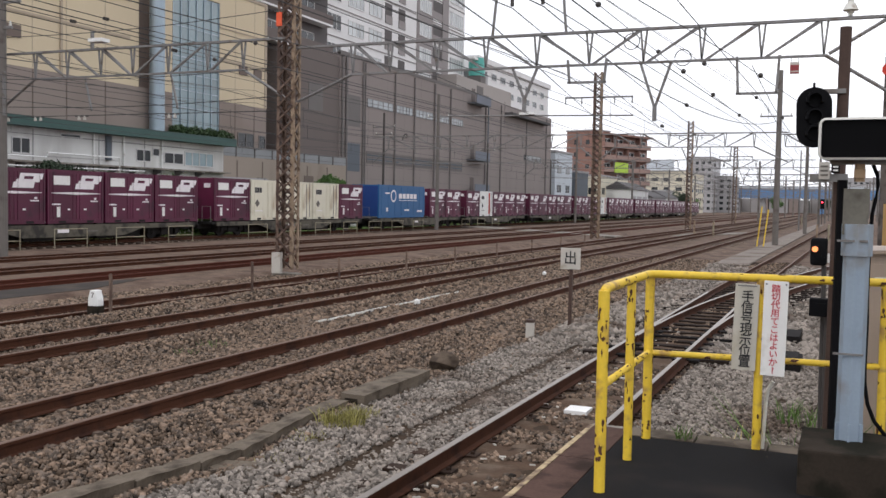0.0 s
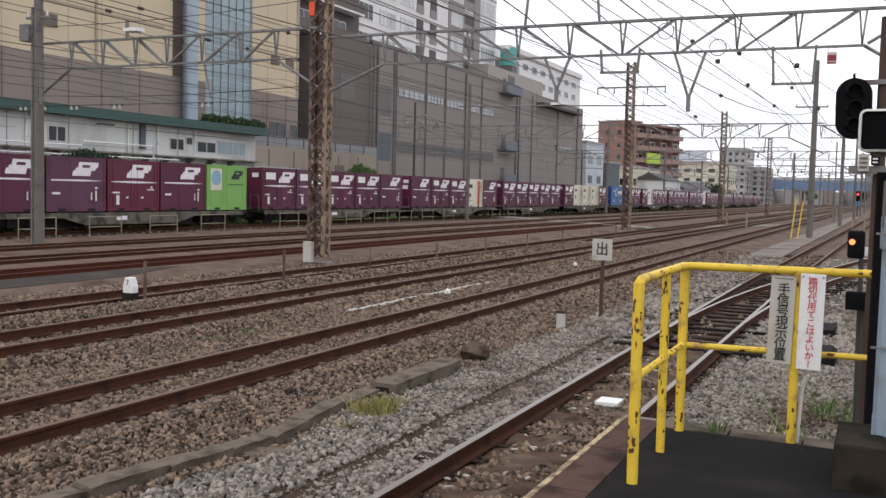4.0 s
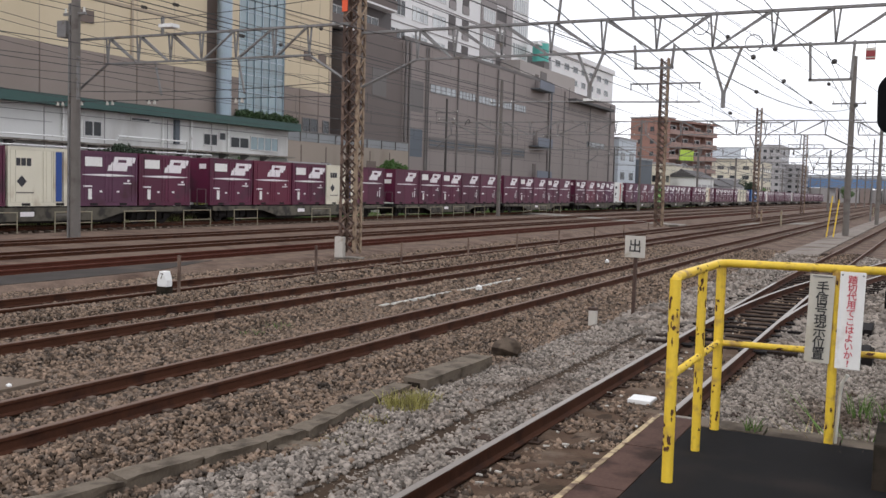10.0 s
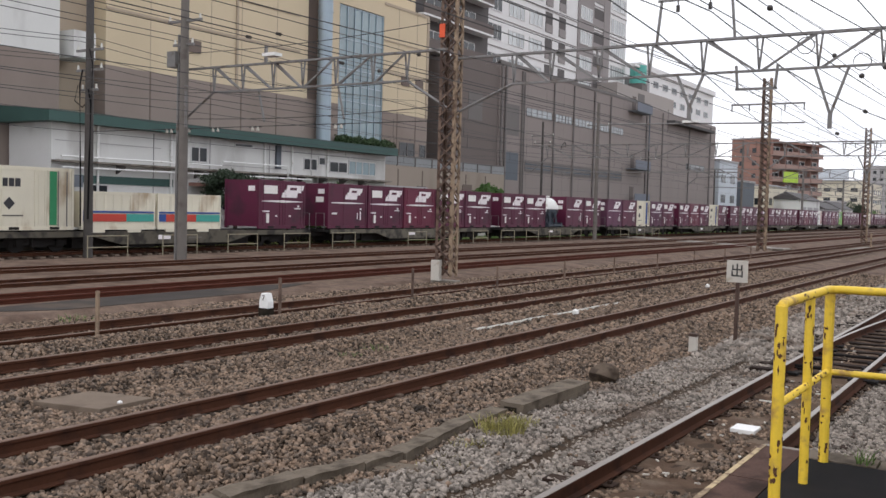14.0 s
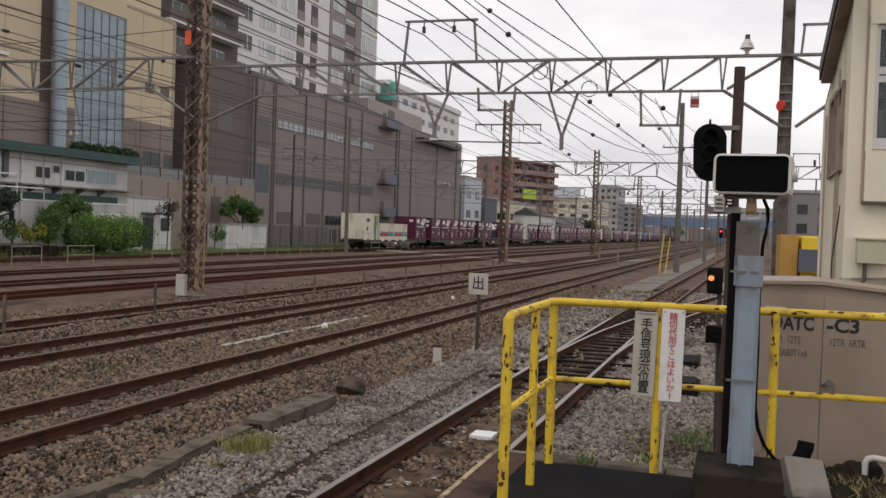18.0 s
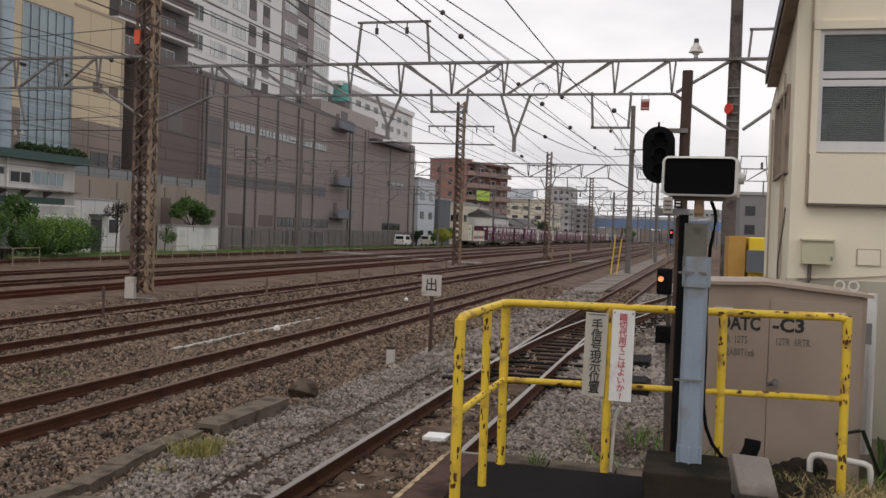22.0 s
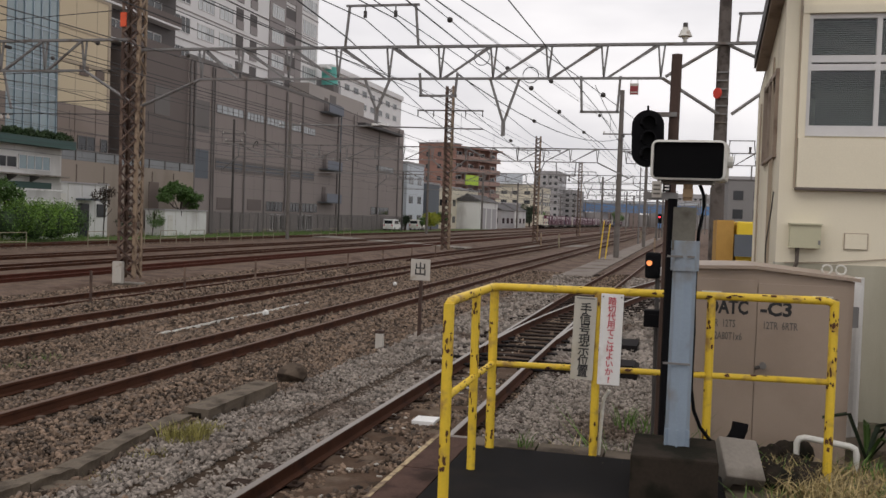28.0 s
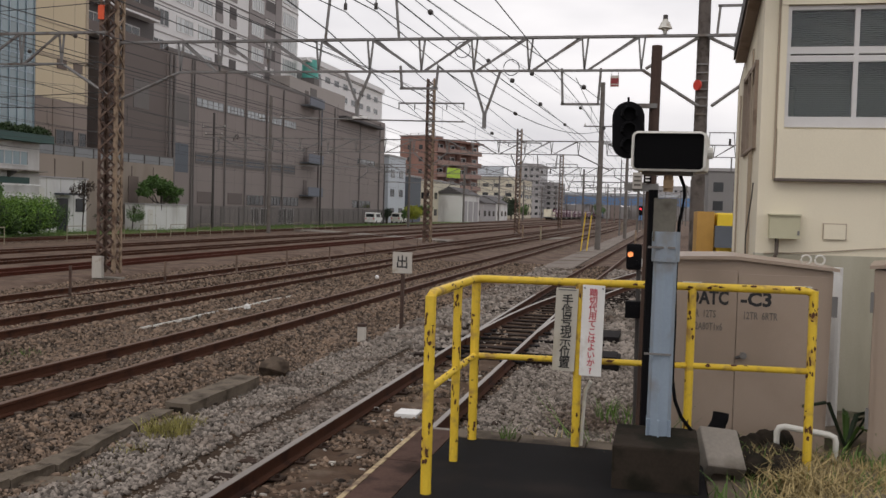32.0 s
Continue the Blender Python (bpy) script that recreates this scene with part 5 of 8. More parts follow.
def platform():
    t = thing("platform", "low platform end with dark asphalt and a pale edge stone", "platform", kind="structure")
    part("slab", bx(-1.34, 0.34, -6, 6.42, GZ, PZ), ASPHALT, t, "dark asphalt surface")
    part("slab", bx(0.345, 5.0, -6, 4.98, GZ, PZ), ASPHALT, t)
    # edge stones along the track side
    k, y = 0, -6.0
    while y < 6.3:
        y1 = min(y + 0.9, 6.60)
        part("edge_stone", bx(-1.62, -1.345, y, y1 - 0.012, GZ, PZ + 0.003), EDGE_BROWN, t)
        part("edge_line", bx(-1.622, -1.588, y, y1 - 0.012, PZ + 0.003, PZ + 0.008), mat("faded_edge_paint", (0.44, 0.34, 0.20), 0.85, var=0.35, scale=8, bump=0.1, dirt=(0.09, 0.05, 0.035), dirt_amt=0.5, dirt_scale=7) if k == 0 else bpy.data.materials["faded_edge_paint"], t)
        y, k = y + 0.9, k + 1
    for i in range(5):
        part("end_stone", bx(-1.335 + 0.46 * i, -0.885 + 0.46 * i, 6.43, 6.66 + 0.03 * i, GZ, PZ + 0.004 - 0.012 * i), KERB, t)
    part("end_strip", bx(-1.62, -1.345, 6.61, 6.68, GZ, PZ - 0.005), CONCRETE, t)
    b = BM()
    prism(b, [(-0.38, 4.55), (-0.10, 4.5), (0.02, 4.75), (-0.05, 5.0), (-0.22, 5.08), (-0.36, 4.9)], "z", PZ - 0.02, PZ + 0.004)
    part("worn_patch", b, PATCH, t, "pale worn patch in the asphalt")


platform()


def tube(bm, pts, r=0.024):
    hose(bm, pts, r, 10)


def yellow_fence():
    t = thing("platform_fence", "yellow painted tube fence with rust chips at the platform end", "fence")
    top, mid = 1.79, 1.26
    A, C, D = (-1.19, 5.08), (-1.19, 6.40), (1.02, 6.62)
    b = BM()
    tube(b, [(A[0], A[1], top - 0.02), (A[0], A[1] + 0.06, top), (C[0], C[1] - 0.06, top), (C[0] + 0.06, C[1], top), (D[0] - 0.05, D[1], top), (D[0], D[1], top - 0.02)], 0.027)
    part("top_rail", b, YELLOW, t, smooth=True)
    b = BM()
    tube(b, [(A[0], A[1], mid), (C[0], C[1] - 0.01, mid), (C[0] + 0.02, C[1] + 0.01, mid), (D[0], D[1], mid)], 0.021)
    part("middle_rail", b, YELLOW, t, smooth=True)
    for x, y, r, z0 in ((A[0], A[1], 0.031, PZ), (-1.19, 5.80, 0.027, PZ), (C[0], C[1], 0.031, PZ), (-0.49, 6.47, 0.028, PZ - 0.02), (0.245, 6.545, 0.028, 0.60), (D[0], D[1], 0.029, 0.52)):
        b = BM()
        rod(b, (x, y, z0 - 0.05), (x, y, top + (0.0 if x > -1 else -0.01)), r, n=12)
        part("post", b, YELLOW, t, smooth=False)
    # rust chips on rails and posts
    rnd = random.Random(5)
    rust = mat("bare_rust_patch", (0.085, 0.034, 0.016), 0.9, var=0.3, scale=30, fine=90, bump=0.3)
    b = BM()

    def chip(base, along, side, r, wide, tall):
        """An irregular flake that lies on a tube round the line along, on the side named."""
        up = along.cross(side)
        ring = []
        for q in range(9):
            f, g = 2 * math.pi * q / 9, rnd.uniform(0.45, 1.0)
            a = g * math.cos(f) * wide / r
            ring.append(b.verts.new(base + along * g * math.sin(f) * tall + (side * math.cos(a) + up * math.sin(a)) * (r + 0.0012)))
        mid = b.verts.new(base + side * (r + 0.0018))
        for q in range(9):
            b.faces.new((mid, ring[q], ring[(q + 1) % 9]))

    posts = ((A[0], A[1], 0.031, 15), (-1.19, 5.80, 0.027, 12), (C[0], C[1], 0.031, 11), (-0.49, 6.47, 0.028, 5), (0.245, 6.545, 0.028, 7), (D[0], D[1], 0.029, 17))
    for x, y, r, count in posts:
        to_eye = math.atan2(-y, -x)
        for k in range(count):
            a = to_eye + rnd.uniform(-1.3, 1.3)
            z = rnd.uniform(PZ + 0.03, top - 0.05)
            for m in range(rnd.choice((1, 2, 3))):
                a2 = a + rnd.uniform(-0.5, 0.5)
                chip(Vector((x, y, z + rnd.uniform(-0.05, 0.05))), Vector((0, 0, 1)), Vector((math.cos(a2), math.sin(a2), 0)), r, rnd.uniform(0.004, 0.014), rnd.uniform(0.008, 0.034))
    runs = ((A, C, top, 0.027, 9), (C, D, top, 0.027, 17), (A, C, mid, 0.021, 16), (C, D, mid, 0.021, 11))
    for p, q, z, r, count in runs:
        along = Vector((q[0] - p[0], q[1] - p[1], 0)).normalized()
        out = Vector((-along.y, along.x, 0)) if along.y > 0.5 else Vector((along.y, -along.x, 0))
        if along.y > 0.5:
            out = Vector((1, 0, 0))
        for k in range(count):
            f, a = rnd.random(), rnd.uniform(-0.5, 1.4)
            base = Vector((p[0] + (q[0] - p[0]) * f, p[1] + (q[1] - p[1]) * f, z))
            for m in range(rnd.choice((1, 2, 2))):
                a2 = a + rnd.uniform(-0.4, 0.4)
                chip(base + along * rnd.uniform(-0.04, 0.04), along, (out * math.cos(a2) + Vector((0, 0, math.sin(a2)))).normalized(), r, rnd.uniform(0.004, 0.012), rnd.uniform(0.008, 0.035))
    tagged(part("rust_scatter", b, rust, t, "dark rust chips"), kind="stuff")
    return t


yellow_fence()


def vertical_text(parent, chars, size, m, x, y, z_top, step, mat_, squeeze=1.0):
    for i, ch in enumerate(chars):
        lettering("character", ch, size, mat_, parent, pose(x, y, z_top - step * (i + 0.5), 90, 0, 0) @ m, squeeze)


def hand_signal_sign():
    t = thing("notice_sign", "yellowed upright sign with black characters on the yellow fence", "sign", "fence signs", at=pose(-0.577, 6.43, 1.465, 0, 1.4, 0))
    part("plate", bx(-0.075, 0.075, -0.004, 0.004, -0.275, 0.285), SIGN_CREAM, t, bevel=0.002)
    vertical_text(t, "手信号現示位置", 0.083, Matrix(), 0.005, -0.0065, 0.235, 0.0705, INK, 0.95)
    part("clip", bx(-0.06, 0.06, -0.008, -0.004, 0.270, 0.278), GREY_STEEL, t)


def crossing_sign():
    t = thing("notice_sign", "white upright sign with faded red characters on the yellow fence", "sign", "fence signs", at=pose(-0.398, 6.42, 1.468, 0, 0.8, 0))
    part("plate", bx(-0.074, 0.074, -0.004, 0.004, -0.30, 0.31), SIGN_W, t, bevel=0.002)
    vertical_text(t, "踏切代用てこはよいか?", 0.056, Matrix(), 0.0, -0.0065, 0.285, 0.0525, INK_RED, 1.0)
    for xx in (-0.06, 0.06):
        b = BM()
        rod(b, (xx, -0.004, 0.29), (xx, -0.010, 0.29), 0.006, n=8)
        part("screw", b, GREY_STEEL, t)


hand_signal_sign()
crossing_sign()
b = BM()
hose(b, [(-0.455, 6.50, 0.62), (-0.44, 6.52, 0.98), (-0.43, 6.50, 1.06), (-0.40, 6.49, 1.12)], 0.013)
solo("cable_duct", b, CASE, "pale cable duct rising beside the fence post", "cable")


def monitor_post():
    t = thing("monitor_post", "blue-grey steel post on a mossy concrete block", "post")
    part("concrete_base", bx(-0.20, 0.29, 5.52, 6.12, PZ - 0.02, 0.93), CONC_DARK, t, "dark mossy concrete block", bevel=0.015)
    b = BM()
    rod(b, (0.055, 5.9, 0.93), (0.06, 5.9, 2.03), 0.072, 0.070, n=8)
    s = part("shaft", b, BLUEGREY, t)
    b = BM()
    rod(b, (0.06, 5.9, 1.98), (0.06, 5.9, 2.16), 0.083, n=8)
    part("collar", b, BLUEGREY, s)
    b = BM()
    rod(b, (0.045, 5.93, 2.10), (0.047, 5.93, 2.36), 0.066, 0.066, square=True)
    part("stub", b, STUBMAT, t, "weathered olive-grey cable sleeve")
    for z in (1.42, 2.06):
        part("strap", bx(-0.045, 0.115, 5.822, 5.832, z, z + 0.012), GREY_STEEL, s)
    for a in (-140, -90, -40, 40, 140):
        g = part("gusset", bx(0.06, 0.092, -0.006, 0.006, 0.0, 0.10), BLUEGREY, s)
        g.matrix_basis = pose(0.055, 5.9, 0.93, 0, 0, a)
    b = BM()
    rod(b, (0.06, 5.9, 2.40), (0.06, 5.9, 2.52), 0.028, n=8)
    part("swivel", b, BRASS, t, "brass-coloured swivel")
    part("swivel_nut", bx(0.03, 0.09, 5.86, 5.92, 2.42, 2.47), BRASS, t)
    # cables
    b = BM()
    hose(b, [(0.13, 6.0, 2.50), (0.155, 6.02, 2.44), (0.16, 6.03, 2.38), (0.15, 6.03, 2.30), (0.135, 6.0, 2.22), (0.13, 5.98, 2.1), (0.13, 5.98, 1.6), (0.13, 5.99, 1.25), (0.15, 6.0, 1.12), (0.19, 6.02, 1.02), (0.24, 6.06, 0.95), (0.28, 6.10, 0.90)], 0.011)
    part("cable", b, BLACK, t)


monitor_post()


def monitor():
    t = thing("platform_monitor", "off-white monitor housing with a black screen on the post", "monitor", at=pose(0.062, 5.86, 2.635, 0, 0.4, -6))
    b = BM()
    box(b, -0.215, 0.215, -0.06, 0.25, -0.115, 0.115)
    part("housing", b, CASE, t, bevel=0.03)
    def rounded(w, h, r):
        return [(sx * (w - r) + r * math.cos(a), sz * (h - r) + r * math.sin(a)) for sx, sz, a0 in ((1, 1, 0), (-1, 1, 90), (-1, -1, 180), (1, -1, 270)) for a in (radians(a0 + 15 * k) for k in range(7))]

    b = BM()
    prism(b, rounded(0.200, 0.104, 0.022), "y", -0.072, -0.05)
    part("screen", b, SCREEN, t, "black screen")
    b = BM()
    outer, inner = rounded(0.216, 0.117, 0.040), rounded(0.201, 0.105, 0.024)
    rings = [[b.verts.new((x, y, z)) for x, z in o] for o, y in ((outer, -0.052), (outer, -0.088), (inner, -0.094), (inner, -0.052))]
    n = len(outer)
    for p, q in zip(rings, rings[1:]):
        for k in range(n):
            b.faces.new((p[k], p[(k + 1) % n], q[(k + 1) % n], q[k]))
    part("rim", b, CASE, t, "rounded off-white rim")
    part("bracket", bx(-0.16, 0.14, 0.0, 0.16, -0.135, -0.116), GREY_STEEL, t)
    part("vent", bx(-0.03, 0.03, 0.02, 0.08, 0.115, 0.128), CASE, t)
    for xx in (-0.15, 0.08, 0.17):
        b = BM()
        rod(b, (xx, -0.06, 0.112), (xx, -0.06, 0.119), 0.008, n=8)
        part("bolt", b, GREY_STEEL, t)
    b = BM()
    rod(b, (0.205, 0.05, 0.0), (0.245, 0.05, 0.0), 0.035, n=12)
    part("side_knob", b, CASE, t)


monitor()


def signal_pole():
    t = thing("signal_mast", "dark round signal mast beside the blue-grey post", "pole")
    b = BM()
    rod(b, (-0.07, 6.75, GZ), (-0.045, 6.75, 3.42), 0.036, n=12)
    part("shaft", b, RUST_DARK, t)
    b = BM()
    rod(b, (-0.035, 6.3, 0.65), (-0.03, 6.3, 2.42), 0.030, n=8)
    part("conduit", b, BLACK, t)
    part("arm", bx(-0.17, -0.03, 6.70, 6.74, 2.99, 3.02), GREY_STEEL, t)
    part("bracket", bx(-0.23, 0.0, 6.66, 6.72, 2.42, 2.47), GREY_STEEL, t)
    pl = part("notice_plate", bx(-0.175, -0.11, 6.64, 6.66, 2.435, 2.545), SIGN_OLD, t, "small worn white plate")
    for k in range(3):
        part("mark_bar", bx(-0.165, -0.12, 6.636, 6.64, 2.455 + 0.028 * k, 2.467 + 0.028 * k), INK_GREY, pl)
    pb = part("number_plate", bx(-0.10, -0.05, 6.64, 6.66, 2.475, 2.535), BLACK, t, "small dark plate with white bars")
    for k in range(2):
        part("mark_bar", bx(-0.09, -0.06, 6.636, 6.64, 2.487 + 0.022 * k, 2.497 + 0.022 * k), SIGN_W, pb)
    return t


signal_pole()


def signal_head():
    t = thing("railway_signal", "black oval signal head with three unlit lenses", "signal", at=pose(-0.215, 6.62, 2.83, 0, -1.2, 6))
    b = BM()
    n = 40
    out = []
    for k in range(n):
        a = 2 * math.pi * k / n
        x, z = 0.108 * math.cos(a), 0.108 * math.sin(a)
        out.append((x, z + (0.085 if math.sin(a) > 0 else -0.085)))
    prism(b, out, "y", -0.012, 0.012)
    part("backboard", b, BLACK, t)
    for k, z in enumerate((0.105, 0.0, -0.105)):
        b = BM()
        rod(b, (0, -0.012, z), (0, -0.03, z), 0.042, n=20)
        l = part("lens", b, LENS, t)
        b = BM()
        for j in range(13):
            a0, a1 = math.pi * (j / 13 * 1.2 - 0.1), math.pi * ((j + 1) / 13 * 1.2 - 0.1)
            m = (a0 + a1) / 2
            rod(b, (0.047 * math.cos(m), -0.012, z + 0.047 * math.sin(m)), (0.047 * math.cos(m), -0.10, z + 0.047 * math.sin(m)), 0.007, square=True)
        part("hood", b, BLACK, l)
    part("case", bx(-0.06, 0.06, 0.012, 0.09, -0.16, 0.16), BLACK, t)
    b = BM()
    rod(b, (-0.0, 0.02, 0.19), (0.0, 0.02, 0.225), 0.008, n=6)
    part("lug", b, BLACK, t)


signal_head()


def shunt_signal():
    t = thing("shunting_signal", "small black shunting signal with an amber light lit", "signal", at=pose(-0.22, 9.3, 1.86))
    b = BM()
    box(b, -0.07, 0.075, -0.05, 0.08, -0.13, 0.12)
    part("case", b, BLACK, t, bevel=0.03)
    b = BM()
    rod(b, (-0.03, -0.05, 0.02), (-0.03, -0.066, 0.02), 0.026, n=16)
    part("lit_lens", b, glow("amber_light", (1.0, 0.34, 0.11), 1.3), t, "lit amber lens")
    b = BM()
    rod(b, (0.03, -0.05, -0.06), (0.03, -0.066, -0.06), 0.024, n=16)
    part("lens", b, LENS, t)
    part("hood", bx(-0.062, 0.002, -0.12, -0.05, 0.048, 0.054), BLACK, t)
    b = BM()
    rod(b, (0.05, 0.02, -0.13), (0.07, 0.02, -2.1), 0.022, n=8)
    part("post", b, DARK_STEEL, t)
    part("plate", bx(0.06, 0.11, -0.01, 0.0, -0.10, -0.02), SIGN_W, t)


shunt_signal()


def relay_box():
    t = thing("relay_box", "small black relay box on a short stand", "box", at=pose(-0.18, 9.2, 1.36))
    part("case", bx(-0.10, 0.10, -0.06, 0.08, -0.08, 0.08), BLACK, t, bevel=0.01)
    part("window", bx(-0.05, 0.05, -0.068, -0.06, -0.04, 0.04), LENS, t)
    b = BM()
    rod(b, (0.05, 0.02, -0.08), (0.05, 0.02, -1.6), 0.02, n=8)
    part("stand", b, DARK_STEEL, t)


relay_box()


def equipment_cabinet():
    t = thing("equipment_cabinet", "brown steel equipment cabinet with a gabled top and stencilled letters", "cabinet")
    b = BM()
    prism(b, [(0.02, 0.25), (1.25, 0.25), (1.265, 1.88), (0.57, 1.945), (0.02, 1.925)], "y", 7.4, 8.3)
    part("body", b, CABINET, t)
    b = BM()
    prism(b, [(-0.02, 1.925), (0.57, 1.947), (1.30, 1.882), (1.30, 1.905), (0.57, 1.972), (-0.02, 1.95)], "y", 7.36, 8.34)
    part("roof_cap", b, CABINET, t)
    d = part("door", bx(0.06, 0.595, 7.388, 7.4, 0.32, 1.86), CABINET, t)
    d2 = part("door", bx(0.602, 1.235, 7.388, 7.4, 0.32, 1.84), CABINET, t)
    part("side_flange", bx(1.262, 1.30, 7.39, 7.42, 1.55, 1.70), GREY_STEEL, t)
    for xx in (1.12, 1.22):
        b = BM()
        hose(b, [(xx + 0.036 * math.cos(a * 0.524), 7.75, 1.95 + 0.036 * math.sin(a * 0.524)) for a in range(13)], 0.008)
        part("lifting_eye", b, CASE, t, "pale ring lifting eye")
    b = BM()
    rod(b, (0.655, 7.388, 1.235), (0.655, 7.345, 1.235), 0.024, n=14)
    k = part("door_knob", b, GREY_STEEL, d2, "grey round knob")
    b = BM()
    rod(b, (0.632, 7.36, 1.225), (0.60, 7.355, 1.215), 0.012, n=8)
    part("latch", b, DARK_STEEL, k)
    for xx in (0.20, 0.98):
        part("vent_lip", bx(xx, xx + 0.14, 7.375, 7.388, 1.755, 1.768), CASE, t)
    lettering("lettering", "DATC", 0.14, INK, d, pose(0.392, 7.3865, 1.65, 90), 0.76, bold=0.035)
    lettering("lettering", "-C3", 0.14, INK, d2, pose(0.735, 7.3865, 1.65, 90), 1.06, bold=0.035)
    for txt, xx, z in (("TR  12TS", 0.36, 1.53), ("2A80T1x6", 0.40, 1.435)):
        lettering("lettering", txt, 0.078, INK_GREY, d, pose(xx, 7.3865, z, 90), 0.60)
    lettering("lettering", "12TR  6RTR", 0.078, INK_GREY, d2, pose(0.765, 7.3865, 1.53, 90), 0.62)
    return t


equipment_cabinet()


def second_cabinet():
    t = thing("equipment_cabinet", "second brown steel cabinet with hinges on its edge", "cabinet", at=pose(1.49, 7.15, 0, 0, 0, -13))
    part("body", bx(0, 1.1, 0, 0.9, 0.2, 1.92), CABINET, t, bevel=0.01)
    b = BM()
    prism(b, [(-0.03, 1.925), (0.55, 1.98), (1.13, 1.925), (1.13, 1.95), (0.55, 2.01), (-0.03, 1.95)], "y", -0.03, 0.93)
    part("roof_cap", b, CABINET, t)
    part("door", bx(0.04, 0.56, -0.012, 0.0, 0.3, 1.86), CABINET, t)
    for z in (0.8, 1.62):
        part("hinge", bx(-0.018, 0.004, -0.015, 0.05, z, z + 0.14), GREY_STEEL, t)
    b = BM()
    hose(b, [(0.12 + 0.035 * math.cos(a * 0.524), 0.3, 2.0 + 0.035 * math.sin(a * 0.524)) for a in range(13)], 0.008)
    part("lifting_eye", b, CASE, t, "pale ring lifting eye")


second_cabinet()


def rubble():
    t = thing("concrete_block", "tilted pale concrete kerb block lying on the ground", "block", at=pose(0.44, 6.32, 0.735, 38, 6, 16))
    b = BM()
    prism(b, [(-0.14, -0.11), (-0.09, -0.11), (-0.075, 0.03), (0.075, 0.03), (0.09, -0.11), (0.14, -0.11), (0.125, 0.085), (-0.125, 0.085)], "y", -0.17, 0.15)
    part("block", b, CONCRETE, t, bevel=0.012)
    rnd = random.Random(3)
    for k in range(26):
        x, y = rnd.uniform(0.55, 0.98), rnd.uniform(6.35, 7.15)
        r = rnd.uniform(0.05, 0.10)
        b = BM()
        bmesh.ops.create_icosphere(b, subdivisions=2, radius=r, matrix=pose(x, y, 0.60 + 0.04 * rnd.random() + 0.06 * (y - 6.4), 0, 0, 0))
        for v in b.verts:
            v.co += Vector((1, 1, 0.7)) * 0.25 * r * noise.noise(v.co * 11 + Vector((k, 0, 0)))
        solo("field_stone", b, CONC_DARK, "dark rounded field stone in a heap by the platform", "stone", "stone heap", smooth=True)
    b = BM()
    hose(b, [(0.28, 6.72, 0.70), (0.35, 6.72, 0.72), (0.41, 6.72, 0.76), (0.45, 6.73, 0.82), (0.47, 6.74, 0.88), (0.475, 6.75, 0.92)], 0.055, 10)
    solo("rubber_hose", b, BLACK, "thick black rubber hose end above the stones", "hose", smooth=True)
    # white pipe hoop
    b = BM()
    hose(b, [(0.86, 6.9, 0.3), (0.86, 6.9, 0.785), (0.875, 6.9, 0.815), (0.91, 6.9, 0.825), (1.20, 6.9, 0.79), (1.235, 6.9, 0.775), (1.245, 6.9, 0.74), (1.245, 6.9, 0.25)], 0.022, 10)
    solo("pipe_hoop", b, CASE, "white painted pipe hoop at the ground's edge", "pipe", smooth=True)


rubble()


def earth_bank():
    """The weedy earth right of the platform."""
    xs = [0.36 + 0.12 * i for i in range(40)]
    ys = [5.0 + 0.12 * i for i in range(40)]
    vs, fs = [], []
    for y in ys:
        for x in xs:
            z = 0.585 + 0.05 * max(0, (x - 0.9)) * math.exp(-abs(y - 6.0)) + 0.06 * noise.noise((x * 2, y * 2, 3)) - 0.03 * (y - 6.4)
            if y > 9.2:
                z -= 0.2 * (y - 9.2)
            vs.append((x, y, z))
    n = len(xs)
    for j in range(len(ys) - 1):
        for i in range(n - 1):
            fs.append((j * n + i, j * n + i + 1, (j + 1) * n + i + 1, (j + 1) * n + i))
    me = bpy.data.meshes.new("earth_bank")
    me.from_pydata(vs, [], fs)
    me.materials.append(mat("dry_earth", (0.115, 0.088, 0.062), 0.95, var=0.3, scale=4, fine=40, bump=0.6, dirt=(0.06, 0.06, 0.03), dirt_amt=0.4, dirt_scale=3))
    for p in me.polygons:
        p.use_smooth = True
    tagged(new("earth_bank", me), "dry weedy earth beside the platform", "ground", kind="structure")


earth_bank()


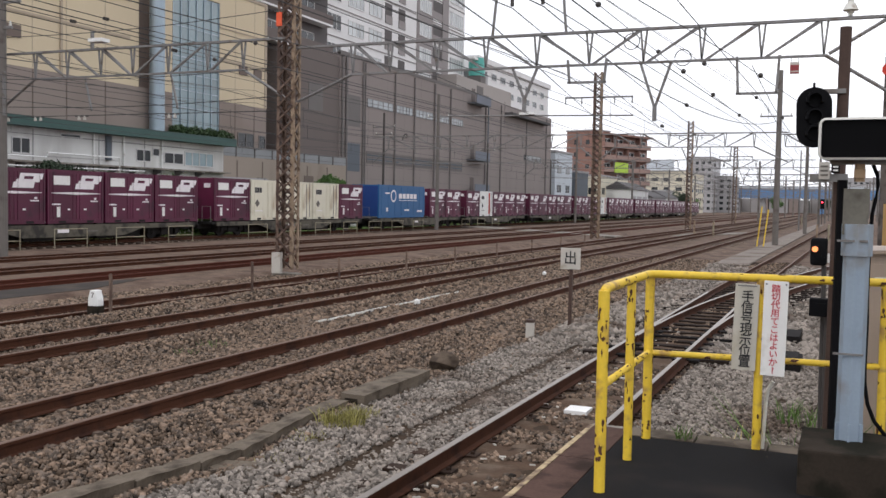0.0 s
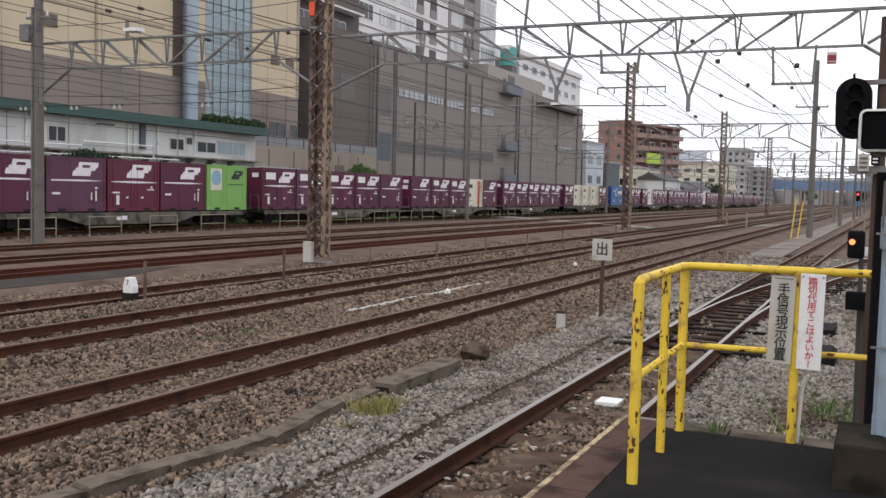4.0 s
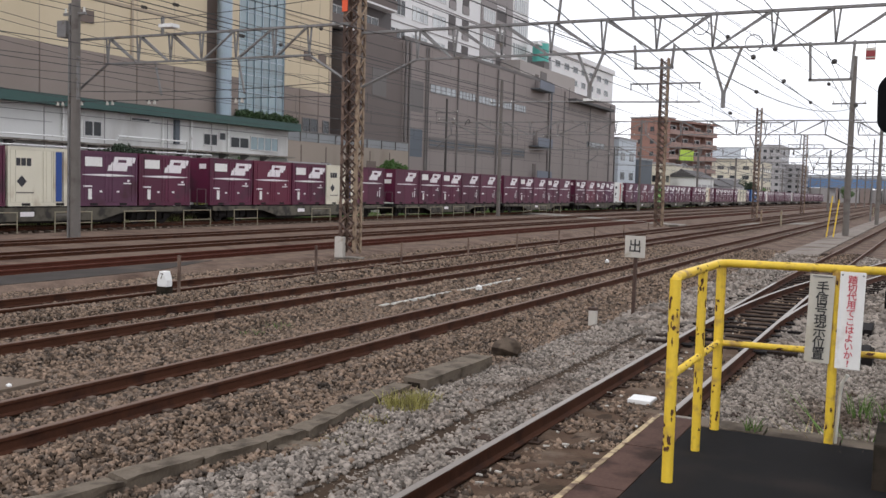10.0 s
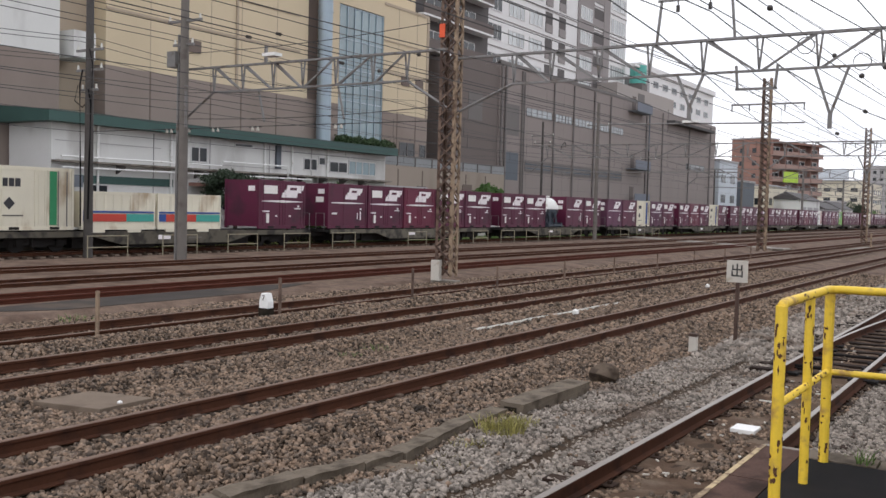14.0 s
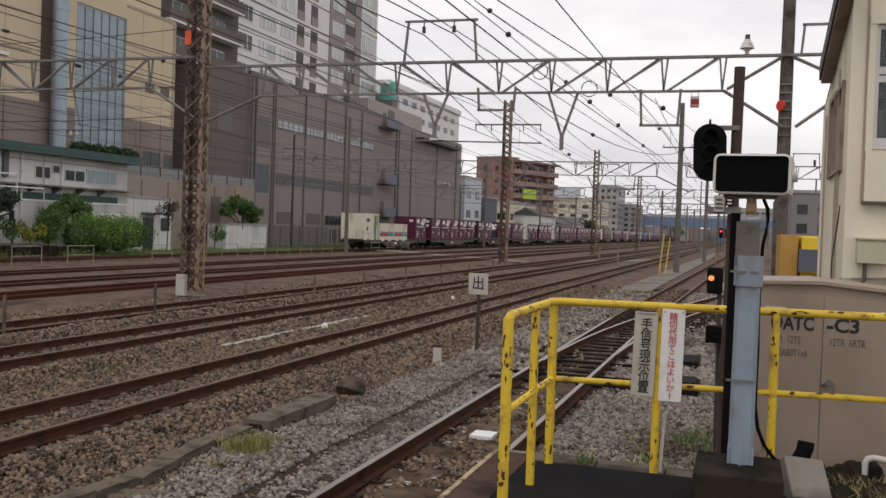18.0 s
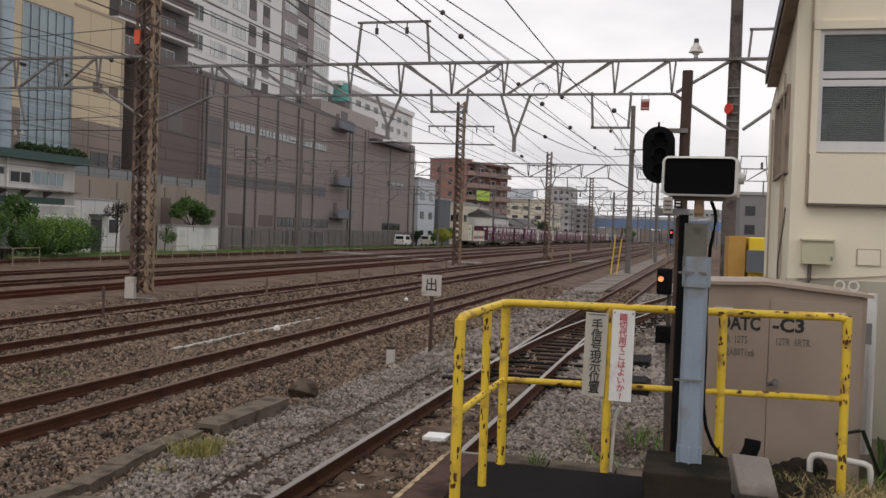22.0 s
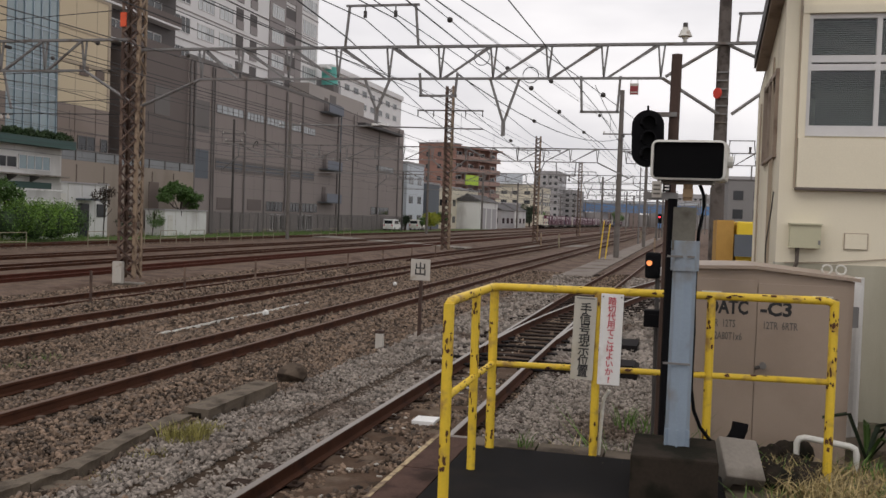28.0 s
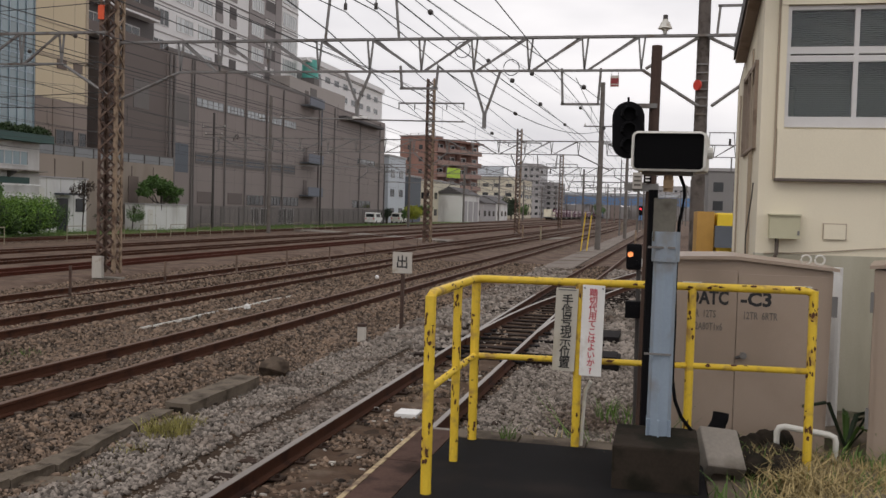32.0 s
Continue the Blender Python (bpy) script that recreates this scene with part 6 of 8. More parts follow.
# ---- the signal house ----
def signal_house():
    t = thing("signal_house", "cream mortar signal house with aluminium windows", "house")
    Y, X = 9.5, 0.905
    b = BM()
    # front wall with a window opening
    wx0, wx1, wz0, wz1 = 1.11, 3.2, 3.15, 4.25
    # Up to 1.93 m the wall is darker and greener than above.
    part("plinth", bx(X, 6, Y, Y + 0.2, GZ, 1.93), PLINTH, t, "grey-green lower wall")
    for a in ((X, wx0, Y, Y + 0.2, 1.93, 6.2), (wx1, 6, Y, Y + 0.2, 1.93, 6.2), (wx0, wx1, Y, Y + 0.2, 1.93, wz0), (wx0, wx1, Y, Y + 0.2, wz1, 6.2)):
        part("front_wall", bx(*a), STUCCO, t)
    # side wall with a window opening
    sz0, sz1, sy0, sy1 = 2.98, 3.82, 9.9, 11.3
    for y0, y1, z0, z1, z2 in ((Y + 0.2, sy0, GZ, 4.49, 4.41), (sy1, 12.4, GZ, 4.08, 3.91), (sy0, sy1, GZ, sz0, sz0), (sy0, sy1, sz1, 4.41, 4.08)):
        b = BM()
        prism(b, [(y0, z0), (y1, z0), (y1, z2), (y0, z1)], "x", X, X + 0.2)
        part("side_wall", b, STUCCO, t)
    part("rear_wall", bx(X, 6, 12.4, 12.6, GZ, 3.85), STUCCO, t)
    # Added backing, floor and ceiling in dark colours make the unlit room.
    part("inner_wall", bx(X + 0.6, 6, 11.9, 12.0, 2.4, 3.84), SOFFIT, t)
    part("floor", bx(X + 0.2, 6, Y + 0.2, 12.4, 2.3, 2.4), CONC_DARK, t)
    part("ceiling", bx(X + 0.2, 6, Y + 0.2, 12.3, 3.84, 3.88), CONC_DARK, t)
    # projecting band below the window
    part("apron_panel", bx(1.055, 6, Y - 0.07, Y, 2.63, 3.10), STUCCO, t)
    # Thin dark strip painted as the shadow below the apron.
    part("apron_edge", bx(1.045, 6, Y - 0.085, Y, 2.615, 2.64), SOFFIT, t)
    part("window_surround", bx(1.05, 1.11, Y - 0.05, Y, 3.10, 4.33), STUCCO, t)
    part("window_surround", bx(1.05, 6, Y - 0.06, Y, 4.255, 4.33), STUCCO, t)
    part("corner_line", bx(1.03, 1.05, Y - 0.02, Y, 2.63, 6.0), TAN, t)
    w = part("front_window", bx(wx0, wx1, Y - 0.03, Y + 0.06, wz0 - 0.03, wz0 + 0.02), ALU, t)
    for a in ((wx0, wx0 + 0.035, wz0, wz1), (wx1 - 0.035, wx1, wz0, wz1), (1.70, 1.743, wz0, wz1), (2.4, 2.44, wz0, wz1)):
        part("sash", bx(a[0], a[1], Y - 0.02, Y + 0.04, a[2] + 0.02, a[3]), ALU, w)
    for z0, z1 in ((wz0 + 0.02, wz0 + 0.07), (3.73, 3.79), (3.805, 3.87), (wz1 - 0.04, wz1)):
        part("sash_rail", bx(wx0 + 0.035, wx1 - 0.035, Y - 0.018, Y + 0.038, z0, z1), ALU, w)
    for x0, x1 in ((wx0 + 0.035, 1.70), (1.743, 2.4), (2.44, wx1 - 0.035)):
        for z0, z1 in ((wz0 + 0.07, 3.73), (3.87, wz1 - 0.04)):
            p = part("pane", bx(x0, x1, Y + 0.006, Y + 0.012, z0, z1), WINGLASS, w)
            p.visible_shadow = False
            b = BM()
            k = z0 + 0.004
            while k < z1 - 0.012:
                prism(b, [(Y + 0.060, k), (Y + 0.061, k + 0.001), (Y + 0.080, k + 0.0165), (Y + 0.079, k + 0.0155)], "x", x0 - 0.01, x1 + 0.01)
                k += 0.0195
            tagged(part("blind_slats", b, BLIND, w), kind="stuff")
    # side window and frame
    s = part("side_window", bx(X - 0.035, X + 0.06, sy0 - 0.03, sy1 + 0.05, sz0 - 0.03, sz0), VERGE, t, "brown side window sill")
    for a in ((sy0, sy0 + 0.05), (sy0 + 0.72, sy0 + 0.78), (sy1 - 0.05, sy1)):
        part("sash", bx(X - 0.035, X + 0.05, a[0], a[1], sz0, sz1), VERGE, s, "weathered brown sash")
    part("sash_rail", bx(X - 0.03, X + 0.046, sy0 + 0.05, sy1 - 0.05, sz1 - 0.05, sz1 - 0.003), VERGE, s)
    pp = part("pane", bx(X + 0.02, X + 0.026, sy0, sy1, sz0, sz1), WINGLASS, s)
    pp.visible_shadow = False
    # shed roof that falls to the rear, with a boarded verge over the side wall
    b = BM()
    prism(b, [(12.9, 3.80), (9.52, 4.545), (9.52, 4.70), (12.9, 3.95)], "x", 0.93, 6.0)
    part("roof", b, SOFFIT, t, "brown boarded roof")
    b = BM()
    prism(b, [(11.5, 4.035), (8.55, 4.70), (8.55, 4.90), (11.5, 4.235)], "x", 0.785, 0.902)
    part("verge_board", b, VERGE, t, "pale brown boarded verge")
    b = BM()
    prism(b, [(11.53, 4.075), (8.55, 4.745), (8.55, 4.93), (11.53, 4.26)], "x", 0.765, 0.784)
    part("fascia", b, DARK_STEEL, t)
    # Added panel that blocks daylight showing through from the side window.
    part("side_blind", bx(X + 0.10, X + 0.11, sy0 - 0.05, sy1 + 0.05, sz0 - 0.05, sz1 + 0.05), BLIND, t)
    # fittings
    bxs = part("meter_box", bx(1.015, 1.285, Y - 0.12, Y, 2.075, 2.29), METER, t, "olive-cream meter box")
    part("lid", bx(1.005, 1.295, Y - 0.14, Y, 2.29, 2.305), METER, bxs)
    part("catch", bx(1.262, 1.28, Y - 0.13, Y - 0.12, 2.11, 2.15), GREY_STEEL, bxs)
    b = BM()
    hose(b, [(1.09, Y - 0.06, 2.075), (1.09, Y - 0.06, 1.93), (1.07, Y - 0.05, 1.88), (1.03, Y - 0.02, 1.86)], 0.018)
    part("conduit", b, SOFFIT, t)
    part("vent_plate", bx(1.51, 1.70, Y - 0.02, Y, 2.08, 2.22), STUCCO, t, "cream vent plate")
    part("vent_edge", bx(1.50, 1.71, Y - 0.012, Y, 2.075, 2.23), TAN, t)
    b = BM()
    hose(b, [(X - 0.03, Y + 0.15, 2.60), (X - 0.04, Y + 0.17, 2.45), (X - 0.05, Y + 0.3, 2.25), (X - 0.055, Y + 0.45, 2.08), (X - 0.05, Y + 0.5, 1.95), (X - 0.04, Y + 0.45, 1.8), (X - 0.03, Y + 0.4, 1.3)], 0.007)
    part("cable", b, DARK_STEEL, t)
    for yy, z0, z1 in ((0.62, 1.2, 3.6), (0.85, 1.2, 4.0), (2.3, 1.2, 3.7)):
        b = BM()
        rod(b, (X - 0.02, Y + yy, z0), (X - 0.02, Y + yy, z1), 0.011, n=8)
        part("conduit", b, TAN, t, "weathered wall conduit")
    b = BM()
    hose(b, [(0.98, Y - 0.012, 1.93), (1.4, Y - 0.012, 1.95), (1.9, Y - 0.012, 2.0), (2.6, Y - 0.012, 2.06)], 0.006, 5)
    part("crack_line", b, TAN, t)
    b = BM()
    rod(b, (1.485, 8.6, 0.3), (1.485, 8.6, 1.86), 0.055, n=12)
    solo("drain_pipe", b, WHITE, "white plastic drain pipe behind the cabinet", "pipe")


WINGLASS = bpy.data.materials.new("window_glass")
WINGLASS.use_nodes = True
_b = WINGLASS.node_tree.nodes["Principled BSDF"]
_b.inputs["Transmission Weight"].default_value, _b.inputs["Roughness"].default_value, _b.inputs["IOR"].default_value = 1.0, 0.02, 1.45
_b.inputs["Base Color"].default_value = (0.66, 0.72, 0.72, 1)
BLIND = mat("grey_blind_slats", (0.135, 0.15, 0.142), 0.7, var=0.15, bump=0)
METER = mat("olive_cream_paint", (0.50, 0.48, 0.33), 0.5, var=0.06, bump=0.03)
signal_house()


def track_machine():
    """The yellow maintenance machine between the pole and the house."""
    t = thing("track_machine", "yellow and dark grey track maintenance machine parked beside the line", "vehicle", at=pose(1.20, 21.5, GZ))
    part("body", bx(0.0, 0.9, 0, 3, 0.5, 2.6), mat("machine_yellow", (0.78, 0.55, 0.03), 0.5, var=0.08, bump=0.03), t, bevel=0.04)
    part("panel", bx(-0.42, -0.06, 0.1, 2.6, 0.9, 2.62), mat("ochre_panel", (0.48, 0.27, 0.06), 0.6, var=0.12, bump=0.05), t)
    part("boom", bx(-0.05, 0.95, -0.25, -0.02, 1.85, 2.32), SLATE, t, "dark grey boom")
    b = BM()
    rod(b, (0.72, -0.28, 1.35), (0.72, -0.04, 1.35), 0.42, n=20)
    part("drum", b, FARGREY, t, "grey drum")
    part("lower_box", bx(-0.45, -0.05, 0.0, 2.0, 0.1, 0.9), CASE, t)
    for x in (-0.3, 0.6):
        b = BM()
        rod(b, (x, 0.4, 0.3), (x + 0.14, 0.4, 0.3), 0.3, n=16)
        part("wheel", b, DARK_STEEL, t)
    for y in (0.2, 2.4):
        part("frame_bar", bx(-0.45, 0.95, y, y + 0.15, 0.3, 0.5), DARK_STEEL, t)


track_machine()


# ---- small things in the track bed ----
def shu_sign():
    t = thing("track_sign", "white square track sign with one black character on a rusty post", "sign", at=pose(-4.96, 18.25, GZ))
    b = BM()
    rod(b, (0, 0, -0.1), (0.01, 0, 1.30), 0.032, square=True)
    part("post", b, RUST_DARK, t)
    p = part("plate", bx(-0.20, 0.20, -0.05, -0.035, 1.21, 1.63), SIGN_OLD, t, bevel=0.003)
    lettering("character", "出", 0.28, INK, p, pose(0, -0.052, 1.415, 90), 0.95)


shu_sign()


def cable_marker():
    t = thing("cable_marker", "short white cable marker post in the ballast", "marker", at=pose(-5.14, 16.25, GZ))
    part("box", bx(-0.07, 0.07, -0.05, 0.05, 0.02, 0.36), SIGN_OLD, t, bevel=0.01)
    part("foot", bx(-0.05, 0.05, -0.04, 0.04, -0.1, 0.02), DARK_STEEL, t)
    part("cap", bx(-0.075, 0.075, -0.055, 0.055, 0.36, 0.41), RUST_DARK, t, "rusty cap")


cable_marker()


def distance_marker():
    t = thing("stone_marker", "white wedge-topped stone marker with a worn black figure", "marker", at=pose(-13.1, 14.07, -0.02))
    b = BM()
    prism(b, [(-0.115, 0.17), (0.115, 0.17), (0.115, 0.30), (0.06, 0.47), (-0.06, 0.47), (-0.115, 0.30)], "y", -0.085, 0.085)
    part("stone", b, WHITE, t, bevel=0.012)
    # Dark colour on the foot stands for the shade low on the marker.
    part("foot", bx(-0.125, 0.125, -0.095, 0.095, -0.3, 0.17), CONC_DARK, t, "foot coloured dark for shade", bevel=0.01)
    lettering("figure", "7", 0.15, INK_GREY, t, pose(0, -0.0875, 0.37, 90))


distance_marker()


def boulder():
    rnd = random.Random(21)
    b = BM()
    for k in range(26):
        a, u = rnd.uniform(0, 2 * math.pi), rnd.uniform(-1, 1)
        r = math.sqrt(1 - u * u) * rnd.uniform(0.82, 1.0)
        b.verts.new((-5.28 + 0.26 * r * math.cos(a), 12.63 + 0.22 * r * math.sin(a), -0.07 + 0.17 * u))
    hull = bmesh.ops.convex_hull(b, input=list(b.verts))
    bmesh.ops.delete(b, geom=[v for v in b.verts if not v.link_faces], context="VERTS")
    solo("boulder", b, BOULDER, "rough grey-brown angular boulder lying on the ballast", "stone", bevel=0.012)


BOULDER = mat("brown_grey_rock", (0.105, 0.08, 0.06), 0.95, var=0.35, scale=7, fine=40, bump=0.7, spec=0.15, dirt=(0.05, 0.037, 0.028), dirt_amt=0.45, dirt_scale=5)
boulder()


def roughen(bm, amp, seed):
    """Breaks the edges of a slab a little."""
    bmesh.ops.subdivide_edges(bm, edges=list(bm.edges), cuts=5, use_grid_fill=True)
    for v in bm.verts:
        v.co += amp * noise.noise_vector(v.co * 6 + Vector((seed, 0, 0))) + amp * 0.5 * noise.noise_vector(v.co * 19)


def kerb_run():
    """Old concrete trough covers, a crooked line of slabs."""
    rnd = random.Random(8)
    t = thing("kerb_line", "crooked line of old concrete kerb slabs in the ballast", "kerb")
    pts = [(-5.80, 3.4), (-5.66, 4.4), (-5.52, 5.4), (-5.42, 6.2), (-5.30, 6.9), (-5.22, 7.4), (-5.32, 8.1), (-5.40, 9.0), (-5.44, 9.85)]
    for (x0, y0), (x1, y1) in zip(pts, pts[1:]):
        ln = math.hypot(x1 - x0, y1 - y0)
        a = math.degrees(math.atan2(x0 - x1, y1 - y0))
        b = BM()
        box(b, -0.11, 0.11, 0.0, ln - 0.02, -0.16, 0.03)
        roughen(b, 0.022, 7)
        o = part("slab", b, KERB, t)
        o.matrix_basis = pose(x0, y0, -0.125 + rnd.uniform(-0.02, 0.015), rnd.uniform(-1, 1), rnd.uniform(-4, 4), a)
    b = BM()
    box(b, -0.16, 0.16, 0, 1.85, -0.12, 0.05)
    roughen(b, 0.014, 9)
    o = part("slab", b, KERB, t)
    o.matrix_basis = pose(-5.31, 9.9, -0.10, 0.5, 2, -1)
    part("end_face", bx(-5.40, -5.24, 9.885, 9.9, -0.16, -0.10), CONC_DARK, t)


kerb_run()
b = BM()
box(b, -0.22, 0.22, -0.16, 0.16, -0.03, 0.03)
roughen(b, 0.02, 3)
sl = solo("broken_slab", b, KERB, "flat broken concrete slab in the dirt beside the kerb", "slab")
sl.matrix_basis = pose(-4.98, 7.1, -0.20, 2, 3, 24)
b = BM()
prism(b, [(-9.95, 6.75), (-9.0, 6.95), (-9.05, 7.75), (-9.95, 7.55)], "z", -0.24, -0.14)
solo("concrete_slab", b, mat("brown_slab_concrete", (0.165, 0.128, 0.098), 0.95, var=0.2, scale=3, fine=45, bump=0.3, spec=0.2, dirt=(0.11, 0.083, 0.062), dirt_amt=0.4, dirt_scale=2), "flat square concrete cover slab between the tracks", "slab", bevel=0.01)
b = BM()
box(b, -2.93, -2.66, 10.62, 10.92, -0.22, -0.13)
solo("white_cover", b, WHITE, "white painted cover block inside the siding", "block", bevel=0.01)
for x, y, far in ((-13.2, 10.15, 0), (-13.2, 14.58, 0), (-13.2, 19.4, 0), (-13.2, 23.7, 1), (-13.2, 28.2, 1), (-13.2, 32.4, 1), (-13.2, 36.95, 1), (-13.2, 41.7, 1), (-13.2, 46.5, 1), (-13.2, 51.3, 1)):
    b = BM()
    rod(b, (x, y, GZ - 0.1), (x, y, 0.72 if not far else 0.62), 0.024, square=True)
    solo("low_post", b, RUST_LIGHT if y < 12 else RUST_STEEL, "short rusty post in a row beside the track", "post", "low posts")
rnd = random.Random(2)
for k, (x, y, s) in enumerate(((-9.3, 20.5, 0.09), (-6.0, 31.0, 0.09), (-9.1, 7.3, 0.035), (-9.5, 31.5, 0.08))):
    b = BM()
    bmesh.ops.create_icosphere(b, subdivisions=1, radius=s, matrix=pose(x, y, GZ + 0.1))
    solo("pale_stone", b, WHITE, "pale loose stone on the ballast", "stone", "loose stones")
b = BM()
for k in range(14):
    y = 16.5 + 0.55 * k
    cbox(b, -9.6 + 0.03 * math.sin(k), y, GZ + 0.055, 0.05, 0.5, 0.05, rnd.uniform(-3, 3))
solo("white_cable", b, CASE, "broken white cable trough line between the tracks", "cable", kind="stuff")


# ---- the turnout in the siding ----
def bent_rail(name, pts, parent, side, top):
    """A rail that follows a bent line."""
    out = [(-0.064, -0.153), (0.064, -0.153), (0.012, -0.125), (0.010, -0.05), (0.0325, -0.038), (0.0325, -0.006), (0.024, 0.0), (-0.024, 0.0), (-0.0325, -0.006), (-0.0325, -0.038), (-0.010, -0.05), (-0.012, -0.125)]
    b = BM()
    rings = []
    for i, p in enumerate(pts):
        q, r = Vector(pts[max(i - 1, 0)]), Vector(pts[min(i + 1, len(pts) - 1)])
        d = (r - q).normalized()
        n = Vector((d.y, -d.x, 0))
        rings.append([b.verts.new((p[0] + n.x * o[0], p[1] + n.y * o[0], p[2] + o[1])) for o in out])
    for a, c in zip(rings, rings[1:]):
        for k in range(len(out)):
            j = (k + 1) % len(out)
            b.faces.new((a[k], a[j], c[j], c[k]))
    b.faces.new(rings[0])
    b.faces.new(rings[-1][::-1])
    me = finish(b, name, side)
    me.materials.append(top)
    for f in me.polygons:
        if f.normal.z > 0.8 and f.center.z > -0.01:
            f.material_index = 1
    return again(name, me, parent)


def turnout():
    t = thing("turnout", "siding turnout with dark slide plates and a diverging branch", "turnout")
    line = [(15.0 + 1.5 * k) for k in range(20)]
    def branch(off):
        return [(-2.76 + off + 0.0058 * min(max(0, y - 16.0), 13.0) ** 2 + 0.15 * max(0, y - 29.0), y, -0.004) for y in line]
    for off in (-0.5485, 0.5485):
        bent_rail("through_rail", [(-2.76 + off + 0.0145 * max(0, y - 27.0), y, 0.0) for y in (26.0, 28, 31, 35, 40, 50, 65, 90, 140, 240)], t, RAIL_SIDE, RAIL_TOP)
    bent_rail("branch_rail", branch(-0.53)[1:], t, RAIL_SIDE, RAIL_SHINE)
    bent_rail("branch_rail", branch(0.53)[2:], t, RAIL_SIDE, RAIL_SHINE)
    for k in range(7):
        y = 15.0 + 0.62 * k
        for xx in (-3.31, -2.21):
            part("slide_plate", bx(xx - 0.20, xx + 0.20, y - 0.09, y + 0.09, -0.15, -0.115), BOGIE_BLACK, t)
    for k in range(26):
        y = 15.3 + 0.62 * k
        w = 0.0058 * min(max(0, y - 16.0), 13.0) ** 2 + 0.15 * max(0, y - 29.0)
        part("timber", bx(-3.9, -1.6 + w, y - 0.1, y + 0.1, -0.28, -0.14), GREASY, t)
    for y in (15.6, 17.3):
        b = BM()
        rod(b, (-3.6, y, -0.10), (-0.9, y, -0.10), 0.025, n=8)
        part("stretcher_rod", b, BOGIE_BLACK, t)
    m = part("point_machine", bx(-1.35, -0.55, 15.2, 16.0, -0.24, -0.04), BOGIE_BLACK, t, "dark point machine case", bevel=0.03)
    part("lid", bx(-1.30, -0.6, 15.25, 15.95, -0.04, -0.01), BOGIE_BLACK, m)
    for k in range(3):
        part("bond_cable", bx(-3.1 + 0.25 * k, -2.95 + 0.25 * k, 12.6 + 0.5 * k, 12.62 + 0.5 * k, -0.17, -0.15), CASE, t)
    part("cover_plate", bx(-1.5, -0.7, 18.5, 19.6, -0.24, -0.10), BOGIE_BLACK, t, "black trough cover")


GREASY = mat("greasy_turnout_timber", (0.024, 0.017, 0.014), 0.95, var=0.4, scale=6, fine=40, bump=0.4, spec=0.1, obj_rand=0.5, dirt=(0.06, 0.045, 0.036), dirt_amt=0.3, dirt_scale=5)
BOGIE_BLACK = mat("greased_black_steel", (0.014, 0.012, 0.012), 0.85, 0.0, spec=0.12, var=0.25, scale=4, fine=30, bump=0.1)
turnout()
rnd = random.Random(31)
b = BM()
for k in range(46):
    cbox(b, rnd.uniform(-3.2, -2.3), rnd.uniform(5.5, 19.5), -0.128, rnd.uniform(0.02, 0.07), rnd.uniform(0.01, 0.03), 0.012, rnd.uniform(0, 180))
solo("track_litter", b, SIGN_OLD, "pale scraps lying in the dirt of the siding", "litter", kind="stuff")

# ---- railings beside the far track ----
RAILPAINT = mat("yellowed_white_rail_paint", (0.28, 0.25, 0.17), 0.6, var=0.12, scale=3, fine=30, bump=0.05, dirt=(0.22, 0.13, 0.08), dirt_amt=0.35, dirt_scale=3)


def railing(y):
    t = thing("guard_railing", "yellowed white tube guard railing beside the track", "railing", "guard railings", at=pose(-32.0, y, GZ))
    for yy in (0.0, 1.95):
        b = BM()
        rod(b, (0, yy, -0.1), (0, yy, 0.98), 0.022, n=8)
        part("post", b, RAILPAINT, t)
    for z in (0.98, 0.52):
        b = BM()
        rod(b, (0, -0.03, z), (0, 1.98, z), 0.02, n=8)
        part("rail", b, RAILPAINT, t)
    return t


r0 = railing(24.2)
for y in (28.0, 31.85, 35.7, 39.5, 46.6, 50.4, 54.2, 58.0, 61.8, 65.6, 69.5, 80.0, 84.0, 88.0):
    copy_thing(r0, pose(-32.0, y, GZ))

# ---- greenery ----
LEAF = mat("mid_green_leaf", (0.066, 0.138, 0.026), 0.6, var=0.2, scale=2, fine=15, bump=0, island=0.9)
LEAF_L = mat("bright_green_leaf", (0.16, 0.29, 0.035), 0.6, var=0.2, scale=2, fine=15, bump=0, island=0.8)
LEAF_D = mat("dark_pine_needles", (0.022, 0.040, 0.018), 0.7, var=0.25, scale=2, fine=15, bump=0, island=0.9)
LEAF_Y = mat("yellow_green_leaf", (0.30, 0.32, 0.03), 0.6, var=0.2, scale=2, fine=15, bump=0, island=0.7)
GRASS = mat("green_grass", (0.10, 0.18, 0.035), 0.7, var=0.25, scale=2, fine=15, bump=0, island=0.9)
WEED = mat("yellow_green_weed", (0.16, 0.185, 0.05), 0.7, var=0.25, scale=2, fine=15, bump=0, island=0.9)
WEED_Y = mat("yellowed_weed", (0.26, 0.235, 0.07), 0.7, var=0.25, scale=2, fine=15, bump=0, island=0.9)
STRAW = mat("dry_straw_grass", (0.36, 0.28, 0.13), 0.8, var=0.25, scale=2, fine=15, bump=0, island=0.9)
TURF = mat("rough_turf", (0.085, 0.125, 0.035), 0.95, spec=0.2, var=0.4, scale=1.2, fine=9, bump=0.5, dirt=(0.13, 0.105, 0.06), dirt_amt=0.4, dirt_scale=0.35)
LEAF_R = mat("red_brown_leaf", (0.05, 0.03, 0.02), 0.7, var=0.25, scale=2, fine=15, bump=0, island=0.9)
LEAF_P = mat("dusky_green_leaf", (0.04, 0.075, 0.024), 0.7, var=0.25, scale=2, fine=15, bump=0, island=0.9)
BARK = mat("dark_bark", (0.045, 0.035, 0.028), 0.9, var=0.25, scale=4, fine=25, bump=0.3)


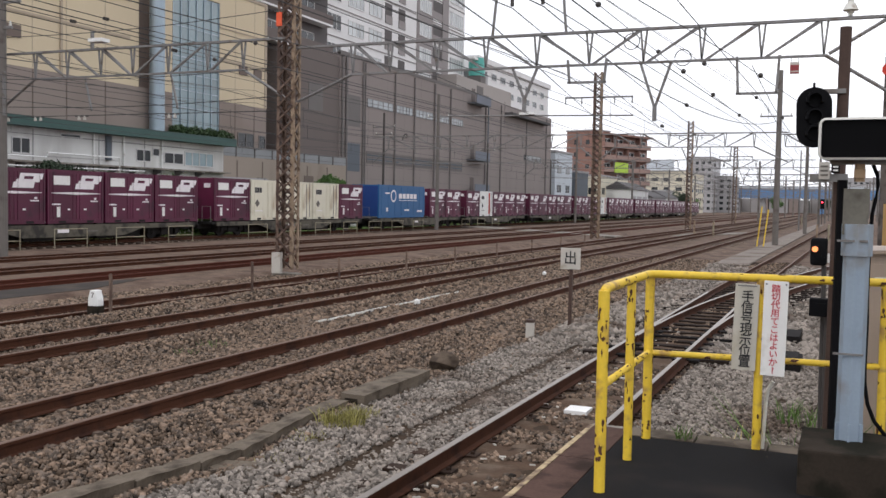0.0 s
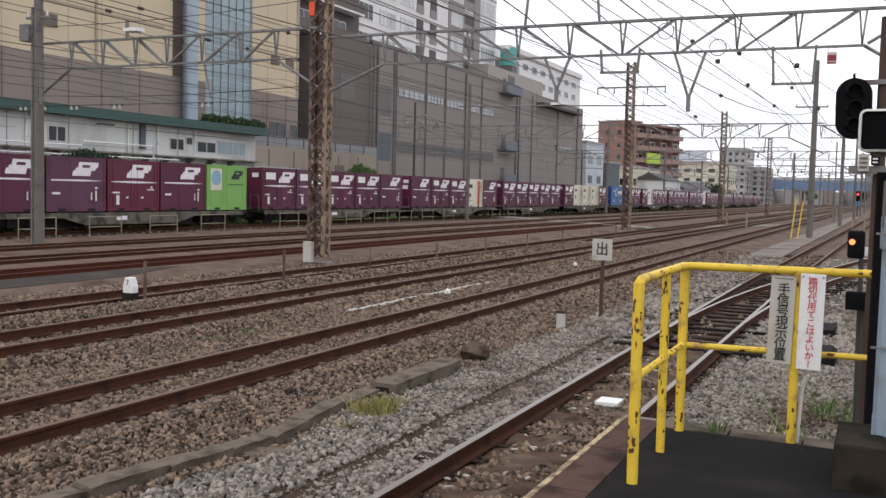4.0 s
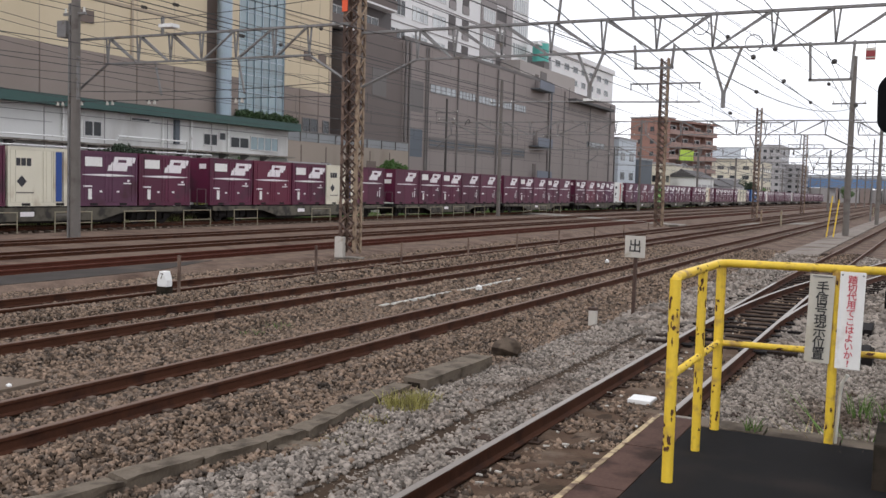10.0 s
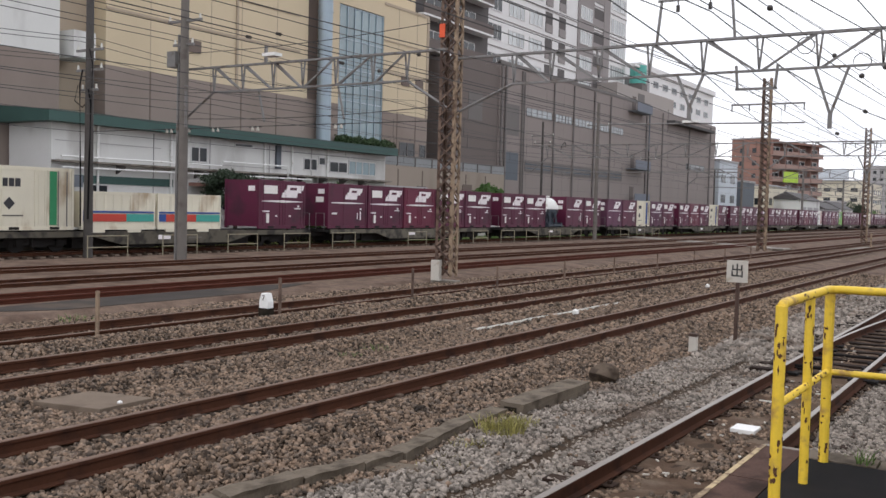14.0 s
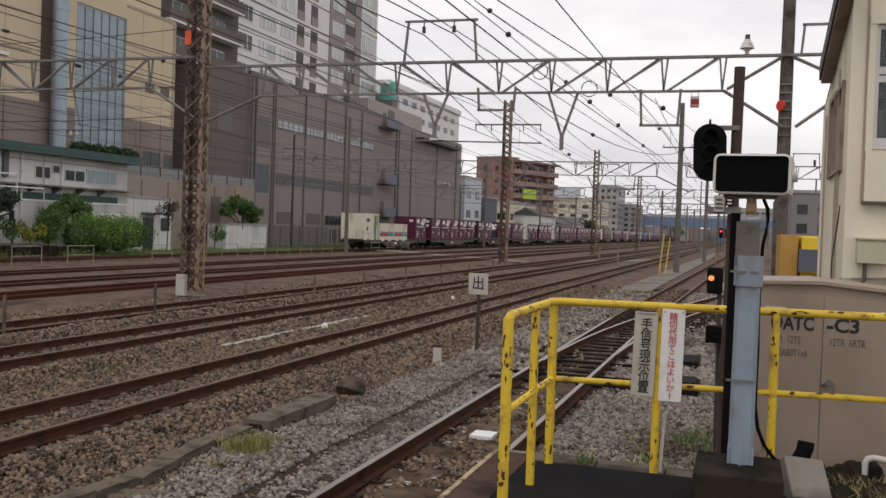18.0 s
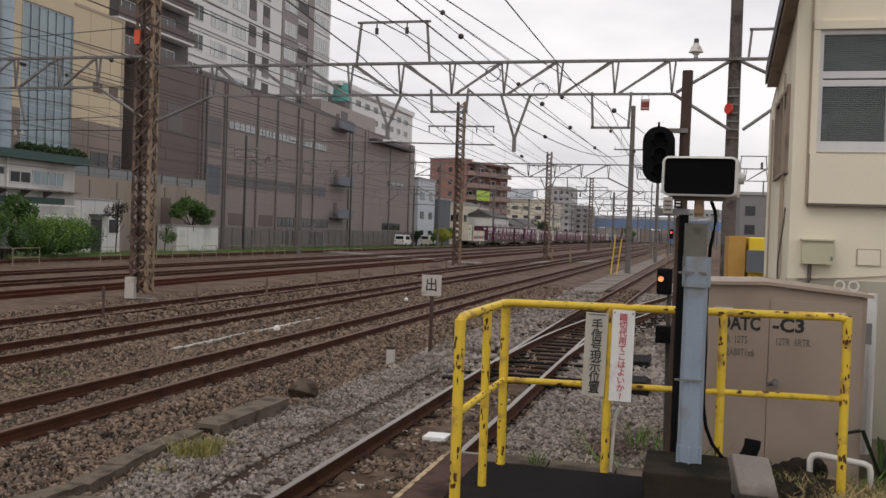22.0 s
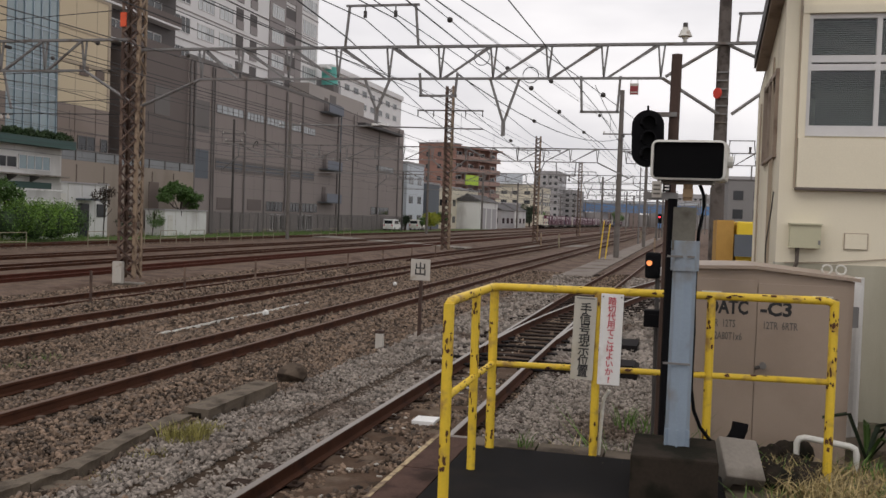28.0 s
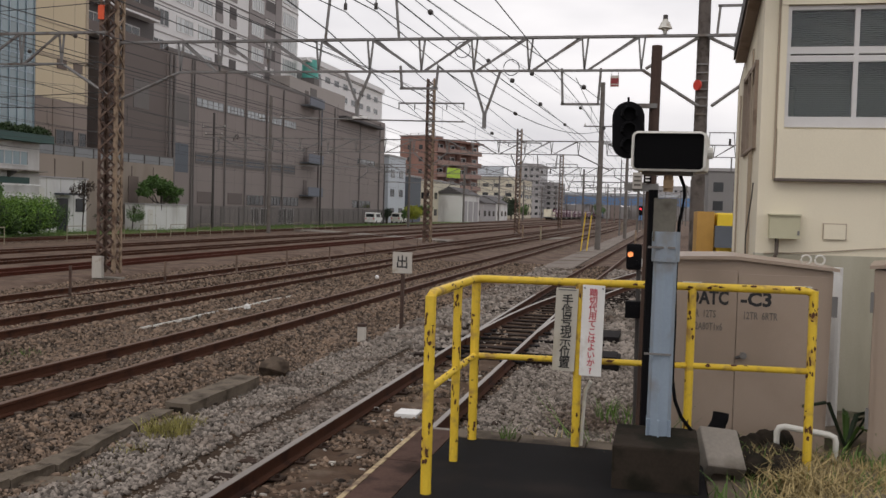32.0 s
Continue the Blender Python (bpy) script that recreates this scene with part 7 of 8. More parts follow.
def leaf_cloud(name, blobs, count, size, m, parent, seed, label=""):
    """Small bent leaves scattered through the shells of several clumps."""
    rg = np.random.RandomState(seed)
    vs, fs = [], []
    w = np.array([bl[3] ** 2 for bl in blobs])
    w = w / w.sum()
    for i in rg.choice(len(blobs), count, p=w):
        cx, cy, cz, r, fl = blobs[i]
        d = rg.normal(size=3)
        d /= np.linalg.norm(d)
        q = r * (0.55 + 0.5 * rg.rand()) * (1 + 0.25 * math.sin(7 * d[0] + i) * math.cos(5 * d[1] + i))
        p = np.array((cx, cy, cz)) + d * np.array((q, q, q * fl))
        a = rg.normal(size=3)
        a /= np.linalg.norm(a)
        c = np.cross(a, rg.normal(size=3))
        c /= np.linalg.norm(c)
        s = size * (0.6 + 0.8 * rg.rand())
        k = len(vs)
        vs += [tuple(p - a * s), tuple(p + c * s * 0.5), tuple(p + a * s), tuple(p - c * s * 0.5)]
        fs += [(k, k + 1, k + 2), (k, k + 2, k + 3)]
    me = bpy.data.meshes.new(name)
    me.from_pydata(vs, [], fs)
    me.materials.append(m)
    o = new(name, me)
    if parent:
        o.parent = parent
    if label:
        tagged(o, label)
    return o


def trunk(t, x, y, h, r, lean=0.0, limbs=()):
    b = BM()
    hose(b, [(x, y, GZ), (x + lean * 0.4, y + lean * 0.3, GZ + h * 0.5), (x + lean, y + lean * 0.5, GZ + h)], r, 8)
    for dx, dy, z, dz in limbs:
        hose(b, [(x + lean * z / h, y, GZ + z), (x + dx * 0.5, y + dy * 0.5, GZ + z + dz * 0.4), (x + dx, y + dy, GZ + z + dz)], r * 0.45, 6)
    part("trunk", b, BARK, t)


def pine_tree(x, y, h, seed):
    t = thing("pine_tree", "dark pruned pine with flat needle clumps by the office", "tree", "pines")
    rg = random.Random(seed)
    limbs = [(rg.uniform(-1, 1), rg.uniform(-1.3, 1.3), h * rg.uniform(0.55, 0.8), 0.5) for k in range(6)]
    trunk(t, x, y, h * 0.92, 0.13, 0.2, limbs)
    bl = [(x + rg.uniform(-1.0, 1.0), y + rg.uniform(-1.5, 1.5), GZ + h * rg.uniform(0.62, 0.98), rg.uniform(0.45, 0.75), 0.6) for k in range(9)]
    leaf_cloud("crown", bl, 5200, 0.08, LEAF_D, t, seed)


pine_tree(-39.7, 40.0, 4.0, 1)
pine_tree(-39.5, 42.0, 3.75, 2)
t = thing("clipped_bush", "dense green clipped bush in front of the office", "bush")
trunk(t, -39.5, 52.0, 1.2, 0.08, 0.1)
leaf_cloud("crown", [(-39.5 + 0.35 * math.sin(k * 2.3), 49.6 + 0.62 * k, GZ + 1.3 + 0.25 * math.sin(k * 1.7), 1.1, 0.95) for k in range(10)], 20000, 0.062, LEAF, t, 4)
# Brighter leaves, set 0.2 m higher than the crown's.
leaf_cloud("young_growth", [(-39.4 + 0.35 * math.sin(k * 2.3), 49.8 + 0.62 * k, GZ + 1.5 + 0.25 * math.sin(k * 1.7), 1.12, 0.95) for k in range(9)], 9000, 0.06, LEAF_L, t, 5)
# Added dark balls fill the bush and stand for its shaded inside.
b = BM()
for k in range(10):
    bmesh.ops.create_icosphere(b, subdivisions=2, radius=0.82, matrix=pose(-39.6 + 0.3 * math.sin(k * 2.3), 49.6 + 0.62 * k, GZ + 1.2 + 0.25 * math.sin(k * 1.7)))
part("inner_growth", b, LEAF_D, t)
t = thing("broadleaf_tree", "green tree rising behind the clipped bush", "tree")
trunk(t, -40.4, 50.0, 2.6, 0.09, 0.2, ((0.5, 0.5, 1.6, 0.8), (-0.4, -0.6, 1.8, 0.7)))
leaf_cloud("crown", [(-40.4 + dx, 50.0 + dy, GZ + z, r, 0.9) for dx, dy, z, r in ((0, 0, 3.3, 0.7), (0.3, 0.7, 2.8, 0.7), (-0.2, -0.7, 2.7, 0.7), (0.1, -1.4, 2.2, 0.6), (0.2, -2.2, 1.9, 0.6))], 7000, 0.08, LEAF, t, 6)
t = thing("round_bush", "round green bush by the office wall", "bush")
trunk(t, -40.0, 47.6, 1.4, 0.06)
leaf_cloud("crown", [(-40.0, 47.6, GZ + 2.1, 0.75, 1.1), (-40.0, 47.4, GZ + 1.5, 0.7, 1.0)], 4200, 0.075, LEAF, t, 7)
for k, (x, y, h, m) in enumerate(((-40.3, 44.9, 2.2, LEAF), (-40.0, 46.0, 1.7, LEAF_Y), (-42.0, 63.0, 4.0, LEAF_R), (-42.6, 67.2, 2.2, LEAF_D), (-42.4, 70.5, 2.0, LEAF))):
    t = thing("sapling", "thin sapling with sparse leaves by the yard's edge", "tree", "saplings")
    rg = random.Random(k + 20)
    trunk(t, x, y, h, 0.045, 0.15, [(rg.uniform(-0.6, 0.6), rg.uniform(-0.7, 0.7), h * rg.uniform(0.35, 0.8), 0.7) for j in range(9)])
    leaf_cloud("crown", [(x + rg.uniform(-0.5, 0.5), y + rg.uniform(-0.6, 0.6), GZ + h * rg.uniform(0.5, 1.05), 0.4, 1.0) for j in range(6)], 900, 0.07, m, t, k + 30)
t = thing("broadleaf_tree", "layered green tree before the grey hall", "tree")
trunk(t, -43.0, 75.8, 3.0, 0.11, 0.2, [(0.3, dy, 2.2, 0.8) for dy in (-2.4, -1.3, 1.2, 2.2)])
leaf_cloud("crown", [(-43.0 + 0.5 * math.sin(k * 2), 73.4 + 0.6 * k, GZ + 3.3 + 0.7 * math.sin(k * 0.5) + (k % 2) * 0.35, 0.75, 0.55) for k in range(9)], 8500, 0.09, LEAF, t, 9)
leaf_cloud("terrace_planting", [(-45.6, 56.9 + 0.6 * k, 7.15 + 0.12 * math.sin(k * 2.1), 0.5, 0.75) for k in range(12)], 4200, 0.09, LEAF_P, None, 11)
tagged(bpy.data.objects["terrace_planting"], "dark green planting on the terrace below the glazed bay", "bush")
part("planter", bx(-45.98, -45.22, 56.4, 64.0, 6.26, 6.9), TAUPE_J, bpy.data.objects["terrace_planting"])
t = thing("yellow_shrub", "bright yellow-green shrub by the parked cars", "bush")
trunk(t, -42, 159, 1.2, 0.08)
leaf_cloud("crown", [(-42, 157.5 + 0.9 * k, GZ + 1.9, 1.2, 0.9) for k in range(5)], 3000, 0.16, LEAF_Y, t, 12)
for k, (x, y, h) in enumerate(((-41.5, 166, 3.0), (-41.8, 142.5, 2.2), (-41.5, 151, 2.0), (-47, 300, 6.5), (-46, 318, 5.0), (-44, 282, 4.0), (-30, 470, 7.0), (-8, 520, 9.0), (18, 430, 8.0))):
    t = thing("broadleaf_tree", "far dark green tree beside the line", "tree", "far trees")
    trunk(t, x, y, h * 0.6, 0.14, 0.2)
    rg = random.Random(k + 50)
    leaf_cloud("crown", [(x + rg.uniform(-1, 1) * h * 0.25, y + rg.uniform(-1, 1) * h * 0.35, GZ + h * rg.uniform(0.4, 0.95), h * 0.22, 0.9) for j in range(8)], 1600, h * 0.04, LEAF_D if k % 2 else LEAF, t, k + 60)


def turf_strip(name, x0, x1, y0, y1, label):
    rg = random.Random(int(y0))
    xs = [x0 + (x1 - x0) * i / 8 for i in range(9)]
    ys = [y0 + (y1 - y0) * i / 60 for i in range(61)]
    vs = [(x + (rg.uniform(-0.3, 0.3) if x in (x0, x1) else 0), y, GZ + 0.02 + (0.10 * abs(noise.noise((x * 0.5, y * 0.3, 1))) if x0 < x < x1 else -0.01)) for y in ys for x in xs]
    fs = [(j * 9 + i, j * 9 + i + 1, (j + 1) * 9 + i + 1, (j + 1) * 9 + i) for j in range(60) for i in range(8)]
    me = bpy.data.meshes.new(name)
    me.from_pydata(vs, [], fs)
    me.materials.append(TURF)
    return tagged(new(name, me), label, "grass", kind="structure")


turf_strip("turf", -43.8, -37.0, 43.0, 195.0, "rough green turf at the yard's edge")


def blades(name, spots, m, label, seed, lean=0.35):
    """Tufts of narrow blades. A spot is x, y, z, radius, height, count."""
    rg = np.random.RandomState(seed)
    vs, fs = [], []
    for x, y, z, r, h, n in spots:
        for k in range(n):
            a, q = rg.rand() * 2 * math.pi, r * math.sqrt(rg.rand())
            px, py = x + q * math.cos(a), y + q * math.sin(a)
            hh = h * (0.5 + 0.6 * rg.rand())
            lx, ly = rg.normal(size=2) * lean * hh
            wx, wy = rg.normal(size=2)
            nn = math.hypot(wx, wy) + 1e-6
            w = 0.012 * h ** 0.4
            wx, wy = wx / nn * w, wy / nn * w
            i = len(vs)
            vs += [(px - wx, py - wy, z), (px + wx, py + wy, z), (px + lx * 0.35 + wx * 0.7, py + ly * 0.35 + wy * 0.7, z + hh * 0.6), (px + lx * 0.35 - wx * 0.7, py + ly * 0.35 - wy * 0.7, z + hh * 0.6), (px + lx, py + ly, z + hh)]
            fs += [(i, i + 1, i + 2, i + 3), (i + 3, i + 2, i + 4)]
    me = bpy.data.meshes.new(name)
    me.from_pydata(vs, [], fs)
    me.materials.append(m)
    return tagged(new(name, me), label, "grass", kind="stuff")


rg = random.Random(77)
blades("turf_grass", [(rg.uniform(-43.5, -37.3), rg.uniform(44, 130), GZ, 0.6, rg.uniform(0.2, 0.5), 26) for k in range(420)], GRASS, "tall green grass along the yard's edge", 1)
blades("terrace_weeds", [(-38.1 + rg.uniform(-0.3, 0.25), rg.uniform(29, 48), GZ, 0.3, rg.uniform(0.3, 0.7), 22) for k in range(70)], WEED, "ragged weeds along the terrace edge", 9)
blades("kerb_weeds", [(-4.92, 8.95, -0.22, 0.26, 0.24, 330), (-4.86, 9.35, -0.22, 0.2, 0.17, 150), (-4.95, 8.3, -0.22, 0.2, 0.12, 70), (-4.85, 7.6, -0.22, 0.3, 0.08, 70), (-5.1, 6.4, -0.22, 0.2, 0.08, 30)], WEED_Y, "yellow-green weeds beside the kerb slabs", 2)
blades("platform_weeds", [(-0.30, 7.0, -0.2, 0.16, 1.0, 40), (-0.25, 7.15, -0.2, 0.12, 1.15, 26), (-1.0, 6.66, 0.3, 0.2, 0.42, 40), (-0.95, 6.5, 0.66, 0.06, 0.12, 26), (0.50, 5.6, 0.56, 0.2, 0.2, 60), (0.2, 6.6, 0.2, 0.15, 0.8, 14)], GRASS, "green weeds at the platform end", 3)
blades("straw_tufts", [(rg.uniform(0.75, 2.4), rg.uniform(5.1, 7.0), 0.57, 0.22, rg.uniform(0.08, 0.19), 75) for k in range(95)] + [(-0.75 + 0.2 * k, 6.70, 0.35, 0.1, 0.34, 16) for k in range(7)], STRAW, "dry straw-coloured grass on the earth bank", 4, 0.9)
blades("bank_grass", [(rg.uniform(0.5, 2.4), rg.uniform(5.0, 7.2), 0.57, 0.2, rg.uniform(0.10, 0.2), 30) for k in range(34)], GRASS, "green grass among the straw on the bank", 5, 0.5)
blades("track_weeds", [(-9.6, 13.0, -0.2, 0.3, 0.08, 40), (-9.5, 12.2, -0.2, 0.2, 0.06, 30), (-13.6, 9.2, -0.2, 0.5, 0.12, 60), (-16.3, 12.0, -0.2, 0.4, 0.12, 50), (-0.4, 11.5, -0.2, 0.25, 0.3, 50), (0.2, 12.5, -0.2, 0.3, 0.35, 40), (-0.9, 10.0, -0.2, 0.1, 0.12, 20)], GRASS, "small green weeds in the ballast", 6)


def agave(x, y, z):
    t = thing("agave", "dark green sword-leaved plant beside the cabinets", "plant")
    rg = random.Random(4)
    for k in range(9):
        a = rg.uniform(0, 2 * math.pi)
        l, h = rg.uniform(0.35, 0.6), rg.uniform(0.12, 0.42)
        b = BM()
        pts = [(x, y, z), (x + l * 0.45 * math.cos(a), y + l * 0.45 * math.sin(a), z + h), (x + l * math.cos(a), y + l * math.sin(a), z + h * 1.0)]
        w = (0.02 * math.sin(a), -0.02 * math.cos(a))
        q = [[b.verts.new((p[0] + s * w[0] * f, p[1] + s * w[1] * f, p[2] + u)) for s, u in ((-1, 0.008), (0, -0.012), (1, 0.008))] for p, f in zip(pts, (0.8, 1.0, 0.08))]
        for r0_, r1_ in zip(q, q[1:]):
            for j in range(2):
                b.faces.new((r0_[j], r0_[j + 1], r1_[j + 1], r1_[j]))
        part("leaf", b, LEAF_D if k % 3 else LEAF, t)


agave(1.42, 7.5, 0.56)


# ---- parked cars and white boxes at the yard's edge ----
def parked_car(x, y, m, label):
    t = thing("parked_car", label, "car", "parked cars", at=pose(x, y, GZ))
    b = BM()
    prism(b, [(-2.1, 0.35), (2.1, 0.35), (2.15, 0.75), (1.9, 0.95), (1.2, 1.05), (0.6, 1.75), (-1.7, 1.80), (-2.1, 1.0)], "x", -0.8, 0.8)
    part("body", b, m, t, bevel=0.04)
    part("side_glass", bx(0.80, 0.815, -1.5, 0.55, 1.1, 1.6), GLASS_D, t)
    part("rear_glass", bx(-0.6, 0.6, -2.04, -1.98, 1.05, 1.6), GLASS_D, t)
    for yy in (-1.35, 1.35):
        for xx in (-0.82, 0.64):
            b = BM()
            rod(b, (xx, yy, 0.32), (xx + 0.18, yy, 0.32), 0.32, n=14)
            w = part("wheel", b, BLACK, t)
            b = BM()
            rod(b, (xx - 0.01, yy, 0.32), (xx + 0.19, yy, 0.32), 0.18, n=12)
            part("rim", b, GREY_STEEL, w)
    for xx in (-0.7, 0.5):
        part("tail_light", bx(xx, xx + 0.2, -2.16, -2.08, 0.8, 1.0), INK_RED, t)


parked_car(-42.0, 136.5, WHITE, "white estate car parked on the turf")
parked_car(-42.2, 151.0, CASE, "pale car parked behind shrubs")


def site_box(x0, x1, y0, y1, h, label, m):
    t = thing("site_hut", label, "hut", "site huts")
    part("wall", bx(x0, x1, y0, y1, GZ, h), m, t)
    part("roof", bx(x0 - 0.1, x1 + 0.1, y0 - 0.1, y1 + 0.1, h, h + 0.12), FARGREY, t)
    n = max(2, int((y1 - y0) / 1.5))
    for k in range(n):
        y = y0 + (y1 - y0) * k / n
        part("rib", bx(x1, x1 + 0.03, y, y + 0.06, GZ, h), CASE, t)
    part("door", bx(x1, x1 + 0.04, y0 + 0.6, y0 + 1.4, GZ, h * 0.8), CASE, t)


site_box(-45.0, -43.4, 59.0, 65.6, 3.75, "white two-storey site hut beside the podium", WHITEW)
h = bpy.data.objects["site_hut"]
aw = part("awning", bx(-43.4, -42.6, 61.6, 63.6, 2.55, 2.68), SLATE, h, "dark awning over a doorway")
part("doorway", bx(-43.4, -43.35, 61.9, 63.2, GZ, 2.3), GLASS_D, h, "dark doorway")
part("window", bx(-43.4, -43.34, 64.2, 65.3, 1.3, 2.3), GLASS_D, h)
part("wall_box", bx(-43.4, -43.15, 59.4, 60.0, 1.0, 1.7), FARGREY, h)
site_box(-44.6, -42.8, 73.0, 80.4, 1.95, "low white storage hut on the turf", WHITEW)

# ---- patches and paths between the tracks ----
PALE_GRAVEL = mat("pale_grey_gravel", (0.215, 0.185, 0.160), 0.95, var=0.4, scale=2, fine=20, bump=0.7, spec=0.2, dirt=(0.13, 0.10, 0.08), dirt_amt=0.4, dirt_scale=0.5, dist=0.03)
b = BM()
prism(b, [(-5.15, 41.5), (-3.75, 41.5), (-3.5, 90.0), (-3.2, 160.0), (-4.3, 160.0), (-4.9, 90.0)], "z", GZ - 0.05, GZ + 0.09)
solo("gravel_path", b, PALE_GRAVEL, "pale grey gravel walkway beside the siding", "path", kind="structure")
b = BM()
prism(b, [(-18.5, 10.5), (-17.4, 12.5), (-17.4, 15.6), (-17.5, 18.6), (-18.6, 22.0), (-18.9, 19.0), (-18.9, 14.5)], "z", GZ - 0.05, YARD_Z + 0.012)
solo("asphalt_patch", b, PATCH, "dark asphalt patch beside the red track", "pavement", kind="structure")
b = BM()
prism(b, [(-37.0, 88), (-15.8, 70), (-15.8, 73), (-37.0, 93)], "z", GZ - 0.05, YARD_Z + 0.035)
solo("crossing_path", b, CONCRETE, "pale concrete service path across the yard", "pavement", kind="structure")
b = BM()
prism(b, [(-13.3, 80), (-9.0, 92), (-9.0, 99), (-13.3, 88)], "z", GZ - 0.05, GZ + 0.05)
solo("pale_path", b, CONCRETE, "pale concrete strip between the tracks", "pavement", kind="structure")
for k, (x, y, h) in enumerate(((-5.2, 64.0, 2.6), (-4.7, 62.5, 2.4))):
    b = BM()
    rod(b, (x, y, GZ), (x + 0.25, y, GZ + h), 0.035, square=True)
    solo("yellow_marker_post", b, YELLOW, "slanted yellow marker post beside the siding", "post", "yellow posts")
for k, (x, y) in enumerate(((-2.0, 78), (-1.2, 80), (0.2, 84), (-6.0, 150), (-12.0, 84), (-10.4, 84))):
    b = BM()
    rod(b, (x, y, GZ), (x, y, GZ + 1.3), 0.07, n=8)
    solo("track_post", b, RAILPAINT if k % 2 else RUST_LIGHT, "small pale post beside the far tracks", "post", "track posts")


def colour_signal(x, y, h):
    t = thing("colour_light_signal", "far colour-light signal showing red", "signal", at=pose(x, y, GZ))
    b = BM()
    rod(b, (0, 0, 0), (0, 0, h), 0.09, n=8)
    part("post", b, DARK_STEEL, t)
    part("backboard", bx(-0.35, 0.35, -0.1, 0.0, h - 0.9, h + 0.7), BLACK, t)
    b = BM()
    rod(b, (0, -0.12, h + 0.2), (0, -0.1, h + 0.2), 0.14, n=12)
    part("red_lens", b, glow("red_light", (1.0, 0.03, 0.05), 6.0), t, "lit red lens")


colour_signal(-3.6, 165.0, 3.4)
# Foliage colour greyed with the haze of distance.
HAZE_LEAF = mat("hazy_far_foliage", (0.10, 0.105, 0.095), 0.9, var=0.3, scale=0.2, fine=2, bump=0)
b = BM()
for k in range(36):
    rod(b, (-70 + 4 * k, 640 + 9 * math.sin(k), GZ), (-70 + 4 * k, 640 + 9 * math.sin(k), 5.5 + 2 * math.sin(k * 1.7)), 4.5, 2.5, n=7)
solo("far_woods", b, HAZE_LEAF, "dark far tree line on the horizon", "trees", kind="stuff")

# ---- ballast stones ----
def stone_field(name, n, area, size, m, label, seed, keep):
    """Many small angular stones lying on the ground, as one mesh."""
    rg = np.random.RandomState(seed)
    x0, x1, y0, y1 = area
    u = rg.rand(n)
    xs, ys = x0 + (x1 - x0) * rg.rand(n), y0 + (y1 - y0) * u ** 1.35
    ok = np.array([keep(x, y) for x, y in zip(xs, ys)])
    xs, ys = xs[ok], ys[ok]
    n = len(xs)
    zs = np.array([ground_z(x, y) for x, y in zip(xs, ys)])
    cube = np.array([(a, b, c) for c in (-1, 1) for b in (-1, 1) for a in (-1, 1)], float)
    jit = 1 + 0.45 * (rg.rand(n, 8, 3) - 0.5) * 2
    s = size * (0.55 + 0.9 * rg.rand(n, 1, 1)) * (1 + 1.1 * (rg.rand(n, 1, 3) - 0.5))
    p = cube[None] * jit * s * 0.5
    q = rg.normal(size=(n, 4))
    q /= np.linalg.norm(q, axis=1)[:, None]
    w, x, y, z = q.T
    R = np.stack([1 - 2 * (y * y + z * z), 2 * (x * y - z * w), 2 * (x * z + y * w), 2 * (x * y + z * w), 1 - 2 * (x * x + z * z), 2 * (y * z - x * w), 2 * (x * z - y * w), 2 * (y * z + x * w), 1 - 2 * (x * x + y * y)], 1).reshape(n, 3, 3)
    p = np.einsum("nij,nkj->nki", R, p)
    p += np.stack([xs, ys, zs + size * 0.38], 1)[:, None]
    quads = np.array([(0, 2, 3, 1), (4, 5, 7, 6), (0, 1, 5, 4), (2, 6, 7, 3), (0, 4, 6, 2), (1, 3, 7, 5)])
    f = (quads[None] + 8 * np.arange(n)[:, None, None]).reshape(-1, 4)
    me = bpy.data.meshes.new(name)
    me.vertices.add(n * 8)
    me.vertices.foreach_set("co", p.reshape(-1))
    me.loops.add(len(f) * 4)
    me.loops.foreach_set("vertex_index", f.reshape(-1))
    me.polygons.add(len(f))
    me.polygons.foreach_set("loop_start", np.arange(len(f)) * 4)
    me.update(calc_edges=True)
    me.validate()
    me.materials.append(m)
    return tagged(new(name, me), label, "ballast", kind="stuff")


def near_rail(x, y):
    for c in (-2.76, -7.5, -11.36 + 0.0035 * y, -14.1):
        if abs(abs(x - c) - 0.5485) < 0.07:
            return True
    return False


def on_slab(x, y):
    """The kerb slabs and the boulder keep their tops clear."""
    line = ((-5.80, 3.4), (-5.52, 5.4), (-5.30, 6.9), (-5.22, 7.4), (-5.44, 9.85))
    for (x0, y0), (x1, y1) in zip(line, line[1:]):
        if y0 <= y < y1 and abs(x - x0 - (x1 - x0) * (y - y0) / (y1 - y0)) < 0.10:
            return True
    return 9.85 < y < 11.75 and abs(x + 5.29) < 0.15


def in_turnout(x, y):
    """The timbers of the turnout lie clear of stones."""
    w = 0.0058 * min(max(0, y - 16.0), 13.0) ** 2 + 0.15 * max(0, y - 29.0)
    return 14.5 < y < 33 and -3.30 < x < -2.15 + w and noise.noise((x * 3, y * 3, 8)) < 0.35


def grey_zone(x, y):
    e = 0.25 * noise.noise((x, y * 0.5, 9))
    return (-5.1 + e < x < -3.45 + e) or x > -2.1 + e


def brown(x, y):
    if near_rail(x, y) or in_turnout(x, y) or on_slab(x, y) or (abs(x + 2.76) < 0.52 and noise.noise((x * 2, y * 2, 4)) > 0.08):
        return False
    return not grey_zone(x, y) or noise.noise((x * 9, y * 9, 2)) > 0.45


def grey(x, y):
    return not near_rail(x, y) and not in_turnout(x, y) and not on_slab(x, y) and grey_zone(x, y) and noise.noise((x * 5, y * 5, 6)) < 0.5


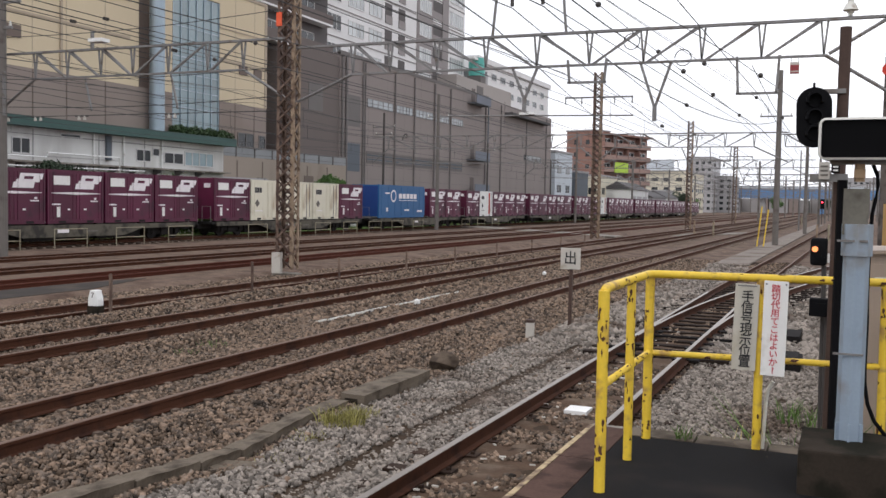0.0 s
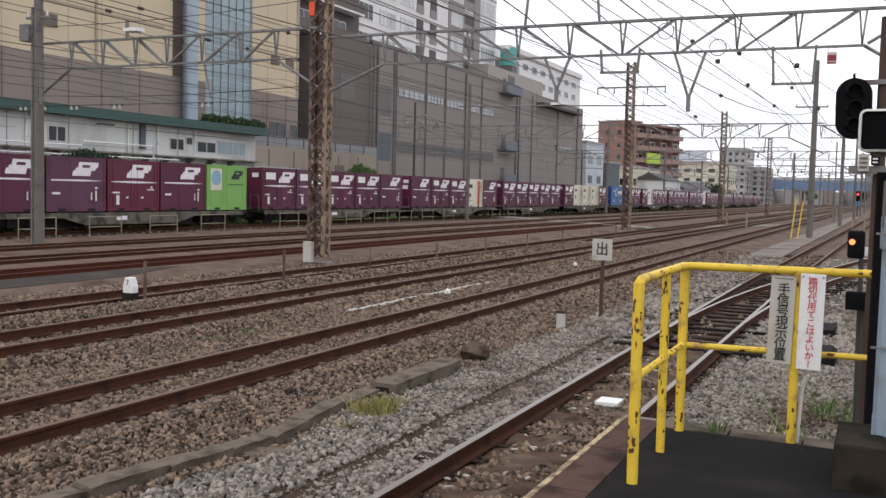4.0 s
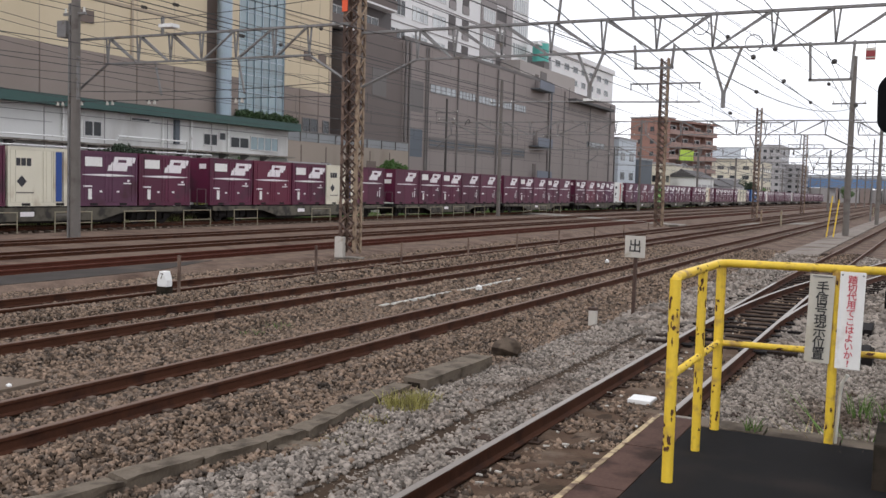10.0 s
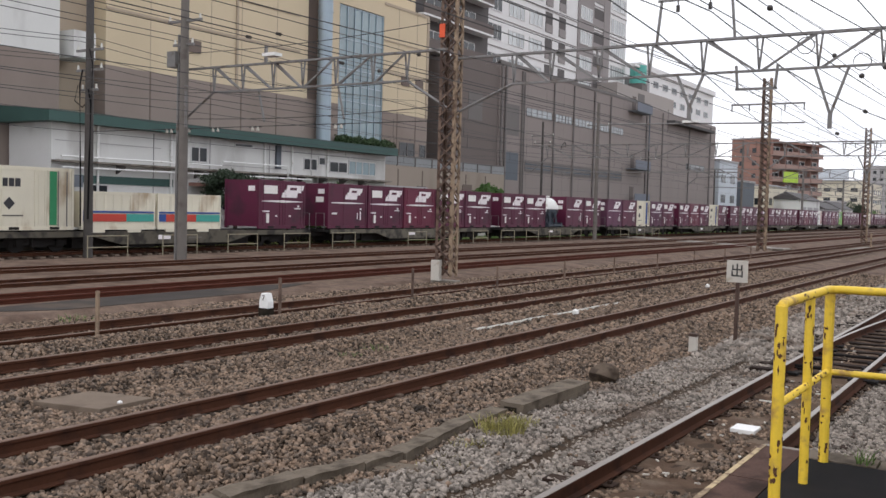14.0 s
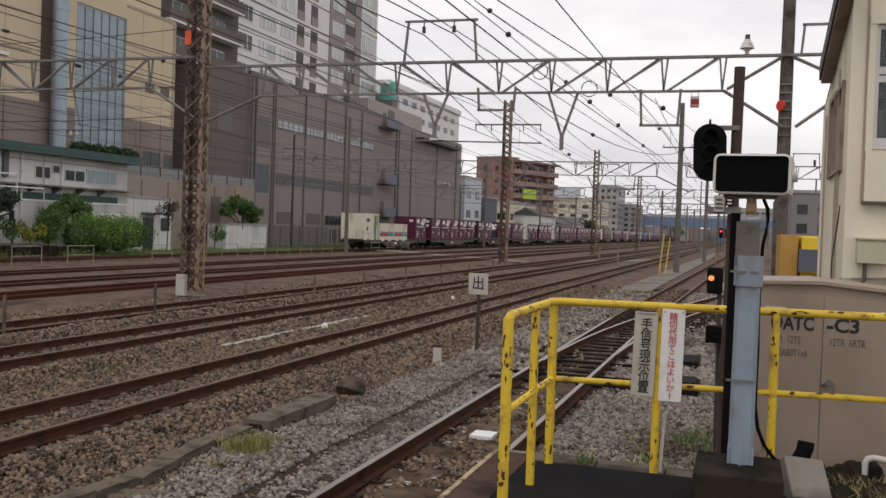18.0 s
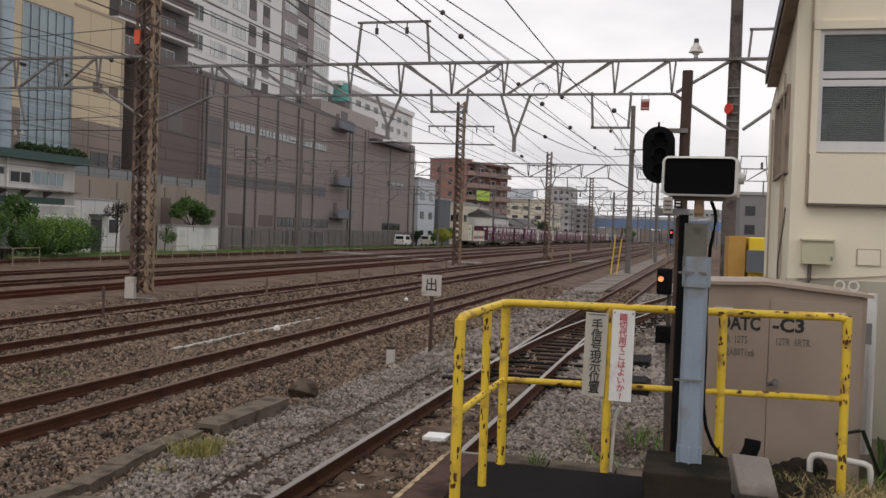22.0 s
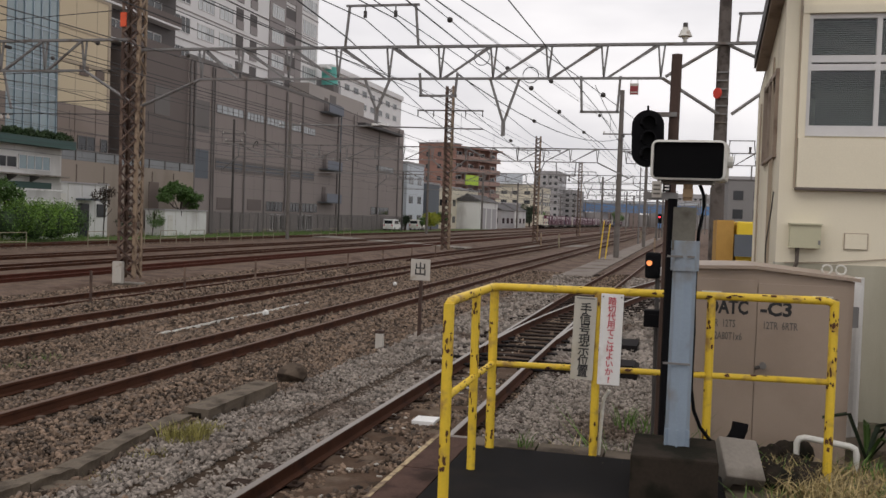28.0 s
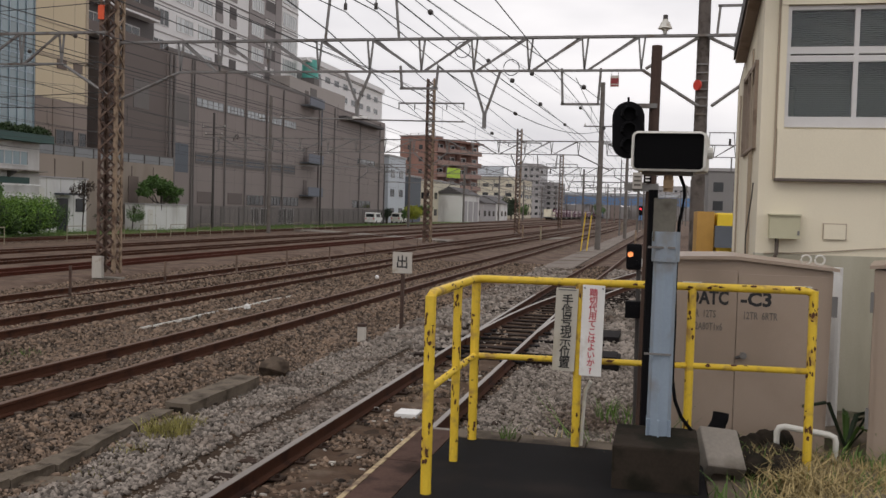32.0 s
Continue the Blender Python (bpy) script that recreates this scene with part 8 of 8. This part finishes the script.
stone_field("brown_ballast", 165000, (-17.2, -2.0, 3.0, 18.0), 0.029, STONE_B, "brown angular track ballast", 1, brown)
stone_field("far_brown_ballast", 100000, (-18.6, -1.5, 16.0, 44.0), 0.044, STONE_B, "brown angular track ballast farther off", 2, brown)
stone_field("grey_ballast", 78000, (-5.4, 0.3, 3.5, 18.0), 0.028, STONE_G, "pale grey angular track ballast", 3, grey)
stone_field("far_grey_ballast", 18000, (-5.4, 0.8, 16.0, 42.0), 0.065, STONE_G, "pale grey angular ballast farther off", 4, grey)

# ---- the freight train ----
V_TRAIN, T_REF = 15.3, 15.5
XN = -33.7          # near face of the containers
LC, WC, HC = 3.56, 2.40, 2.50
ZF = 0.92           # container floor over the rails
PURPLE = mat("wine_red_container_paint", (0.088, 0.0070, 0.033), 0.5, var=0.10, scale=1.0, fine=25, bump=0.04, obj_rand=0.35, dirt=(0.052, 0.008, 0.024), dirt_amt=0.35, dirt_scale=0.9)
PURPLE_R = mat("fresh_crimson_container_paint", (0.115, 0.006, 0.030), 0.45, var=0.08, scale=1.0, fine=25, bump=0.04, obj_rand=0.2)
PURPLE_F = mat("faded_purple_container_paint", (0.105, 0.032, 0.070), 0.6, var=0.12, scale=1.0, fine=25, bump=0.04, obj_rand=0.25, dirt=(0.068, 0.018, 0.034), dirt_amt=0.4, dirt_scale=0.8)
CREAM = mat("cream_container_paint", (0.7, 0.66, 0.53), 0.55, var=0.07, scale=1.0, fine=25, bump=0.04, obj_rand=0.15, dirt=(0.42, 0.33, 0.22), dirt_amt=0.3, dirt_scale=1.1, streak=0.4)
CWHITE = mat("white_container_paint", (0.78, 0.78, 0.75), 0.55, var=0.06, scale=1.0, fine=25, bump=0.04, dirt=(0.48, 0.42, 0.34), dirt_amt=0.25, dirt_scale=1.1)
CGREEN = mat("lime_green_container_paint", (0.20, 0.42, 0.10), 0.5, var=0.08, scale=1.0, fine=25, bump=0.04)
CBLUE = mat("blue_container_paint", (0.012, 0.10, 0.26), 0.45, var=0.08, scale=1.0, fine=25, bump=0.04)
CBLUE_D = mat("deep_blue_container_paint", (0.010, 0.045, 0.20), 0.45, var=0.08, bump=0.04)
MARK_W = mat("white_marking", (0.8, 0.76, 0.77), 0.6, var=0.12, scale=3, fine=30, bump=0)
MARK_D = mat("dark_marking", (0.03, 0.03, 0.035), 0.6, var=0.1, bump=0)
MARK_R = mat("red_marking", (0.50, 0.05, 0.03), 0.6, var=0.1, bump=0)
MARK_B = mat("blue_marking", (0.02, 0.07, 0.28), 0.6, var=0.1, bump=0)
MARK_G = mat("green_marking", (0.03, 0.24, 0.10), 0.6, var=0.1, bump=0)
MARK_T = mat("teal_marking", (0.05, 0.33, 0.28), 0.6, var=0.1, bump=0)
MARK_P = mat("pale_blue_marking", (0.25, 0.42, 0.55), 0.6, var=0.1, bump=0)
FRAME_G = mat("olive_grey_wagon_frame", (0.12, 0.107, 0.08), 0.85, var=0.2, scale=1.5, fine=25, bump=0.1, dirt=(0.035, 0.03, 0.025), dirt_amt=0.5, dirt_scale=1.5, obj_rand=0.4)
TANK_B = mat("dark_blue_tank_frame", (0.05, 0.065, 0.085), 0.6, var=0.2, scale=1.5, fine=25, bump=0.1, dirt=(0.03, 0.03, 0.033), dirt_amt=0.4, dirt_scale=1.5)
BOGIE = mat("brake_dust_steel_and_shade", (0.014, 0.012, 0.011), 0.85, 0.2, var=0.3, scale=3, fine=30, bump=0.1)


def emblem(parent, m, y0, z0, w, h, x=0.0):
    """A slanted block mark of plain shapes in one piece on the near side."""
    rows = ("XXXXXXXXX...", "XXXXXXXXX...", ".XXXXXXXXXX.", "..XX....XXXX", "..XXXXXXXXXX")
    b = BM()
    lattice(b, x, x + 0.008, [y0 + w * i / 12 for i in range(13)], [z0 + h * j / 5 for j in range(6)], lambda i, j: rows[j][i] != "X")
    for v in b.verts:
        v.co.y += 0.28 * (v.co.z - z0)
    part("emblem", b, m, parent, "slanted block emblem")


def shell(t, m, L=LC, H=HC, ribs=True, name="body"):
    """Container body: recessed side panel between corner posts and rails."""
    b = BM()
    box(b, -WC + 0.02, -0.03, -L / 2 + 0.03, L / 2 - 0.03, 0.10, H - 0.02)
    o = part(name, b, m, t)
    for y in (-L / 2, L / 2 - 0.11):
        part("corner_post", bx(-0.12, 0.0, y, y + 0.11, 0.0, H), m, o)
        part("corner_post", bx(-WC, -WC + 0.12, y, y + 0.11, 0.0, H), m, o)
    part("bottom_rail", bx(-0.10, -0.003, -L / 2 + 0.11, L / 2 - 0.11, 0.0, 0.15), m, o)
    part("top_rail", bx(-0.10, -0.003, -L / 2 + 0.11, L / 2 - 0.11, H - 0.12, H - 0.003), m, o)
    return o


def doors(t, m, L, H, seam=0.5):
    """Two leaves with locking bars on the near side."""
    ys = -L / 2 + 0.14
    mid = -L / 2 + L * seam
    for a, c in ((ys, mid - 0.015), (mid + 0.015, L / 2 - 0.14)):
        d = part("door", bx(-0.035, -0.012, a, c, 0.18, H - 0.15), m, t)
        for y in (a + (c - a) * 0.12, a + (c - a) * 0.88):
            b = BM()
            rod(b, (-0.005, y, 0.2), (-0.005, y, H - 0.17), 0.018, n=6)
            part("lock_bar", b, m, d)
    for y in (-L / 4, L / 4):
        part("fork_pocket", bx(-0.002, 0.006, y - 0.22, y + 0.22, 0.02, 0.13), BOGIE, t)


def container_a(m, label, plate=True):
    t = thing("freight_container", label, "container", "train containers")
    shell(t, m)
    doors(t, m, LC, HC)
    emblem(t, MARK_W, -0.10 if plate else -0.55, 1.62, 1.58, 0.66)
    if plate:
        part("label_plate", bx(-0.012, 0.008, -1.42, -0.42, 1.80, 2.22), SIGN_W, t, "white label plate")
    b = BM()
    prism(b, [(-1.55, 1.40), (0, 1.355), (1.55, 1.40), (1.55, 1.43), (0, 1.475), (-1.55, 1.43)], "x", -0.008, 0.008)
    part("side_stripe", b, MARK_W, t, "white stripe")
    part("data_plate", bx(-0.01, 0.008, -1.22, -1.02, 0.30, 0.78), SIGN_W, t)
    for y, z, w, h in ((-1.5, 0.86, 0.5, 0.07), (0.9, 1.02, 0.5, 0.06), (1.15, 1.12, 0.14, 0.10), (-0.55, 0.62, 0.14, 0.08), (0.48, 0.62, 0.16, 0.08)):
        part("mark_bar", bx(-0.01, 0.007, y, y + w, z, z + h), MARK_W, t)
    end_mark(t)
    return t


def end_mark(t):
    """A small emblem on the rear end."""
    b = BM()
    y = -LC / 2 + 0.02
    box(b, -0.75, -0.30, y - 0.012, y, 1.92, 2.18)
    part("end_emblem", b, MARK_W, t)


def container_b(m, label):
    t = thing("freight_container", label, "container", "train containers")
    o = shell(t, m)
    for a, c in ((-LC / 2 + 0.13, -0.42), (-0.39, LC / 2 - 0.13)):
        part("door", bx(-0.032, -0.018, a, c, 0.17, HC - 0.14), m, o)
    for y in (-LC / 4, LC / 4):
        part("fork_pocket", bx(-0.002, 0.006, y - 0.22, y + 0.22, 0.02, 0.13), BOGIE, t)
    emblem(t, MARK_W, -0.30, 1.64, 1.45, 0.64)
    b = BM()
    prism(b, [(-1.5, 1.40), (0.4, 1.385), (1.5, 1.42), (1.5, 1.43), (0.4, 1.475), (-1.5, 1.455)], "x", -0.012, 0.008)
    part("side_stripe", b, MARK_W, t, "white stripe")
    for y, z, w, h in ((-1.45, 0.78, 0.45, 0.10), (0.85, 0.52, 0.06, 0.36), (1.12, 0.48, 0.08, 0.48), (1.1, 1.06, 0.16, 0.08)):
        part("mark_bar", bx(-0.012, 0.007, y, y + w, z, z + h), MARK_W, t)
    part("label_plate", bx(-0.9, -0.35, -LC / 2 + 0.006, -LC / 2 + 0.018, 1.45, 1.75), SIGN_W, t, "white label plate")
    end_mark(t)
    return t


def container_cream(m, label, stripe=None):
    t = thing("freight_container", label, "container", "train containers")
    shell(t, m)
    doors(t, m, LC, HC, 0.62)
    for y in (0.0, 0.55, 1.05, 1.45):
        b = BM()
        rod(b, (0.004, y, 0.15), (0.004, y, HC - 0.14), 0.022, n=6)
        part("lock_rod", b, GREY_STEEL if y > 1 else m, t)
    for k in range(3):
        part("mark_bar", bx(-0.012, 0.008, -1.38 + 0.27 * k, -1.17 + 0.27 * k, 1.70, 2.02), MARK_D, t)
    b = BM()
    rod(b, (-0.01, -1.1, 1.05), (0.008, -1.1, 1.05), 0.24, n=4)
    part("diamond_mark", b, MARK_D if stripe else INK_GREY, t)
    part("mark_bar", bx(-0.012, 0.008, -1.4, -0.5, 0.55, 0.60), MARK_W if stripe is None else INK_GREY, t)
    if stripe:
        part("colour_stripe", bx(-0.008, 0.010, 0.66, 0.98, 0.2, 2.35), stripe, t, "coloured upright stripe")
    return t


def container_green():
    t = thing("freight_container", "lime green container with a blue round emblem", "container", "train containers")
    shell(t, CGREEN)
    doors(t, CGREEN, LC, HC, 0.42)
    part("picture_panel", bx(-0.010, 0.004, -1.5, -0.5, 1.1, 2.3), CREAM, t)
    b = BM()
    rod(b, (-0.004, -1.0, 1.78), (0.012, -1.0, 1.78), 0.42, n=20)
    part("round_emblem", b, MARK_P, t, "pale blue round emblem")
    emblem(t, MARK_D, 0.35, 1.72, 0.95, 0.5)
    part("mark_bar", bx(-0.01, 0.006, 0.1, 1.5, 1.40, 1.45), MARK_D, t)
    return t


def container_blue():
    L = 8.6
    t = thing("freight_container", "long blue container with white bars and a round emblem", "container", "train containers")
    o = shell(t, CBLUE, L, 2.62)
    for k in range(7):
        y = -L / 2 + 0.5 + k * 1.2
        part("panel", bx(-0.034, -0.016, y, y + 1.1, 0.2, 2.45), CBLUE, o)
    part("end_wall", bx(-2.3, -0.1, -L / 2 + 0.008, -L / 2 + 0.02, 0.15, 2.5), CBLUE_D, t, "deep blue end wall")
    b = BM()
    rod(b, (-0.01, -1.7, 1.75), (0.008, -1.7, 1.75), 0.5, n=20)
    e = part("round_emblem", b, MARK_W, t)
    b = BM()
    rod(b, (0.008, -1.7, 1.75), (0.014, -1.7, 1.75), 0.36, n=20)
    part("emblem_core", b, CBLUE, e)
    for k in range(5):
        y = -0.7 + 0.72 * k
        part("mark_bar", bx(-0.012, 0.008, y, y + 0.55, 1.55, 1.95), MARK_W, t)
    for y, z, w, h in ((-0.7, 1.38, 3.6, 0.05), (2.9, 0.45, 1.0, 0.16), (0.4, 0.55, 0.9, 0.12), (-3.2, 1.9, 0.8, 0.12), (-3.0, 0.5, 0.3, 0.3)):
        part("mark_bar", bx(-0.012, 0.008, y, y + w, z, z + h), MARK_W, t)
    return t


def tank_container():
    t = thing("tank_container", "silver white tank on a blue-grey frame", "container", "train containers")
    b = BM()
    n, R = 24, 0.95
    prof = [(-1.28, 0.25), (-1.24, 0.65), (-1.1, 0.88), (-0.9, R), (0.9, R), (1.1, 0.88), (1.24, 0.65), (1.28, 0.25)]
    rings = []
    for y, r in prof:
        rings.append([b.verts.new((-WC / 2 + r * math.cos(2 * math.pi * k / n), y, 1.42 + r * math.sin(2 * math.pi * k / n))) for k in range(n)])
    for a, c in zip(rings, rings[1:]):
        for k in range(n):
            j = (k + 1) % n
            b.faces.new((a[k], a[j], c[j], c[k]))
    b.faces.new(rings[0][::-1])
    b.faces.new(rings[-1])
    v = part("vessel", b, CWHITE, t, "white cylindrical tank with a blue-grey belly", smooth=True)
    v.data.materials.append(TANK_B)
    for f in v.data.polygons:
        if f.center.z < 1.32:
            f.material_index = 1
    for y in (-0.62, 0.42):
        for x0, x1 in ((-0.10, -0.28), (-WC + 0.10, -WC + 0.28)):
            b = BM()
            rod(b, (x0, y, 0.12), (x1, y - 0.12, 1.22), 0.08, square=True)
            part("leg", b, TANK_B, t)
    for y in (-1.28, 1.08):
        part("end_beam", bx(-WC, 0, y, y + 0.2, 0.0, 0.34), TANK_B, t)
    for x in (-0.2, -WC):
        part("side_beam", bx(x, x + 0.2, -1.07, 1.07, 0.04, 0.20), TANK_B, t)
    part("walkway", bx(-1.6, -0.5, -1.15, -0.25, 2.37, 2.50), CWHITE, t)
    for y in (-0.9, 0.2):
        part("saddle", bx(-2.0, -0.4, y, y + 0.22, 0.04, 0.66), TANK_B, t, "dark blue saddle")
    b = BM()
    rod(b, (-1.2, 0.1, 2.38), (-1.2, 0.1, 2.52), 0.22, n=14)
    part("hatch", b, GREY_STEEL, t)
    return t


def low_container(label):
    t = thing("open_container", label, "container", "train containers")
    L, H = 3.85, 1.62
    o = shell(t, CREAM, L, H)
    for k in range(8):
        y = -L / 2 + 0.25 + k * 0.45
        part("rib", bx(-0.03, -0.010, y, y + 0.10, 0.75, H - 0.13), CREAM, o)
    for a, c, m in ((-1.85, -1.45, MARK_B), (-1.45, 0.35, MARK_R), (0.35, 1.85, MARK_T)):
        part("colour_panel", bx(-0.012, 0.006, a, c, 0.35, 0.68), m, t)
    part("blue_line", bx(-0.012, 0.006, -1.85, 1.85, 0.72, 0.80), MARK_B, t)
    for y in (-1.1, 0.8):
        part("foot", bx(-0.1, 0.005, y - 0.35, y + 0.35, -0.12, 0.02), CREAM, t)
    return t


def wagon():
    """A flat container wagon of 19 m with two bogies."""
    t = thing("container_wagon", "olive-grey flat container wagon with dark bogies", "wagon", "train wagons")
    L = 19.2
    b = BM()
    prism(b, [(-8.9, 0.62), (-4.6, 0.62), (-3.2, 0.28), (3.2, 0.28), (4.6, 0.62), (8.9, 0.62), (8.9, 0.86), (-8.9, 0.86)], "x", XN - 0.10, XN - 0.02)
    part("side_sill", b, FRAME_G, t, "olive-grey side sill")
    b = BM()
    prism(b, [(-8.9, 0.62), (-4.6, 0.62), (-3.2, 0.28), (3.2, 0.28), (4.6, 0.62), (8.9, 0.62), (8.9, 0.86), (-8.9, 0.86)], "x", XN - 2.38, XN - 2.30)
    part("side_sill", b, FRAME_G, t)
    part("floor", bx(XN - 2.3, XN - 0.10, -9.3, 9.3, 0.72, 0.85), BOGIE, t)
    part("centre_beam", bx(XN - 1.45, XN - 0.95, -9.5, 9.5, 0.45, 0.72), BOGIE, t)
    for k in range(6):
        part("deck_lug", bx(XN - 0.22, XN - 0.01, -8.0 + 3.1 * k, -7.6 + 3.1 * k, 0.86, 0.915), BOGIE, t)
    part("sill_mark", bx(XN - 0.02, XN - 0.012, -1.2, -0.5, 0.48, 0.68), MARK_W, t)
    part("sill_mark", bx(XN - 0.02, XN - 0.012, 0.6, 1.4, 0.50, 0.58), INK_GREY, t)
    # Added black block that stands for the shade below the deck.
    part("brake_gear", bx(XN - 1.7, XN - 0.7, -5.2, 5.2, 0.14, 0.72), BOGIE, t)
    part("brake_box", bx(XN - 0.7, XN - 0.25, -3.0, -1.2, 0.12, 0.5), BOGIE, t)
    part("brake_box", bx(XN - 1.0, XN - 0.3, 1.6, 2.6, 0.15, 0.5), BOGIE, t)
    for yb in (-6.9, 6.9):
        bo = part("bogie", bx(XN - 0.62, XN - 0.50, yb - 1.3, yb + 1.3, 0.30, 0.70), BOGIE, t)
        part("side_frame", bx(XN - 1.9, XN - 0.8, yb - 1.25, yb + 1.25, 0.2, 0.7), BOGIE, bo)
        part("bolster", bx(XN - 1.95, XN - 0.5, yb - 0.25, yb + 0.25, 0.40, 0.70), BOGIE, bo)
        part("spring_box", bx(XN - 0.60, XN - 0.42, yb - 0.35, yb + 0.35, 0.22, 0.62), BOGIE, bo)
        for yw in (yb - 0.9, yb + 0.9):
            b = BM()
            rod(b, (XN - 0.77, yw, 0.405), (XN - 0.64, yw, 0.405), 0.405, n=20)
            rod(b, (XN - 1.82, yw, 0.405), (XN - 1.70, yw, 0.405), 0.405, n=20)
            rod(b, (XN - 1.70, yw, 0.405), (XN - 0.77, yw, 0.405), 0.08, n=10)
            part("wheelset", b, BOGIE, bo)
            part("axle_box", bx(XN - 0.56, XN - 0.40, yw - 0.15, yw + 0.15, 0.26, 0.54), BOGIE, bo)
    for ye in (-9.35, 9.3):
        b = BM()
        hose(b, [(XN - 0.15, ye, 0.85), (XN - 0.15, ye, 1.75), (XN - 0.75, ye, 1.75), (XN - 0.75, ye, 0.85)], 0.022)
        part("end_handrail", b, GREY_STEEL, t)
        b = BM()
        rod(b, (XN - 1.2, ye, 0.6), (XN - 1.2, ye + (0.6 if ye > 0 else -0.6), 0.6), 0.10, n=8)
        part("coupler", b, BOGIE, t)
    return t


TRAIN = []      # every rolling thing and its place along the train


def put(master, s, first=[]):
    """Sets a copy of a master with its centre s metres ahead of the train's datum."""
    if master not in first:
        first.append(master)
        ob = master
    else:
        ob = copy_thing(master, Matrix())
    TRAIN.append((ob, s))
    return ob


A = container_a(PURPLE, "wine-red steel container with a white label and block emblem")
A2 = container_a(PURPLE_R, "fresh crimson steel container with a block emblem", plate=False)
AF = container_a(PURPLE_F, "faded purple steel container with a white label")
Bc = container_b(PURPLE, "wine-red container with plain doors and a block emblem")
BF = container_b(PURPLE_F, "faded purple container with plain doors and a block emblem")
C0 = container_cream(CREAM, "cream container with lock rods and a dark diamond mark")
CR = container_cream(CREAM, "cream container with a red upright stripe", MARK_R)
CB = container_cream(CREAM, "cream container with a blue upright stripe", MARK_B)
CW = container_cream(CWHITE, "white container with a thin red stripe", MARK_R)
GR, BL, TK = container_green(), container_blue(), tank_container()
LO = low_container("low cream open-top container with red, blue and teal panels")
CE = container_cream(CREAM, "rust-stained cream container at the train's tail", MARK_G)
WG = wagon()
# containers from the tail forward, wagon by wagon
LOAD = {0: (Bc, A, A2, A, A), 1: (A, A, TK, Bc, A), 2: (BF, Bc, CB, AF, A), 3: (A, A2, A, CB, Bc), 4: (Bc, A, A, Bc, Bc), 5: (Bc, A, Bc, A, Bc), 6: (A, A2, A, AF, CW), 7: (Bc, BF, A2, Bc, GR),
        8: (A, AF, A, A, Bc), 9: (Bc, A, A, CR, Bc), 10: (A, A, A, A, A), 11: (A, C0, C0, C0, A), 12: (BL, None, None, A, A), 13: (A, CW, A, A, A), 14: (A, Bc, A, A, Bc), 15: (A, A, Bc, A, CW)}
for k in range(0, 21):
    s0 = 64.1 + 19.88 * k
    put(WG, s0 + 9.2)
    for i, c in enumerate(LOAD.get(k, (A, Bc, A, A, Bc))):
        if c is None:
            continue
        put(c, s0 + 3.69 * i + (5.5 if c is BL else LC / 2))
put(WG, 44.2 + 9.2)
put(CE, 44.2 + LC / 2)
put(LO, 48.1 + 1.95)
put(LO, 52.1 + 1.95)
put(A, 58.6 + LC / 2)


def motions():
    """The train rolls away along its straight track at a steady 55 km/h."""
    for ob, s in TRAIN:
        on_deck = ob.name.split(".")[0] != "container_wagon"
        rows = [(t, pose(XN if on_deck else 0, s + V_TRAIN * (t - T_REF), ZF if on_deck else 0)) for t in (0.0, 8.0, 16.0, 24.0, 32.0)]
        walk(ob, rows)

motions()
